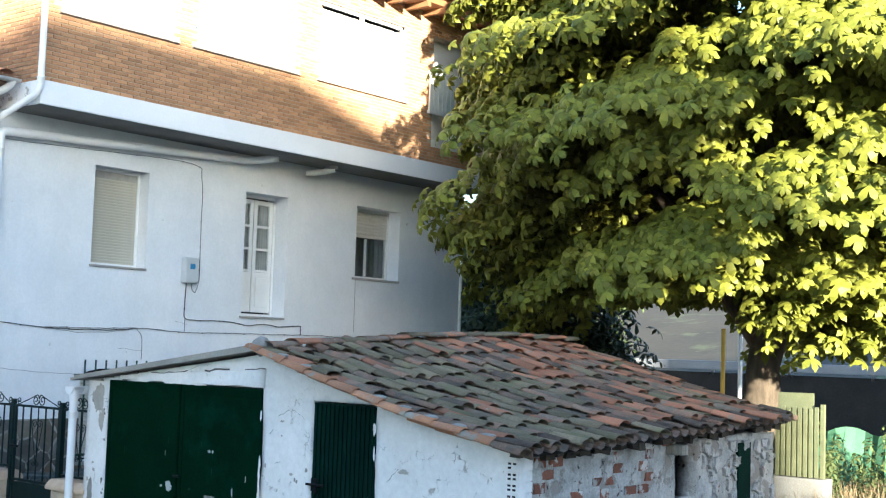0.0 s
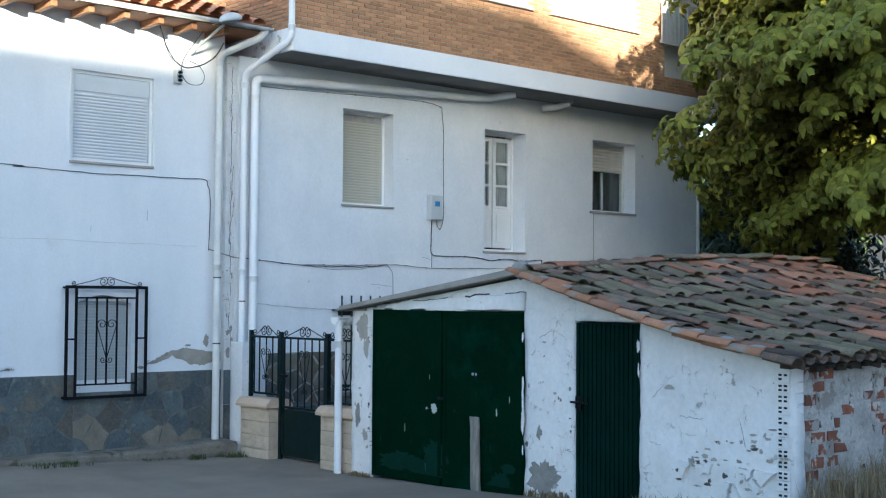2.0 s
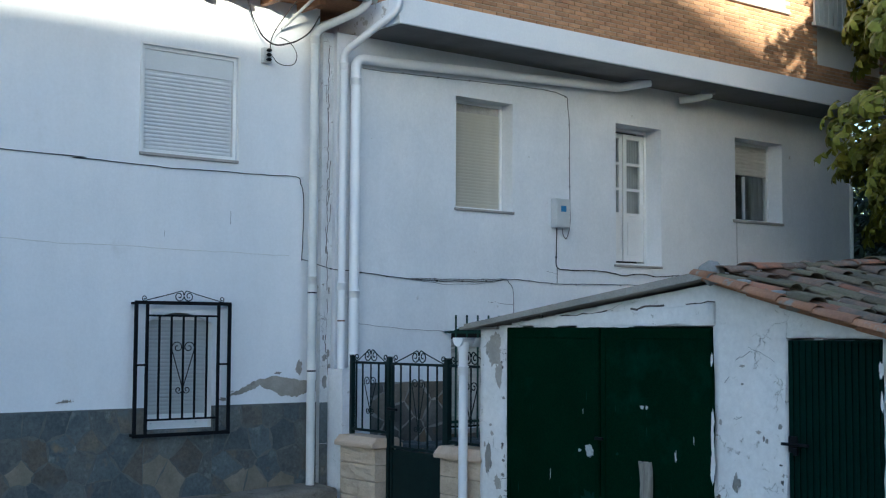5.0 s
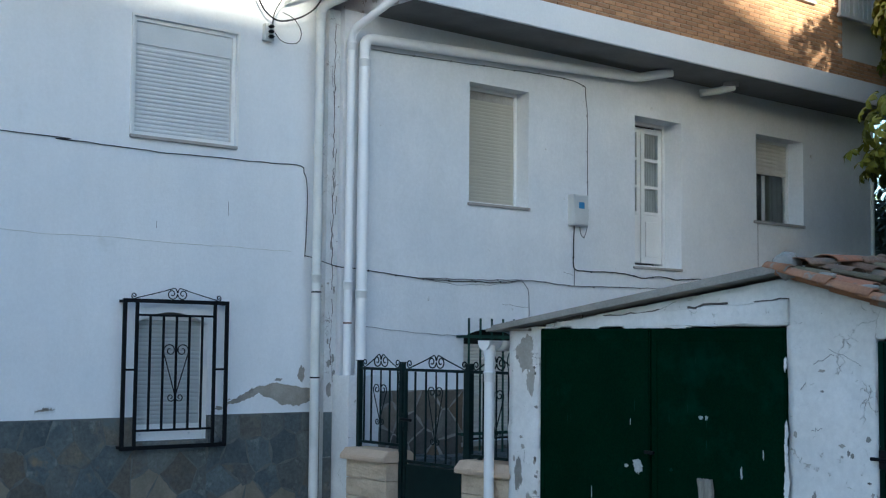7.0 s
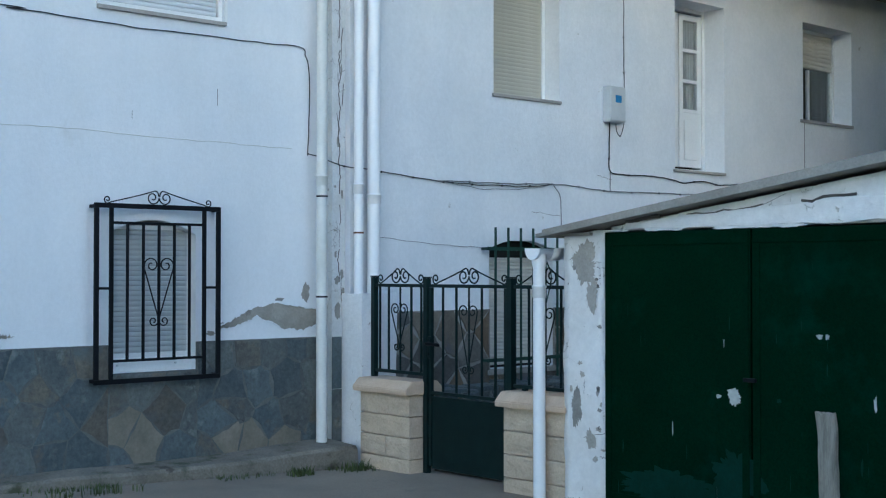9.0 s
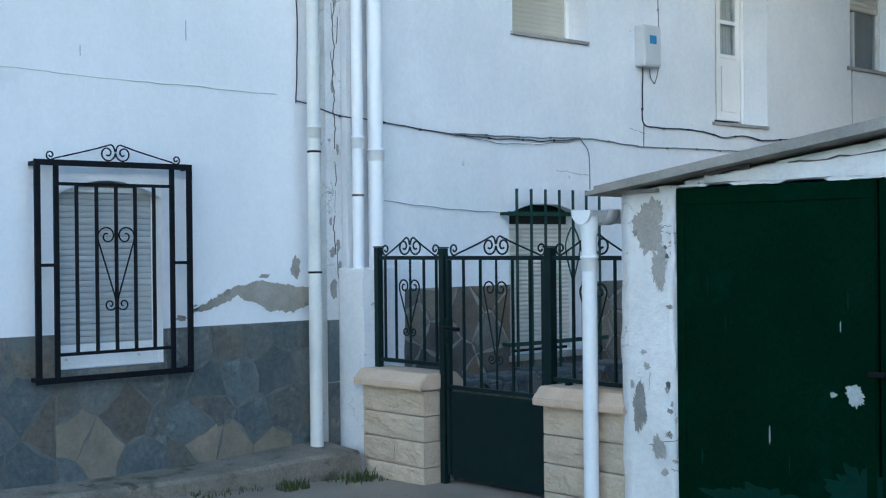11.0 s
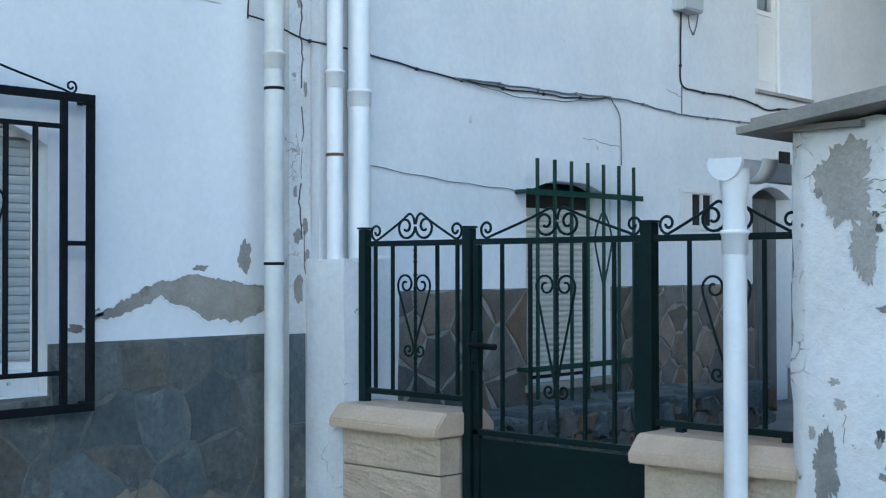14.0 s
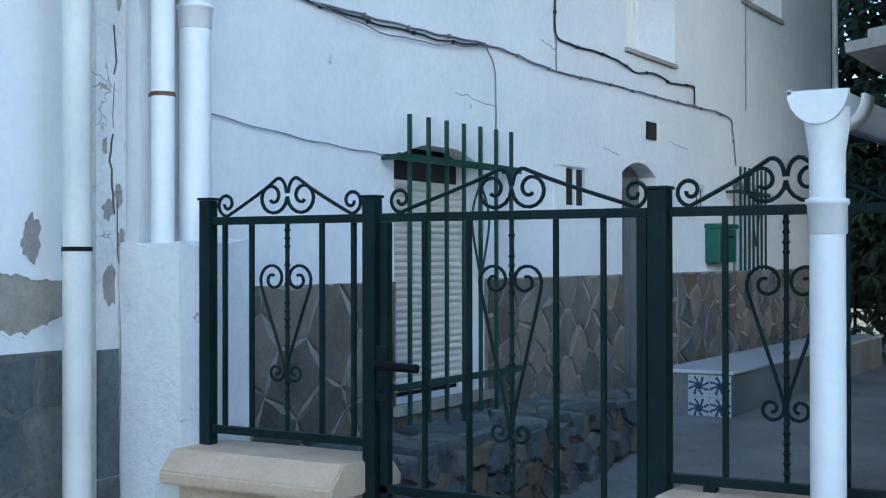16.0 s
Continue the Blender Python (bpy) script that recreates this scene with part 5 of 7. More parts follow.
# junction of the overhead line
ins = thing("cable_junction", (-15.28, 6.05, 5.6), "dark cable clamp on the white wall", "clamp")
part("bracket", box(WA, -15.27, 6.02, 6.14, 5.52, 5.72, 0.01), M_BOX, ins)
bm = bmesh.new()
for k in range(3):
    lathe(bm, [(0.02, 0), (0.04, 0.02), (0.02, 0.04)], (-15.24, 6.08, 5.54 + k * 0.06), 10)
part("insulator", bm, M_BLACK, ins)
cable("line_cable", [(-14.95, 5.55, 6.3), (-15.1, 5.8, 5.95), (-15.2, 6.05, 5.78), (-15.2, 6.3, 5.78), (-15.15, 6.6, 5.95), (-15.1, 6.75, 6.2)], 0.016, M_CABLE, "thick black overhead cable looped at the eaves")
cable("line_cable", [(-15.2, 6.1, 5.6), (-15.2, 6.2, 5.52), (-15.22, 6.42, 5.53), (-15.25, 6.5, 5.68), (-15.25, 6.4, 5.82), (-15.2, 6.2, 5.86)], 0.008, M_CABLE, "thin looped black wire")
cable("line_cable", [(-14.95, 6.3, 6.3), (-15.2, 6.12, 5.9), (-15.22, 6.08, 5.66)], 0.010, M_CABLE, "black wire to the clamp")
fl1 = thing("floodlight", (-14.75, 6.5, 6.4), "small grey lamp under the gutter", "lamp")
bm = bmesh.new()
bmesh.ops.create_uvsphere(bm, u_segments=16, v_segments=10, radius=1.0)
for v in bm.verts:
    v.co = Vector((v.co.x * 0.10, v.co.y * 0.20, max(v.co.z, -0.25) * 0.10))
    v.co = Matrix.Rotation(0.25, 3, "X") @ v.co + Vector((-14.52, 6.5, 6.44))
part("shade", bm, M_BOX, fl1, "rounded grey lamp housing", smooth=True)
bm = bmesh.new()
bmesh.ops.create_uvsphere(bm, u_segments=14, v_segments=8, radius=1.0)
for v in bm.verts:
    v.co = Vector((v.co.x * 0.08, v.co.y * 0.15, min(v.co.z, 0.2) * 0.05 - 0.022))
    v.co = Matrix.Rotation(0.25, 3, "X") @ v.co + Vector((-14.52, 6.5, 6.44))
part("lens", bm, M_GREYCURTAIN, fl1, "dull lamp lens", smooth=True)
part("arm", rod(smooth_path([(-15.3, 6.3, 6.0), (-14.95, 6.38, 6.2), (-14.6, 6.5, 6.42)]), 0.02, 8), M_BOX, fl1)

# ---- yard behind the gate ----
bm = bmesh.new()
vs = [[bm.verts.new((x, y, -0.10 + 0.40 * max(0, min(1, (y - 8) / 4)))) for y in (7.33, 8.0, 9.0, 10.0, 11.0, 12.0, 14.0, 19.0, 30.0)] for x in (-15.2, -12.06)]
for j in range(8):
    bm.faces.new((vs[0][j], vs[1][j], vs[1][j + 1], vs[0][j + 1]))
ext = bmesh.ops.extrude_face_region(bm, geom=bm.faces[:])
for v in [g for g in ext["geom"] if isinstance(g, bmesh.types.BMVert)]:
    v.co.z += 0.02
solo("pavement", bm, M_CONCRETE, "grey concrete floor of the yard", "pavement", kind="structure")
plat = thing("stone_step", (-14.9, 9.6, 0.0), "low stone platform with slate slab top", "step", kind="structure")
part("bed", box(-15.16, -14.66, 7.7, 11.6, -0.1, 0.56), M_MORTAR, plat)
rng = random.Random(21)
for poly in cells(3.9, 0.62, 0.15, rng, 0.016, 1.2):
    part("stone", flag(poly, lambda u, v, d: (-14.66 + d, 7.7 + u, -0.06 + v), 0.015 + rng.uniform(0, 0.07)), rng.choice((M_RUBBLE_GREY, M_SLATE_BLUE, M_SLATE, M_RUBBLE_RUST)), plat)
for poly in cells(0.56, 3.9, 0.24, rng, 0.016, 1.2):
    part("slab", flag(poly, lambda u, v, d: (-15.18 + u, 7.7 + v, 0.55 + d), 0.02 + rng.uniform(0, 0.045)), rng.choice((M_SLATE, M_SLATE_BLUE)), plat)
for poly in cells(0.5, 0.62, 0.24, rng, 0.024):
    part("stone", flag(poly, lambda u, v, d: (-15.16 + u, 7.7 - d, -0.06 + v), 0.02), M_RUBBLE, plat)
bench = thing("stone_bench", (-14.55, 14.5, 0.25), "pale built-in bench with patterned tile end", "bench")
part("body", box(-15.0, -14.42, 12.55, 17.8, 0.2, 0.64, 0.01), M_CONCRETE, bench)
part("seat", box(-15.0, -14.40, 12.53, 17.8, 0.642, 0.67, 0.008), M_TILEWHITE, bench)
for i in range(2):
    for j in range(2):
        x, z = -14.76 + i * 0.17, 0.30 + j * 0.168
        t = part("tile", box(x, x + 0.167, 12.538, 12.548, z, z + 0.165), M_TILEWHITE, bench, "white tile with dark blue pattern")
        bm = bmesh.new()
        cx, cz = x + 0.0835, z + 0.0825
        for k in range(8):
            a = k * math.pi / 4
            for rr in (0.03, 0.052, 0.072):
                px, pz = cx + rr * math.cos(a + rr * 5) * 1.05, cz + rr * math.sin(a + rr * 5) * 0.9
                bx(bm, px - 0.009, px + 0.009, 12.535, 12.5385, pz - 0.009, pz + 0.009)
        bx(bm, cx - 0.02, cx + 0.02, 12.535, 12.5385, cz - 0.02, cz + 0.02)
        part("pattern", bm, M_TILEBLUE, t)
gw = thing("wooden_gate", (-12.9, 16.5, 0.3), "reddish wooden board leaning by the yard wall", "board")
part("panel", box(-12.75, -12.70, 14.6, 15.4, 0.3, 1.45, 0.006), M_GATEWOOD, gw)
part("ledge", box(-12.78, -12.755, 14.65, 15.35, 1.2, 1.3, 0.004), M_GATEWOOD, gw)
rail = thing("yard_railing", (-13.5, 19.5, 0.3), "dark metal railing at the back of the yard", "railing")
part("rail", rod([(-15.1, 19.5, 1.35), (-12.2, 19.5, 1.35)], 0.02, 8), M_BLACK, rail)
part("rail", rod([(-15.1, 19.5, 0.9), (-12.2, 19.5, 0.9)], 0.02, 8), M_BLACK, rail)
for k in range(4):
    part("post", rod([(-15.1 + k * 0.96, 19.5, 0.2), (-15.1 + k * 0.96, 19.5, 1.4)], 0.022, 8), M_BLACK, rail)

# ---- the shed ----
RX = -8.5
def roof_top(x):
    """Underside of the shed roof at its front."""
    return 2.08 + (x + 12.3) * 0.13 if x < -8.75 else 2.53 - (x + 8.75) * 0.225


shed = thing("shed", (-8.6, 10, -0.1), "whitewashed peeling shed with an old clay tile roof", "shed")


def lumpy_front():
    """Front wall with two door openings, uneven plaster and worn edges."""
    step = 0.075
    xs = [-12.05 + i * step for i in range(int(6.9 / step) + 1)] + [-5.15]
    holes = [(-11.6, -8.75, -1, 2.15), (-7.95, -7.02, -1, 2.05)]
    edges = sorted({x for h in holes for x in h[:2]})
    for e in edges:
        i = min(range(len(xs)), key=lambda k: abs(xs[k] - e))
        xs[i] = e
    zs = [-0.3 + 0.08 * i for i in range(48)]
    bm, vv = bmesh.new(), {}

    def v(i, j):
        if (i, j) not in vv:
            x = xs[i]
            top = roof_top(x)
            z = min(zs[j], top)
            for h in holes:
                if h[0] <= x <= h[1] and abs(zs[j] - h[3]) <= 0.041: z = h[3] + 0.012 * noise.noise(Vector((x * 4, 1, 0)))
            y = 6.95 + 0.022 * noise.noise(Vector((x * 1.3, z * 1.3, 0))) + 0.012 * noise.noise(Vector((x * 6, z * 6, 4)))
            dx = 0.03 * noise.noise(Vector((x, z * 4, 7))) if x in edges or i == 0 else 0
            vv[(i, j)] = bm.verts.new((x + dx, y, z))
        return vv[(i, j)]
    for i in range(len(xs) - 1):
        for j in range(len(zs) - 1):
            cx, cz = (xs[i] + xs[i + 1]) / 2, (zs[j] + zs[j + 1]) / 2
            if zs[j] >= min(roof_top(xs[i]), roof_top(xs[i + 1])): continue
            if any(h[0] < cx < h[1] and cz < h[3] for h in holes): continue
            bm.faces.new((v(i, j), v(i + 1, j), v(i + 1, j + 1), v(i, j + 1)))
    bmesh.ops.remove_doubles(bm, verts=bm.verts[:], dist=0.0005)
    bmesh.ops.recalc_face_normals(bm, faces=bm.faces)
    if sum(f.normal.y for f in bm.faces) > 0:
        bmesh.ops.reverse_faces(bm, faces=bm.faces[:])
    ob = part("front_wall", bm, M_SHED, shed, "peeling whitewashed plaster front", smooth=True)
    s = ob.modifiers.new("thickness", "SOLIDIFY")
    s.thickness, s.offset = 0.22, -1
    return ob


lumpy_front()


def lumpy_side():
    step, bm, vv = 0.08, bmesh.new(), {}
    ys = [7.17 + i * step for i in range(71)]
    zs = [-0.1 + i * step for i in range(26)]

    def v(i, j):
        if (i, j) not in vv:
            y, z = ys[i], min(zs[j], 1.72)
            x = -5.2 + 0.03 * noise.noise(Vector((y * 1.5, z * 1.5, 2))) + 0.02 * noise.noise(Vector((y * 7, z * 7, 5)))
            if y > 10.7: x += 0.035 * noise.noise(Vector((y * 4, z * 5, 9)))
            vv[(i, j)] = bm.verts.new((x, y, z))
        return vv[(i, j)]
    for i in range(70):
        for j in range(25):
            cy, cz = (ys[i] + ys[i + 1]) / 2, (zs[j] + zs[j + 1]) / 2
            if zs[j] >= 1.70: continue
            if 10.15 < cy < 10.62 and cz > 1.0: continue
            bm.faces.new((v(i, j), v(i + 1, j), v(i + 1, j + 1), v(i, j + 1)))
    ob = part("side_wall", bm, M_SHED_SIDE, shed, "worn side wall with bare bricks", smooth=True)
    s = ob.modifiers.new("thickness", "SOLIDIFY")
    s.thickness, s.offset = 0.25, -1


lumpy_side()
bm = box(-11.35, -8.72, 6.915, 6.96, 0.0, 1.0)
bmesh.ops.subdivide_edges(bm, edges=bm.edges[:], cuts=24, use_grid_fill=True)
for v in bm.verts:
    x, q = v.co.x, v.co.z
    v.co.z = 2.158 + q * (0.055 + 0.06 * (x + 11.35)) + 0.02 * noise.noise(Vector((x * 3, q * 2, 1)))
    v.co.y += 0.012 * noise.noise(Vector((x * 5, v.co.z * 7, 3))) + (0.02 if q > 0.98 else 0.0)
part("lintel", bm, M_SHED, shed, "uneven whitewashed lintel band", smooth=True)
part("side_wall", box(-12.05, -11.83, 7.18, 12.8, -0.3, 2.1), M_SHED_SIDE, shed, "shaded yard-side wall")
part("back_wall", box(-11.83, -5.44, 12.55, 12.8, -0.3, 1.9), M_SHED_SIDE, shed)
# Near-black box puts the shade of the hollow into colour.
part("inside", box(-5.9, -5.6, 10.0, 10.8, 0.9, 1.7), M_DARK, shed, "near-black box for the shade inside the hollow")
part("beam", box(-12.2, -5.0, 9.9, 10.05, 1.55, 1.66), M_WOODGREY, shed)
# bare bricks in the side wall
M_REDBRICK = mat("bare_red_brick", (0.22, 0.085, 0.050), (0.32, 0.14, 0.085), 6, 60, 0.92, 0.6, vary=0.3, grain=0.35,
                 spots=[((0.46, 0.44, 0.41), 6, 0.53, 0.05), ((0.07, 0.05, 0.04), 9, 0.64, 0.04)])
me = to_mesh("brick", box(-0.05, 0.03, -0.125, 0.125, -0.055, 0.055, 0.006), M_REDBRICK)
rng = random.Random(15)
for k in range(60):
    row = rng.randrange(0, 12)
    y = 7.35 + 0.27 * rng.randrange(0, 11) + (0.13 if row % 2 else 0)
    z = 0.32 + row * 0.125
    if y > 10.0: continue
    b = new("brick", me)
    b.location = (-5.218 + rng.uniform(-0.012, 0.012), y, z)
    b.scale = (1, rng.uniform(0.7, 1.0), rng.uniform(0.8, 1.0))
    hang(b, shed)
# hollow brick ends at the corner
for k in range(13):
    z = 0.25 + k * 0.105
    hb = part("hollow_brick", box(-5.30, -5.158, 6.925, 7.17, z, z + 0.095, 0.006), M_SHED, shed, "whitewashed hollow brick end")
    for i in range(2):
        for j in range(2):
            # Each hole is a near-black box on the face, dark like its inside.
            if rng.random() < 0.78: part("hole", box(-5.276 + i * 0.06, -5.243 + i * 0.06, 6.918, 6.93, z + 0.018 + j * 0.04, z + 0.038 + j * 0.04), M_DARK, hb)
# rubble at the far part of the side wall
for poly in cells(2.0, 1.3, 0.17, rng, 0.03):
    if rng.random() < 0.45:
        part("stone", flag(poly, lambda u, v, d: (-5.195 + d, 10.75 + u, 0.35 + v), 0.03 + rng.uniform(0, 0.02)), M_SHED_SIDE, shed)
sdoor = part("hatch", box(-5.25, -5.15, 11.65, 12.0, 0.9, 1.62, 0.005), M_DOORGREEN, shed, "small green hatch")

M_BAREBEIGE = mat("bare_beige_mortar", (0.40, 0.37, 0.325), (0.52, 0.485, 0.43), 5, 50, 0.95, 0.5)
# cracks and crumbled joints of the front
rng = random.Random(77)
for k in range(18):
    x, z = rng.choice(((rng.uniform(-12.0, -11.65), rng.uniform(0.1, 2.0)), (rng.uniform(-8.65, -8.05), rng.uniform(0.2, 2.2)), (rng.uniform(-6.9, -5.4), rng.uniform(0.4, 1.5)), (rng.uniform(-11.4, -8.9), rng.uniform(2.2, 2.28))))
    a = rng.choice((0.0, 1.4, 0.4)) + rng.uniform(-0.5, 0.5)
    ln, n = rng.uniform(0.08, 0.35), 7
    pts = [(x + math.cos(a) * ln * i / n + 0.02 * noise.noise(Vector((i * 0.8, k, 0))), 6.935, z + math.sin(a) * ln * i / n * 0.8 + 0.025 * noise.noise(Vector((i * 0.8, k, 5)))) for i in range(n + 1)]
    part("crack", rod([(p[0], 6.949 + 0.022 * noise.noise(Vector((p[0] * 1.3, p[2] * 1.3, 0))) + 0.012 * noise.noise(Vector((p[0] * 6, p[2] * 6, 4))), p[2]) for p in pts], rng.uniform(0.001, 0.0026), 5), M_CRACK, shed, "dark crack in the old plaster")
for x0, n, r in ((-11.35, 5, 0.012), (-10.75, 9, 0.004), (-9.75, 6, 0.007), (-9.05, 5, 0.004)):
    part("lintel_gap", rod([(x0 + 0.085 * i, 6.922, 2.225 + 0.055 * (x0 + 11.35 + 0.085 * i) + 0.035 * noise.noise(Vector((i * 0.9, x0, 0)))) for i in range(n)], r, 6, flat=1.6), M_CRACK, shed, "dark gap above the garage lintel")

def splat(name, x, z, rx, rz, seed, face, material, parent, label):
    """A thin irregular scab on an upright face; face(x, z) gives its y."""
    bm, n = bmesh.new(), 84
    mid = bm.verts.new((x, face(x, z), z))
    rim = []
    for i in range(n):
        a = 2 * math.pi * i / n
        k = 1 + 0.55 * noise.noise(Vector((math.cos(a) * 1.3, math.sin(a) * 1.3, seed))) + 0.3 * noise.noise(Vector((math.cos(a) * 5, math.sin(a) * 5, seed))) + 0.24 * noise.noise(Vector((math.cos(a) * 11, math.sin(a) * 11, seed))) + 0.16 * noise.noise(Vector((math.cos(a) * 27, math.sin(a) * 27, seed)))
        px, pz = x + rx * k * math.cos(a), z + rz * k * math.sin(a)
        rim.append(bm.verts.new((px, face(px, pz), pz)))
    for i in range(n):
        bm.faces.new((mid, rim[i], rim[(i + 1) % n]))
    return part(name, bm, material, parent, label)


wall_y = lambda x, z: 6.943 + 0.022 * noise.noise(Vector((x * 1.3, z * 1.3, 0))) + 0.012 * noise.noise(Vector((x * 6, z * 6, 4)))
for k, (x, z, rx, rz) in enumerate(((-11.80, 1.88, 0.125, 0.15), (-11.73, 1.64, 0.065, 0.13), (-11.9, 0.72, 0.06, 0.14), (-11.75, 0.45, 0.05, 0.08), (-8.42, 0.22, 0.20, 0.24), (-8.5, 0.75, 0.04, 0.08), (-6.62, 1.38, 0.07, 0.022))):
    splat("bare_patch", x, z, rx, rz, k * 3.1, wall_y, M_BAREBEIGE if k < 2 or k % 3 == 0 else M_MORTAR, shed, "bare mortar where whitewash has fallen")

rng = random.Random(19)
for poly in cells(1.2, 0.62, 0.15, rng, 0.02, 1.1, 1.3):
    if rng.random() < 0.6:
        part("stone", flag(poly, lambda u, v, d: (-6.48 + u, 6.958 - d, 0.02 + v), 0.035 + rng.uniform(0, 0.03)), M_SHED, shed)
rng = random.Random(91)
for k in range(46):
    x = rng.uniform(-6.6, -5.35)
    z = rng.uniform(0.38, 0.62 + 0.3 * (x + 6.85))
    # One chip in five takes M_CRACK, painting the shadows of rough relief.
    splat("chip", x, z, rng.uniform(0.012, 0.05), rng.uniform(0.007, 0.024), k * 1.7, wall_y, (M_CRACK, M_BAREBEIGE, M_MORTAR, M_BAREBEIGE, M_BAREBEIGE)[k % 5], shed, "chipped plaster, every fifth dark as relief shadow")
for k in range(34):
    x = rng.choice((rng.uniform(-12.0, -11.65), rng.uniform(-11.68, -11.6), rng.uniform(-8.72, -8.66), rng.uniform(-8.45, -8.1), rng.uniform(-8.03, -7.97)))
    splat("chip", x, rng.uniform(0.1, 1.9), rng.uniform(0.010, 0.03), rng.uniform(0.008, 0.03), 80 + k * 1.7, wall_y, (M_CRACK, M_BAREBEIGE, M_MORTAR, M_BAREBEIGE, M_BAREBEIGE)[k % 5], shed, "chipped plaster, every fifth dark as relief shadow")

# garage door, two planked leaves
gd = thing("garage_door", (-10.2, 6.9, -0.1), "dark green metal double garage door, scuffed", "door")
for x0, x1 in ((-11.585, -10.19), (-10.175, -8.76)):
    leaf = part("leaf", box(x0, x1, 6.935, 6.975, -0.08 + 0.02, 2.135, 0.006), M_GARAGE, gd)
    for z0, z1 in ((2.03, 2.125), (-0.04, 0.06)):
        part("rail", box(x0 + 0.012, x1 - 0.012, 6.926, 6.9345, z0, z1, 0.003), M_GARAGE, leaf)
    for a in (x0 + 0.01, x1 - 0.07):
        part("stile", box(a, a + 0.06, 6.9265, 6.9345, 0.065, 2.025, 0.003), M_GARAGE, leaf)
M_TEAL = mat("faded_teal_paint", (0.0028, 0.023, 0.014), (0.0045, 0.032, 0.022), 5, 40, 0.7, 0.1, gloss=0.1)
M_SCRAPE = mat("scraped_paint", (0.40, 0.43, 0.41), (0.60, 0.62, 0.60), 8, 40, 0.8, 0.1)
door_y = lambda x, z: 6.932
for k, (x, z, rx, rz, m) in enumerate(((-10.33, 0.91, 0.055, 0.06, M_SCRAPE), (-10.47, 0.9, 0.02, 0.015, M_SCRAPE), (-9.62, 1.37, 0.022, 0.018, M_SCRAPE), (-9.56, 1.37, 0.014, 0.018, M_SCRAPE), (-9.2, 0.93, 0.012, 0.05, M_SCRAPE), (-9.95, 0.9, 0.02, 0.015, M_TEAL), (-8.98, 1.1, 0.006, 0.04, M_SCRAPE), (-10.9, 0.62, 0.005, 0.05, M_SCRAPE), (-9.3, 0.5, 0.008, 0.06, M_TEAL))):
    splat("scrape", x, z, rx, rz, 50 + k * 2.3, door_y, m, gd, "scraped or faded paint")
for k, (x, z, rx, rz) in enumerate(((-11.0, 0.16, 0.42, 0.13), (-10.3, 0.36, 0.20, 0.17), (-10.45, 0.12, 0.30, 0.09), (-9.15, 0.10, 0.18, 0.10), (-9.0, 0.28, 0.12, 0.06))):
    splat("faded_patch", x, z, rx, rz, 400 + k * 3.3, lambda x, z: 6.9328 - 0.0004 * k, M_TEAL, gd, "faded teal paint near the foot")
rng = random.Random(41)
for k in range(22):
    x, z = rng.uniform(-11.5, -8.85), rng.uniform(0.1, 1.9) if k % 3 else rng.uniform(0.05, 0.5)
    splat("scratch", x, z, rng.uniform(0.002, 0.006), rng.uniform(0.015, 0.06), 140 + k * 1.9, door_y, M_SCRAPE if k % 11 == 0 else M_TEAL, gd, "scratched paint")
# plaster breaking over the door edges
for k in range(16):
    x = rng.choice((-11.60, -8.745, -7.955, -7.015))
    top = 2.05 if x < -8 else 1.95
    splat("ragged_edge", x, rng.uniform(0.0, top), rng.uniform(0.010, 0.024), rng.uniform(0.04, 0.12), 200 + k * 2.7, lambda x, z: 6.9225 - 0.0006 * k, M_SHED, shed, "ragged whitewashed plaster edge")
for k in range(9):
    splat("ragged_edge", rng.uniform(-11.5, -8.85), 2.148, rng.uniform(0.05, 0.14), rng.uniform(0.006, 0.015), 320 + k * 2.7, lambda x, z: 6.9222 - 0.0006 * k, M_SHED, shed, "ragged whitewashed plaster edge")
prop = thing("wooden_prop", (-9.5, 6.85, 0), "weathered wooden plank leaning on the garage door", "plank")
bm = bmesh.new()
bx(bm, -9.60, -9.46, 6.885, 6.915, -0.08, 0.86)
bmesh.ops.subdivide_edges(bm, edges=bm.edges[:], cuts=8, use_grid_fill=True)
for v in bm.verts:
    v.co.x += 0.02 * noise.noise(Vector((v.co.x * 2, 0, v.co.z * 5))) - (v.co.z - 0.4) * 0.06
    v.co.y += -0.05 * (0.5 - v.co.z) * 0.6
    if v.co.z > 0.8: v.co.z -= 0.05 * abs(noise.noise(v.co * 30))
part("plank", bm, M_WOODGREY, prop)
part("latch", box(-10.235, -10.13, 6.90, 6.926, 1.02, 1.05, 0.004), M_BLACK, gd)
# ribbed small door
sd = thing("shed_door", (-7.5, 6.95, 0), "dark green ribbed metal door with bolt", "door")
part("leaf", box(-7.94, -7.03, 6.955, 6.98, 0.04, 2.03), M_DOORGREEN, sd)
for k in range(14):
    x = -7.92 + k * 0.0645
    part("rib", box(x, x + 0.034, 6.938, 6.9545, 0.05, 2.02, 0.005), M_DOORGREEN, sd)
bolt = part("bolt", rod([(-7.99, 6.915, 1.14), (-7.72, 6.915, 1.14)], 0.014, 8), M_BLACK, sd, "black sliding bolt")
part("plate", box(-7.93, -7.84, 6.928, 6.9375, 1.07, 1.21, 0.003), M_BLACK, bolt)
part("padlock", box(-7.86, -7.82, 6.895, 6.92, 1.05, 1.11, 0.004), M_BLACK, bolt)

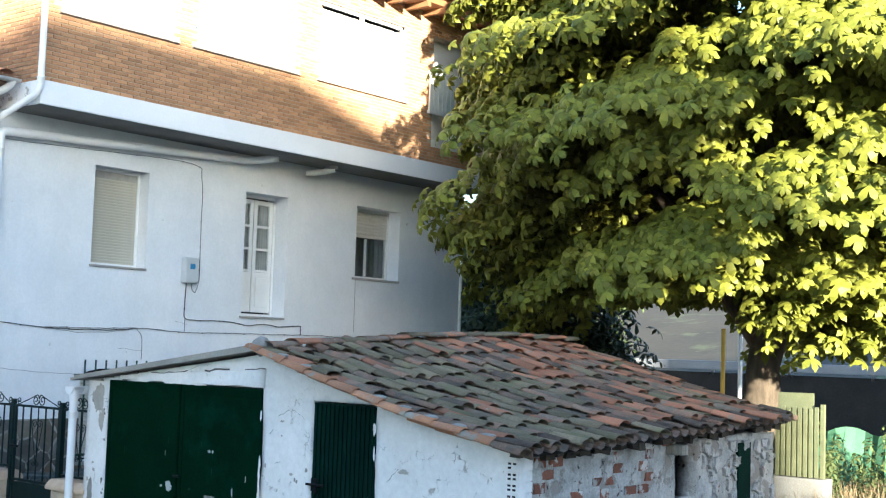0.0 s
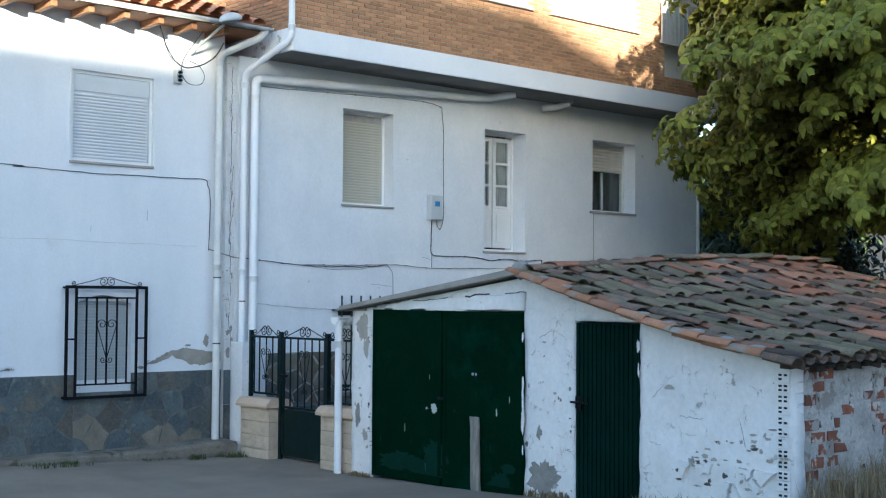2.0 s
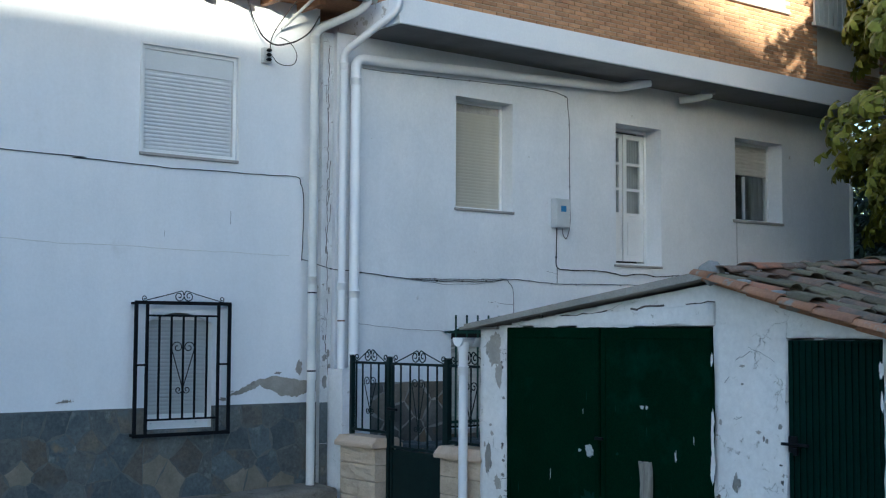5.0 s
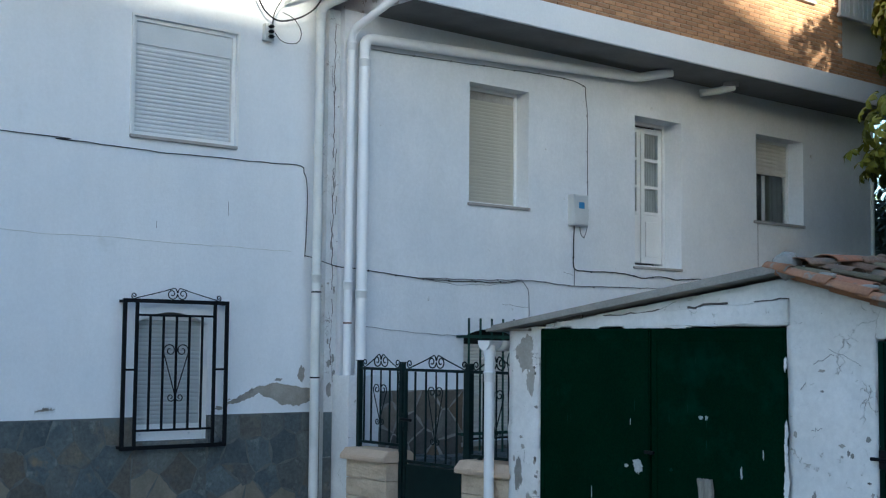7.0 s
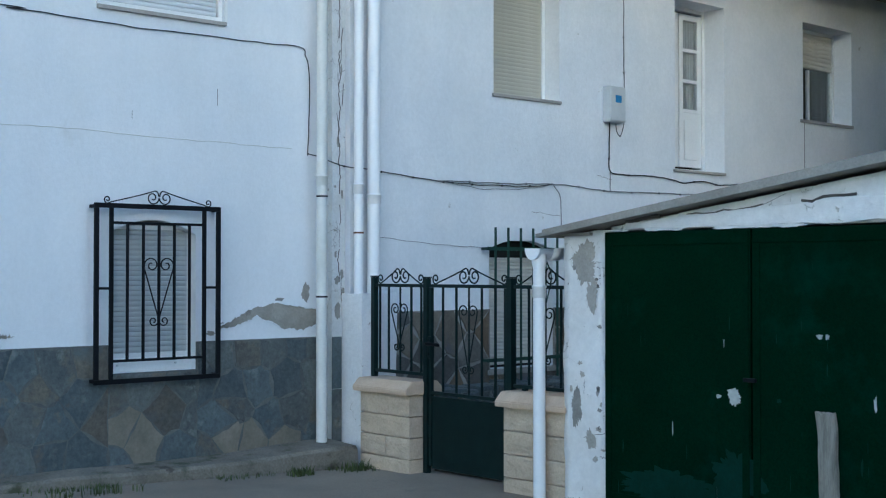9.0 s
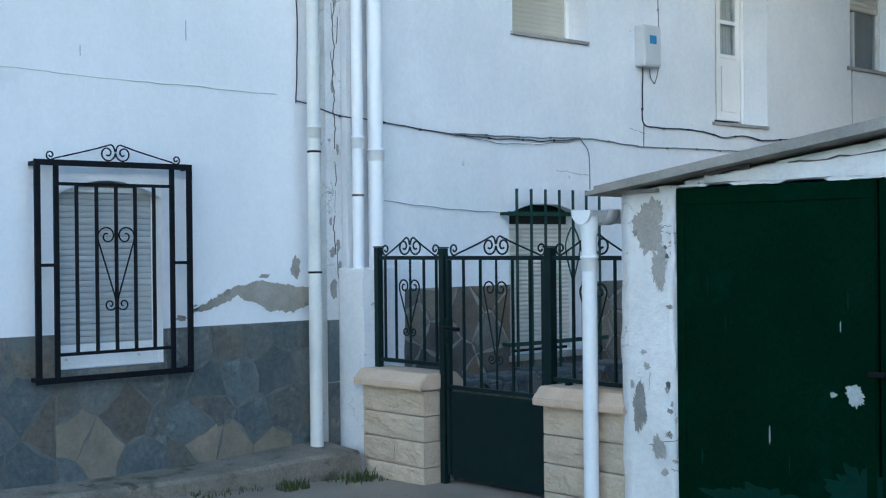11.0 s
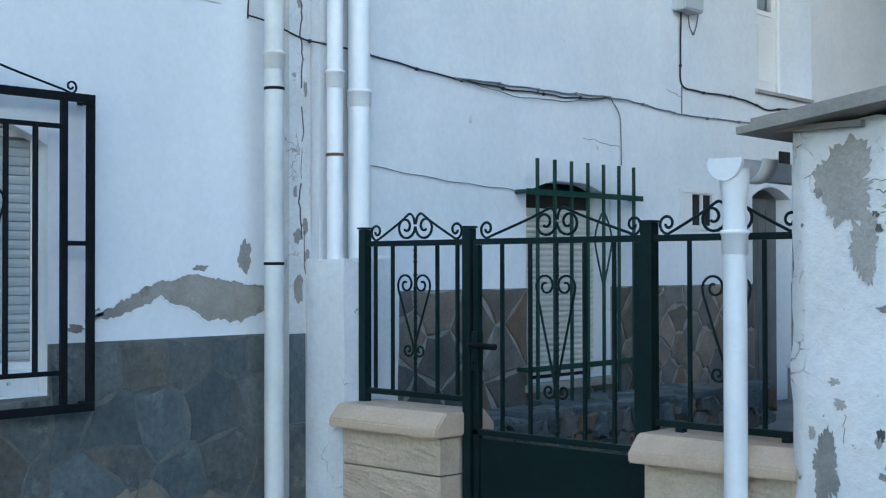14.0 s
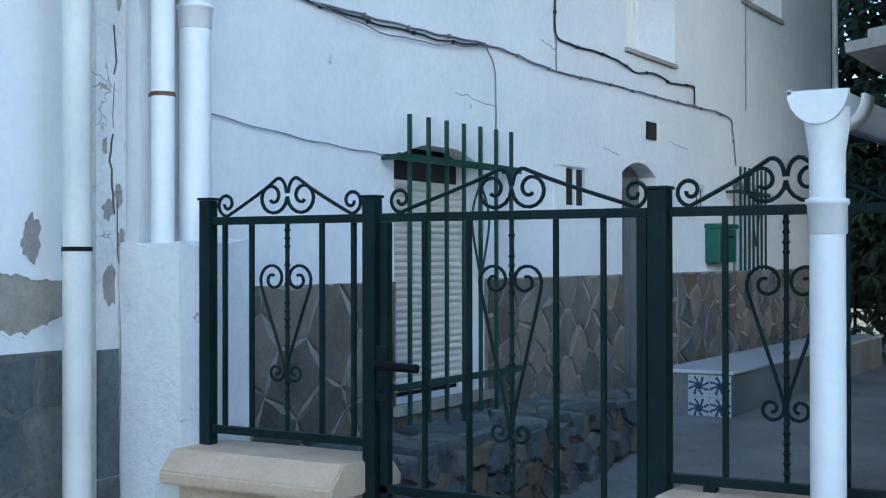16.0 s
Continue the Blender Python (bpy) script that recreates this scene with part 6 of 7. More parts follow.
# fibre-cement slope towards the yard, with flashing
bm = bmesh.new()
n = 70
lo, hi = [], []
for i in range(n + 1):
    y = 6.78 + 6.2 * i / n
    w = 0.0
    lo.append(bm.verts.new((-12.22, y, 2.135 + w)))
    hi.append(bm.verts.new((-8.62, y, 2.625 + w + 0.16 * i / n)))
for i in range(n):
    bm.faces.new((lo[i], lo[i + 1], hi[i + 1], hi[i]))
ob = part("sheet_roof", bm, M_SHEET, shed, "grey fibre-cement roof slope")
s = ob.modifiers.new("thickness", "SOLIDIFY"); s.thickness, s.offset = 0.03, 1
bm = bmesh.new()
a = [(-12.16, 2.118), (-12.16, 2.170), (-8.62, 2.672), (-8.62, 2.620)]
f0 = [bm.verts.new((x, 6.80, z)) for x, z in a]
f1 = [bm.verts.new((x, 6.87, z)) for x, z in a]
bm.faces.new(f0); bm.faces.new(f1[::-1])
for i in range(4):
    bm.faces.new((f0[i], f1[i], f1[(i + 1) % 4], f0[(i + 1) % 4]))
bmesh.ops.recalc_face_normals(bm, faces=bm.faces)
part("verge_trim", bm, M_SHEET, shed, "grey verge flashing")
part("verge_board", box(-12.1, -11.72, 6.90, 6.94, 2.115, 2.14), M_SHEET, shed)


# clay tiles of the street slope
def half_tile(length, r0, r1, th=0.014, seg=7):
    """A tapered half-round tile along +x (downhill end at x = 0, wider there)."""
    bm = bmesh.new()
    out = []
    for x, r in ((0.0, r0), (length, r1)):
        out.append(([bm.verts.new((x, r * math.cos(math.pi * k / seg), r * 0.47 * math.sin(math.pi * k / seg))) for k in range(seg + 1)],
                    [bm.verts.new((x, (r - th) * math.cos(math.pi * k / seg), (r - th) * 0.47 * math.sin(math.pi * k / seg))) for k in range(seg + 1)]))
    (ao, ai), (bo, bi) = out
    for k in range(seg):
        bm.faces.new((ao[k], ao[k + 1], bo[k + 1], bo[k]))
        bm.faces.new((ai[k + 1], ai[k], bi[k], bi[k + 1]))
        bm.faces.new((ao[k + 1], ao[k], ai[k], ai[k + 1]))
    bm.faces.new((ao[0], bo[0], bi[0], ai[0])); bm.faces.new((bo[-1], ao[-1], ai[-1], bi[-1]))
    bmesh.ops.recalc_face_normals(bm, faces=bm.faces)
    return bm


TILE_MESHES = [to_mesh("tile", half_tile(0.46, 0.118, 0.095), m, True) for m in (M_TILE, M_TILE_RED, M_TILE_MOSS)]
M_TILE_ORANGE = mat("orange_clay_tile", (0.48, 0.24, 0.125), (0.38, 0.20, 0.12), 5.0, 45, 0.9, 0.6, vary=0.2, grain=0.25,
                    spots=[((0.30, 0.27, 0.22), 4.0, 0.56, 0.06)])
# Eave row darkened: the shade at the tile ends is put into the clay.
M_TILE_EAVE = mat("shade_dark_eave_tile", (0.085, 0.065, 0.050), (0.16, 0.115, 0.085), 5.0, 45, 0.95, 0.8, vary=0.3, grain=0.4,
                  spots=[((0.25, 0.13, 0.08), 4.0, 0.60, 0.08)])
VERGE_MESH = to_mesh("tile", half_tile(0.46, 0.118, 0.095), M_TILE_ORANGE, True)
EAVE_MESH = to_mesh("tile", half_tile(0.40, 0.112, 0.095), M_TILE_EAVE, True)
EAVE_X, COLS, ROWS_T = -4.92, 28, 11


def slope_point(u, y):
    """u: 0 at the eave, 1 at the ridge; with the sag of an old roof."""
    t = (y - 6.75) / 6.2
    ze, zr = 1.67 + 0.21 * t, 2.54 + 0.23 * t + 0.09 * math.sin(math.pi * t)
    sag = -0.05 * math.sin(math.pi * u) + 0.03 * noise.noise(Vector((u * 3, y * 0.8, 0)))
    return Vector((EAVE_X + (RX - EAVE_X) * u + 0.12 * noise.noise(Vector((y * 0.9, 3, 0))) * (1 - u), y, ze + (zr - ze) * u + sag))


rng = random.Random(33)
roof = thing("tile_roof", (-6.7, 9.9, 2.0), "old clay barrel tile roof with moss and lichen", "roof", kind="structure")
chan = bmesh.new()
for c in range(COLS):
    y = 6.80 + c * 0.222
    for k in range(ROWS_T):
        u0, u1 = k / ROWS_T, (k + 1.35) / ROWS_T
        p, q = slope_point(u0, y), slope_point(u1, y)
        ang = math.atan2(q.z - p.z, abs(q.x - p.x))
        me = rng.choices(TILE_MESHES, (0.40, 0.55 if c > 12 else 0.30 if c == 0 else 0.07, 0.2 if c > 12 else 0.6))[0]
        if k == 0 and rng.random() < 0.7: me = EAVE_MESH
        t = new("tile", me)
        slip = 0.14 if k == 0 else 0.07
        t.location = p + Vector((rng.uniform(-slip, slip * 0.7), rng.uniform(-0.03, 0.03), 0.055 + rng.uniform(-0.015, 0.03)))
        t.rotation_euler = (rng.uniform(-0.07, 0.07), 0, math.pi)
        m = Matrix.Rotation(math.pi + rng.uniform(-0.14, 0.14), 4, "Z") @ Matrix.Rotation(-(ang - 0.05 + rng.uniform(-0.05, 0.05)), 4, "Y") @ Matrix.Rotation(rng.uniform(-0.16, 0.16), 4, "X")
        t.rotation_euler = m.to_euler()
        sc = rng.uniform(0.94, 1.06)
        t.scale = (sc, sc, sc)
        hang(t, roof)
        # channel tile between two covers
        yc = y + 0.111
        p2, q2 = slope_point(u0, yc), slope_point(u1, yc)
        for kk in range(4):
            a0, a1 = math.pi + math.pi * kk / 4, math.pi + math.pi * (kk + 1) / 4
            quad = []
            for pt, rr, lf in ((p2, 0.088, 0.062), (q2, 0.105, 0.05)):
                for a in ((a0, a1) if pt is p2 else (a1, a0)):
                    quad.append(chan.verts.new((pt.x, pt.y + rr * math.cos(a), pt.z + lf + rr * 0.75 * math.sin(a))))
            chan.faces.new(quad)
ob = part("channel_tiles", chan, M_TILE, roof, "mossy channel tiles between the covers", kind="stuff")
# Near-black lumps stand in for the shadow beneath the eave.
M_EAVE = mat("shade_dark_eave", (0.035, 0.028, 0.022), (0.09, 0.075, 0.06), 6, 40, 0.95, 0.6, vary=0.3, island=True)
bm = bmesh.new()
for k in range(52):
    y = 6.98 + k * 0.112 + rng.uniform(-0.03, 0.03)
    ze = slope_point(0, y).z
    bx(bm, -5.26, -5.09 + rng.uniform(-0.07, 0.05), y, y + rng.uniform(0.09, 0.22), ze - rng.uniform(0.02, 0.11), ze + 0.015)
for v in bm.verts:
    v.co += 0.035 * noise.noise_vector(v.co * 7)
part("eave_rubble", bm, M_EAVE, roof, "rotten boards and rubble under the eave tiles, eave shadow in their colour", kind="stuff")
# ridge tiles and verge mortar
for k in range(16):
    y = 6.72 + k * 0.39
    p = slope_point(1.0, y)
    t = new("ridge_tile", TILE_MESHES[rng.choice((0, 1, 0, 2))])
    t.location = p + Vector((0, 0, 0.075 + rng.uniform(0, 0.02)))
    t.rotation_euler = (rng.uniform(-0.06, 0.06), -0.06, math.pi / 2 + rng.uniform(-0.05, 0.05))
    t.scale = (1, 1.15, 1.1)
    hang(t, roof)
for k in range(11):
    u0 = k / 10
    p = slope_point(u0, 6.72)
    q = slope_point(u0 + 0.1, 6.72)
    ang = math.atan2(q.z - p.z, abs(q.x - p.x))
    t = new("verge_tile", VERGE_MESH if rng.random() < 0.75 else TILE_MESHES[0])
    t.scale = (1 if k < 10 else 0.5, 1.1, 1.7)
    t.location = p + Vector((rng.uniform(-0.02, 0.02), -0.03, -0.015))
    t.rotation_euler = (Matrix.Rotation(math.pi, 4, "Z") @ Matrix.Rotation(-(ang - 0.03), 4, "Y") @ Matrix.Rotation(0.25 + rng.uniform(-0.1, 0.1), 4, "X")).to_euler()
    hang(t, roof)
    if rng.random() < 0.75:
        bm = bmesh.new()
        bmesh.ops.create_icosphere(bm, subdivisions=2, radius=0.05)
        for v in bm.verts:
            v.co = v.co * (1 + 0.35 * noise.noise(v.co * 18 + Vector((k, 0, 0))))
            v.co = Vector((v.co.x * 2.3, v.co.y * 0.8, v.co.z * 0.5)) + p + Vector((-0.1, -0.02, 0.09))
        part("mortar_lump", bm, M_MORTAR, roof, "grey mortar lump", smooth=True)
bm = bmesh.new()
bmesh.ops.create_icosphere(bm, subdivisions=3, radius=0.12)
for v in bm.verts:
    v.co = v.co * (0.9 + 0.3 * noise.noise(v.co * 12)) + Vector((-8.6, 6.76, 2.625))
part("mortar_lump", bm, M_MORTAR, roof, "grey mortar lump closing the ridge", smooth=True)
# dark boards and lath under the tiles
bm = bmesh.new()
v4 = [bm.verts.new(slope_point(u, y) + Vector((0, 0, -0.02))) for u, y in ((0.03, 6.85), (0.03, 12.9), (1.0, 12.9), (1.0, 6.85))]
bm.faces.new(v4)
ex = bmesh.ops.extrude_face_region(bm, geom=bm.faces[:])
for v in [g for g in ex["geom"] if isinstance(g, bmesh.types.BMVert)]:
    v.co.z -= 0.04
part("deck", bm, M_DARK, roof, "near-black boards under the tiles")

# ---- chestnut tree ----
def leaf_mass(name, palms, material, leaflets=7, length=0.2, width=0.38):
    """palms: (centre, axis, size). Each palm is a fan of kite-shaped leaflets that droop from its axis."""
    vs, fs = [], []
    rng = random.Random(5)
    for c, ax, size in palms:
        ax = ax.normalized()
        ref = Vector((0, 0, 1)) if abs(ax.z) < 0.9 else Vector((1, 0, 0))
        u = ax.cross(ref).normalized()
        v = ax.cross(u)
        spin = rng.uniform(0, 6.28)
        for k in range(leaflets):
            a = spin + (k / leaflets) * 2 * math.pi * 0.92
            d = u * math.cos(a) + v * math.sin(a)
            ln = length * size * rng.uniform(0.8, 1.15)
            side = ax.cross(d) * (ln * width * 0.5)
            sag = rng.uniform(0.3, 0.8)
            near = c + d * (ln * 0.34) - ax * (ln * 0.04)
            far = c + d * (ln * 0.72) - ax * (ln * sag * 0.45)
            tip = c + d * (ln * 0.94) - ax * (ln * sag)
            i = len(vs)
            vs.extend([c, near + side * 0.7, far + side, tip, far - side, near - side * 0.7])
            fs.extend([(i, i + 1, i + 5), (i + 1, i + 2, i + 4, i + 5), (i + 2, i + 3, i + 4)])
    me = bpy.data.meshes.new(name)
    me.from_pydata([tuple(p) for p in vs], [], fs)
    me.materials.append(material)
    return me


def crown_palms(centre, radii, clumps, per, seed, size=1.0, keep=None, low=None):
    rng, palms, cents = random.Random(seed), [], []
    for i in range(clumps):
        z = rng.uniform(-1, 1)
        a = rng.uniform(0, 2 * math.pi)
        s = math.sqrt(1 - z * z)
        d = Vector((s * math.cos(a), s * math.sin(a), z))
        f = (rng.uniform(0.45, 1.0) ** 0.55) * (1 + 0.22 * noise.noise(d * 2.3 + Vector((seed, 0, 0))))
        c = Vector(centre) + Vector((d.x * radii[0], d.y * radii[1], d.z * radii[2])) * f
        if keep and not keep(c): continue
        cents.append(c)
        r = rng.uniform(0.55, 1.0) * size
        out = (d * 0.55 + Vector((0, 0, 0.7))).normalized()
        for k in range(per):
            o = Vector((rng.gauss(0, 1), rng.gauss(0, 1), rng.gauss(0, 0.55))) * (r * 0.40)
            o.z -= 0.18 * (o.x * o.x + o.y * o.y)
            p = c + o
            if keep and not keep(p): continue
            ax = (out + Vector((rng.uniform(-.45, .45), rng.uniform(-.45, .45), rng.uniform(0, .5)))).normalized()
            palms.append((p, ax, rng.uniform(0.75, 1.2) * size))
    return palms, cents


def crown_lobes(centre, radii, lobes, per, seed, lobe=1.35, keep=None):
    """Foliage in shelves: leaves over the upper shell of many flattened lobes, with dark gaps between them."""
    rng, palms, cents = random.Random(seed), [], []
    for i in range(lobes):
        z = 1 - 2 * (i + 0.5) / lobes
        a = i * 2.399963 + rng.uniform(-0.3, 0.3)
        s = math.sqrt(1 - z * z)
        d = Vector((s * math.cos(a), s * math.sin(a), z))
        f = rng.uniform(0.62, 1.0) * (1 + 0.12 * noise.noise(d * 2.0 + Vector((seed, 0, 0))))
        c = Vector(centre) + Vector((d.x * radii[0], d.y * radii[1], d.z * radii[2])) * f
        if keep and not keep(c): continue
        cents.append(c)
        r = lobe * rng.uniform(0.7, 1.3)
        out = Vector((d.x, d.y, 0)).normalized()
        lean = rng.uniform(0.25, 0.75)
        for k in range(per):
            a, q = rng.uniform(0, 2 * math.pi), math.sqrt(rng.random())
            e = Vector((math.cos(a) * q, math.sin(a) * q, 0))
            reach = 1 + 0.45 * noise.noise(Vector((math.cos(a) * 1.6, math.sin(a) * 1.6, i * 1.7)))
            p = c + e * (r * reach) + out * (0.25 * r * e.dot(out))
            p.z += -lean * r * e.dot(out) - 0.28 * r * q * q + rng.gauss(0, 0.10) + 0.16 * noise.noise(p * 2.4)
            if keep and not keep(p): continue
            ax = (out * (0.25 + 0.55 * lean + 0.3 * q) + e * 0.3 + Vector((rng.uniform(-.35, .35), rng.uniform(-.35, .35), 0.62))).normalized()
            palms.append((p, ax, rng.uniform(0.7, 1.2)))
    return palms, cents


def clear_of_house(p):
    """Keeps the crown off the house, high over the shed and the yard."""
    if p.x < -14.05 and p.y < 19.2 and p.z > 5.6: return False
    if p.x < -14.75 and p.y < 19.0: return False
    if p.z < 4.7 and p.x < -0.8 - 0.67 * (p.y + 2.3): return False
    if p.z > 5.4 and 0.845 * p.x + 0.537 * p.y < -2.45 + 1.0 * noise.noise(p * 0.75): return False
    low = 2.4 if p.x < -9 else 3.0 + 0.3 * max(0, (p.x + 7.0)) / 3
    if p.y < 15.5: low = 3.4
    side = (p.x + 7.55) * 0.77 + (p.y - 17.6) * 0.63
    if -2.7 < side < 0.5: low = max(low, 3.75 + 0.4 * noise.noise(p * 1.5))
    return p.z > low


def build_tree(at, centre, radii, seed):
    tree = thing("tree", at, "large leafy chestnut tree behind the shed", "tree")
    palms, cents = crown_lobes(centre, radii, 260, 185, seed, 1.3, clear_of_house)
    core, _ = crown_palms(centre, [0.66 * q for q in radii], 48, 24, seed + 5, keep=clear_of_house)
    palms += core
    more, _ = crown_palms((-10.9, 18.5, 4.8), (3.5, 3.4, 2.7), 62, 28, seed + 1, keep=clear_of_house)
    tips, _ = crown_palms((-12.0, 16.3, 5.35), (1.25, 0.9, 0.6), 22, 44, seed + 2, keep=lambda p: clear_of_house(p) and p.z > 4.75)
    flank, _ = crown_lobes((-11.6, 16.9, 7.2), (2.3, 1.7, 3.0), 30, 130, seed + 7, 0.85, clear_of_house)
    low, _ = crown_palms((-5.7, 16.0, 3.45), (1.4, 1.0, 0.55), 16, 34, seed + 9)
    ob = hang(new("crown", leaf_mass("crown", palms + more + tips + flank + low, M_LEAF, 6, 0.188, 0.54)), tree)
    tagged(ob, "dense crown of broad palmate leaves", kind="stuff")
    bm = bmesh.new()
    base, rng = Vector(at), random.Random(seed)
    trunk = [base + Vector((0, 0, -0.2)), base + Vector((0.02, 0, 0.7)), base + Vector((-0.05, 0, 1.7)), base + Vector((0.05, 0.05, 2.7))]
    tube(bm, smooth_path(trunk, 4), 0.37, 14, r_end=0.27)
    fork = trunk[-1]
    for v in bm.verts:
        v.co += (v.co - Vector((base.x, base.y, v.co.z))) * 0.25 * noise.noise(v.co * 2.2)
    part("trunk", bm, M_BARK, tree, smooth=True)
    for k in range(9):
        goal = cents[rng.randrange(len(cents))]
        far = [c for c in cents if (c - fork).length > 3]
        goal = far[(k * 67) % len(far)]
        midp = fork.lerp(goal, 0.45) + Vector((0, 0, 0.7))
        part("limb", rod(smooth_path([fork - Vector((0, 0, 0.5)), fork.lerp(midp, 0.5), midp, fork.lerp(goal, 0.9)], 5), 0.22, 8, r_end=0.03), M_BARK, tree, smooth=True)
    part("limb", rod(smooth_path([fork, Vector((-9.3, 17.3, 4.9)), Vector((-11.2, 16.6, 5.4)), Vector((-12.7, 15.8, 5.2))], 5), 0.13, 8, r_end=0.02), M_BARK, tree, smooth=True)
    return tree


build_tree((-7.55, 17.6, 0.55), (-7.3, 18.0, 7.6), (6.9, 5.2, 6.2), 3)


def small_tree(at, h, r, seed, label, material, clumps=110, name="tree", leaf=0.24):
    t = thing(name, at, label, "tree" if name == "tree" else "hedge")
    palms, cents = crown_palms((at[0], at[1], at[2] + h - r[2]), r, clumps, 26, seed, 1.5)
    tagged(hang(new("crown", leaf_mass("crown", palms, material, 5, leaf)), t), "leafy crown", kind="stuff")
    part("trunk", rod([(at[0], at[1], at[2] - 0.3), (at[0] + 0.1, at[1], at[2] + h * 0.6)], 0.22, 8, r_end=0.1), M_BARK, t)


small_tree((-26.5, 34, 0.3), 6.5, (4.2, 3.0, 3.0), 8, "sunlit leafy tree far behind the house", M_FARLEAF)
small_tree((-34, 46, 0.5), 8, (6, 4, 3.6), 9, "sunlit leafy tree far behind the house", M_FARLEAF)
small_tree((-15.0, 21.6, 0.3), 6.8, (2.0, 1.7, 3.2), 10, "tree behind the yard, shade in its leaf colour", M_SHADE_LEAF, 150, "tree", 0.15)
small_tree((-13.1, 19.3, 0.4), 2.9, (1.4, 1.4, 1.4), 13, "shrub behind the shed, shade in its leaf colour", M_SHADE_LEAF, 220, "hedge", 0.13)

# ---- far ground ----
bm = bmesh.new()
xs, ys = [-160 + 8 * i for i in range(41)], [46, 52, 60, 70, 85, 110, 150]
g = [[bm.verts.new((x, y, 1.2 + (y - 46) * 0.16 + 1.5 * noise.noise(Vector((x * 0.03, y * 0.03, 0))))) for y in ys] for x in xs]
for i in range(len(xs) - 1):
    for j in range(len(ys) - 1):
        bm.faces.new((g[i][j], g[i + 1][j], g[i + 1][j + 1], g[i][j + 1]))
solo("backdrop", bm, M_HILL, "dry brown hillside behind the village", "hill", kind="structure", smooth=True)
# Unseen hill to the east, added to keep low warm sky off the walls.
bm = bmesh.new()
xs, ys = [70, 80, 92, 105, 125, 160], [-160 + 10 * i for i in range(37)]
g = [[bm.verts.new((x, y, 1.5 + 13.0 * min(1.0, (x - 70) / 35) + 1.4 * noise.noise(Vector((x * 0.03, y * 0.03, 4))))) for y in ys] for x in xs]
for i in range(len(xs) - 1):
    for j in range(len(ys) - 1):
        bm.faces.new((g[i][j], g[i + 1][j], g[i + 1][j + 1], g[i][j + 1]))
solo("backdrop", bm, M_HILL, "unseen brown hillside added to block the low warm sky", "hill", kind="structure", smooth=True)
fw = thing("retaining_wall", (-10, 40, 0.5), "dark stone wall along the far road, shade in its colour", "wall", kind="structure")
bm = box(-60, 40, 40, 40.5, 0.0, 2.2)
part("wall", bm, M_FARWALL, fw)
grd = thing("guard_rail", (-10, 39.9, 2.2), "pale guard rail on the far road wall", "rail", kind="structure")
part("rail", box(-60, 40, 39.9, 40.0, 2.3, 2.62, 0.03), M_GUARD, grd)
for k in range(30):
    part("post", box(-50 + 3 * k, -49.88 + 3 * k, 40.0, 40.1, 2.1, 2.6), M_GUARD, grd)
for x, z0, z1, m, lb in ((-12.07, 0.6, 3.75, M_PVC, "white painted pole by the far road"), (-12.53, 0.6, 3.4, M_YELLOW, "yellow painted pole by the far road")):
    pl = thing("pole", (x, 26, z0), lb, "pole")
    part("shaft", rod([(x, 26, z0 - 0.3), (x, 26, z1)], 0.055, 10), m, pl)
    part("cap", rod([(x, 26, z1 + 0.001), (x, 26, z1 + 0.03)], 0.06, 10), m, pl)
# slatted green gate on a low wall past the shed
lw = thing("low_wall", (-4.6, 13.3, 0.5), "low concrete wall past the shed", "wall", kind="structure")
part("wall", box(-5.6, -4.66, 13.15, 13.45, 0.2, 1.12, 0.02), M_CONCRETE, lw)
gf = thing("slatted_fence", (-4.68, 13.2, 1.1), "pale green slatted metal fence panel", "fence")
for z in (1.2, 2.0):
    part("rail", box(-5.37, -4.73, 13.22, 13.25, z, z + 0.04), M_FENCEGREEN, gf)
for k in range(8):
    part("slat", box(-5.36 + k * 0.078, -5.305 + k * 0.078, 13.19, 13.215, 1.13, 2.04 + (0.02 if k % 2 else 0), 0.003), M_FENCEGREEN, gf)
part("post", box(-4.73, -4.68, 13.19, 13.25, 1.125, 2.1), M_FENCEGREEN, gf)
part("sheet", box(-5.37, -4.87, 13.30, 13.32, 1.125, 2.24), M_FENCEGREEN, gf, "green sheet behind the slats")
nt_ = thing("garden_netting", (-4.5, 16.3, 0.6), "green garden netting on posts", "netting")
bm = bmesh.new()
n = 30
lo = [bm.verts.new((-6.3 + 4.0 * i / n, 16.2 + 0.1 * math.sin(i), 0.62)) for i in range(n + 1)]
hi = [bm.verts.new((-6.3 + 4.0 * i / n, 16.4 + 0.1 * math.sin(i + 1), 1.62 - 0.06 * math.sin(i * 0.9))) for i in range(n + 1)]
for i in range(n):
    bm.faces.new((lo[i], lo[i + 1], hi[i + 1], hi[i]))
part("net", bm, M_NET, nt_)
for k in range(4):
    part("post", rod([(-6.25 + k * 1.25, 16.52, 0.4), (-6.25 + k * 1.25, 16.52, 1.72)], 0.025, 6), M_WOODGREY, nt_)


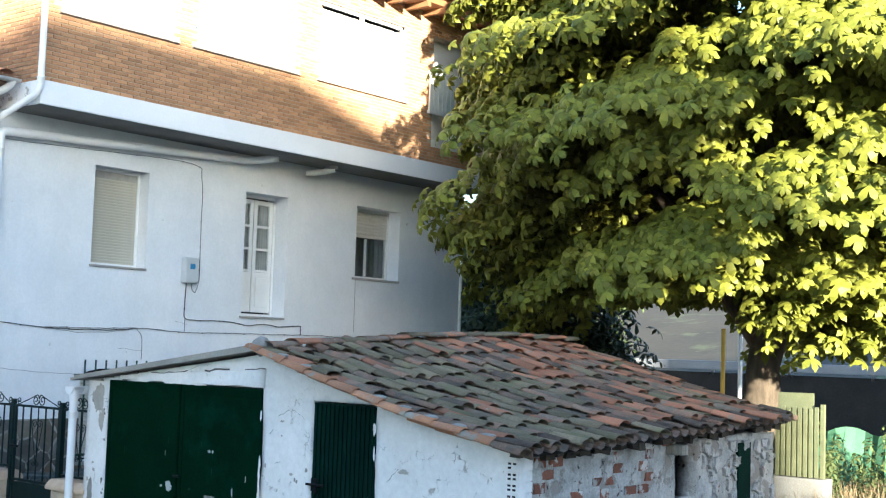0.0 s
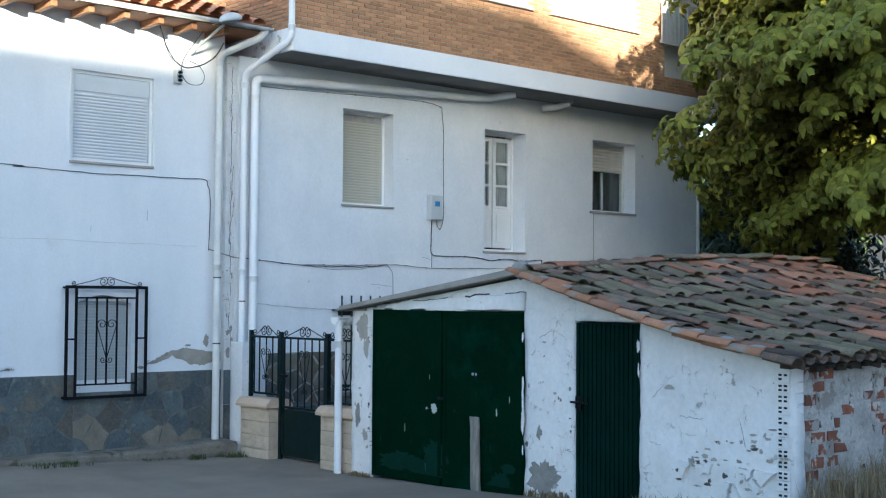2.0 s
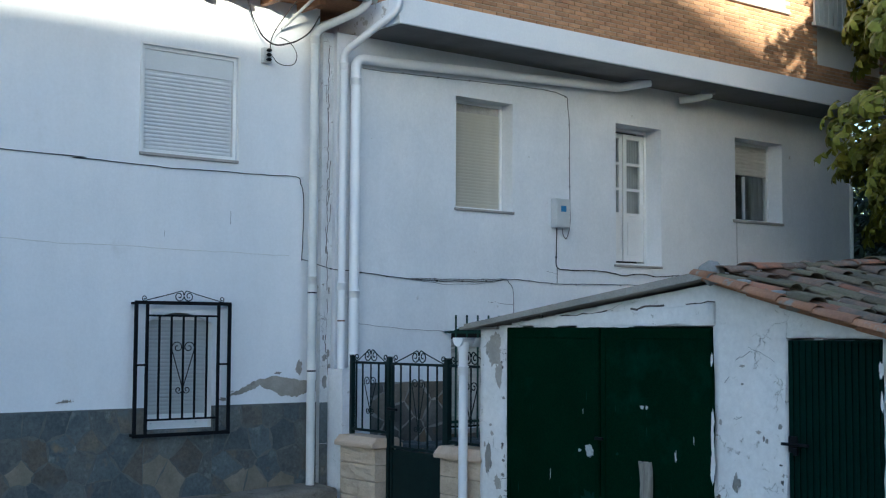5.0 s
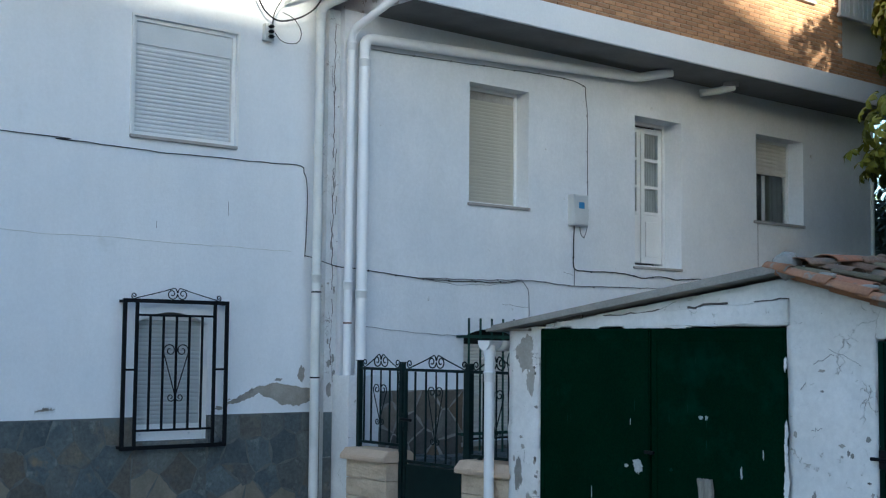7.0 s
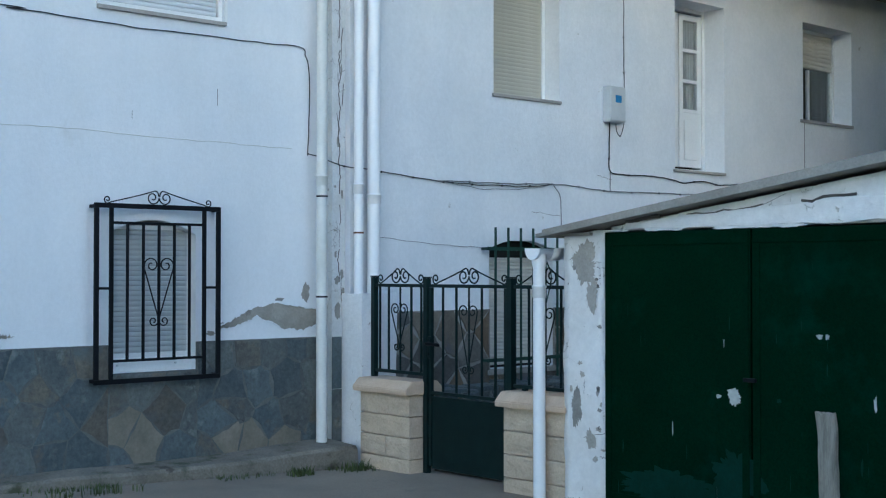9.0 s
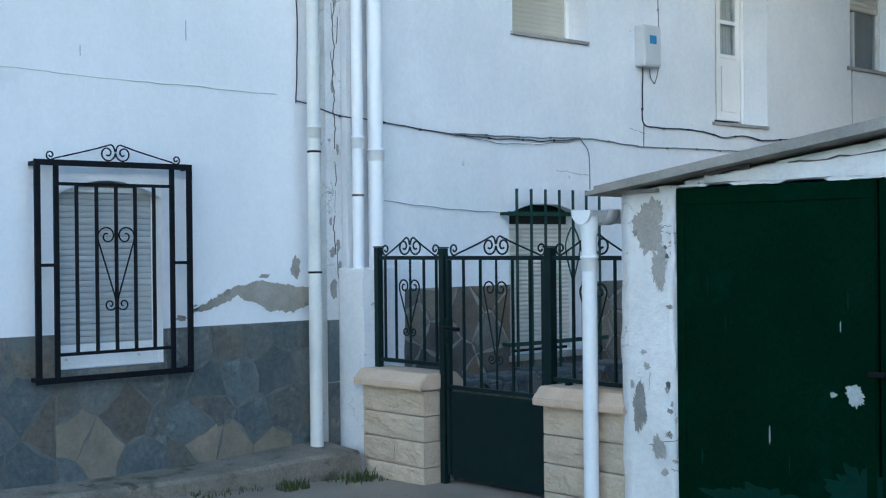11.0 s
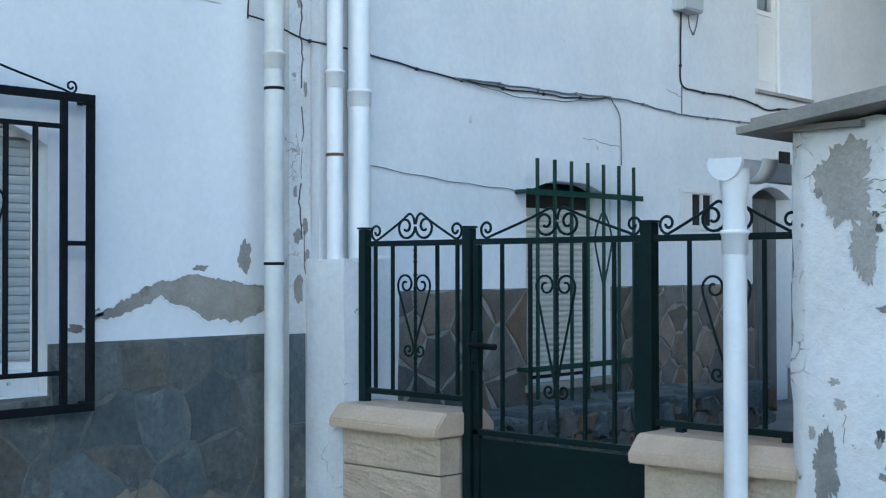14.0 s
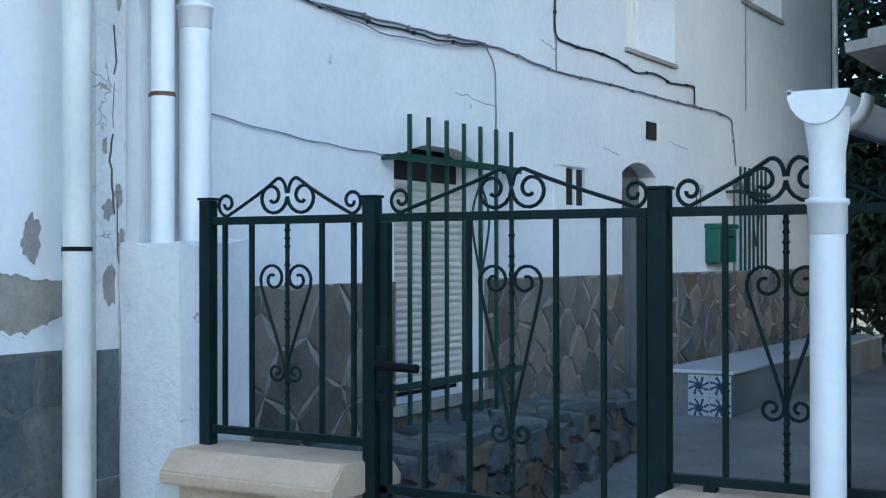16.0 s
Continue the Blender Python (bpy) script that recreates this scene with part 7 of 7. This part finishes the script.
# ---- grass and weeds ----
def blades(name, spots, count, height, material, label, seed, lean=0.5):
    rng, vs, fs = random.Random(seed), [], []
    for i in range(count):
        x0, x1, y0, y1, dens = spots[i % len(spots)]
        x, y = rng.uniform(x0, x1), rng.uniform(y0, y1)
        z = ground_z(x, y)
        h = height * rng.uniform(0.4, 1.15) * dens
        a = rng.uniform(0, 6.28)
        d = Vector((math.cos(a), math.sin(a), 0)) * h * lean * rng.uniform(0.2, 1)
        w = Vector((-math.sin(a), math.cos(a), 0)) * 0.005
        b, m, t = Vector((x, y, z - 0.03)), Vector((x, y, z + h * 0.6)) + d * 0.35, Vector((x, y, z + h)) + d
        k = len(vs)
        vs.extend([b - w, b + w, m + w, m - w, t])
        fs.extend([(k, k + 1, k + 2, k + 3), (k + 3, k + 2, k + 4)])
    me = bpy.data.meshes.new(name)
    me.from_pydata([tuple(p) for p in vs], [], fs)
    me.materials.append(material)
    tagged(new(name, me), label, "grass", kind="stuff")


blades("dry_grass", [(-5.12, -3.6, 7.0, 9.6, 1.0), (-5.1, -4.2, 8.5, 12.6, 0.9), (-4.9, -2.6, 6.6, 10.5, 0.9), (-5.3, -2.0, 12.8, 16, 0.8)], 7200, 0.5, M_DRY, "tall dry grass beside the shed", 2)
blades("weeds", [(-15.0, -14.7, 5.3, 5.9, 0.5), (-14.85, -14.5, 6.5, 6.95, 0.6), (-15.02, -14.85, 3.5, 4.4, 0.5), (-14.75, -14.6, 6.0, 6.25, 1.0), (-14.7, -14.55, 3.6, 4.5, 1.1), (-14.72, -14.58, 6.62, 6.9, 1.1)], 480, 0.09, M_WEED, "small green weeds at the kerb", 4, 1.0)
blades("weeds", [(-8.7, -8.0, 6.86, 6.95, 0.6), (-7.0, -5.2, 6.80, 6.94, 1.0), (-12.0, -11.6, 6.86, 6.94, 0.4)], 500, 0.16, M_DRY, "dry weeds at the shed foot", 6, 0.8)


def weed_plants():
    rng, palms = random.Random(8), []
    for k in range(26):
        x, y = rng.uniform(-5.6, -2.8), rng.uniform(14.0, 15.9)
        z, h = ground_z(x, y), rng.uniform(0.5, 1.25)
        for i in range(26):
            t = i / 26
            a = i * 2.4
            r = 0.16 * (1 - t * 0.7)
            palms.append((Vector((x + r * math.cos(a), y + r * math.sin(a), z + h * t)), Vector((math.cos(a) * 0.6, math.sin(a) * 0.6, 0.8)), 0.5))
    tagged(new("weed_plants", leaf_mass("weed_plants", palms, M_WEED, 4, 0.2)), "tall sunlit weeds past the shed", "weeds", kind="stuff")


weed_plants()

# ---- unseen houses behind the walker, outlined to shade the street ----
def street_house(profile, x0, depth, label):
    """A house whose street front has the given (y, z) outline; it runs back along the sun's bearing."""
    h = thing("house", (x0 + depth / 2, profile[0][0], 1), label, "house")
    away = Vector((SUN.x, SUN.y, 0)).normalized() * depth

    def prism(outline, dx):
        bm = bmesh.new()
        a = [bm.verts.new((x0 + dx, y, z)) for y, z in outline]
        b = [bm.verts.new((x0 + dx + away.x, y + away.y, z)) for y, z in outline]
        n = len(outline)
        bm.faces.new(a); bm.faces.new(b[::-1])
        for i in range(n):
            bm.faces.new((a[i], b[i], b[(i + 1) % n], a[(i + 1) % n]))
        bmesh.ops.recalc_face_normals(bm, faces=bm.faces)
        return bm
    part("wall", prism(profile, 0), M_PLASTER, h)
    top = [p for p in profile if p[1] > 5]
    part("roof", prism(top + [(y, z + 0.12) for y, z in top[::-1]], -0.3), M_ROOF_A, h, "tiled roof")
    y0, y1 = min(p[0] for p in profile), max(p[0] for p in profile)
    for yy in (y0 + 1.2, (y0 + y1) / 2, y1 - 2.2):
        w = part("window", box(x0 - 0.02, x0 + 0.02, yy, yy + 1.0, 4.4, 5.7), M_GREYCURTAIN, h)
        part("frame", frame_ring(x0 - 0.021, 0.02, yy - 0.05, yy + 1.05, 4.35, 5.75, 0.06), M_WHITEPAINT, w)


# Stepped end of this outline is shaped to shade the tree and shed end.
street_house([(-12.2, -1), (-12.2, 11.95), (-5.0, 11.95), (-1.75, 10.97), (-1.7, 11.1), (0.35, 10.95), (0.5, 10.0), (0.85, 9.9), (0.95, 6.1), (1.45, 6.0), (1.45, -1)], 12.0, 7.0, "tall white house across the street")
street_house([(-36.0, -1), (-36.0, 10.3), (-12.15, 10.55), (-12.15, -1)], 12.05, 7.0, "white house across the street")
# Unseen block, added to keep the sun off the far road wall.
street_house([(16.5, -1), (16.5, 9.5), (44.0, 9.0), (44.0, -1)], 12.0, 7.0, "unseen white block added to shade the far road wall")
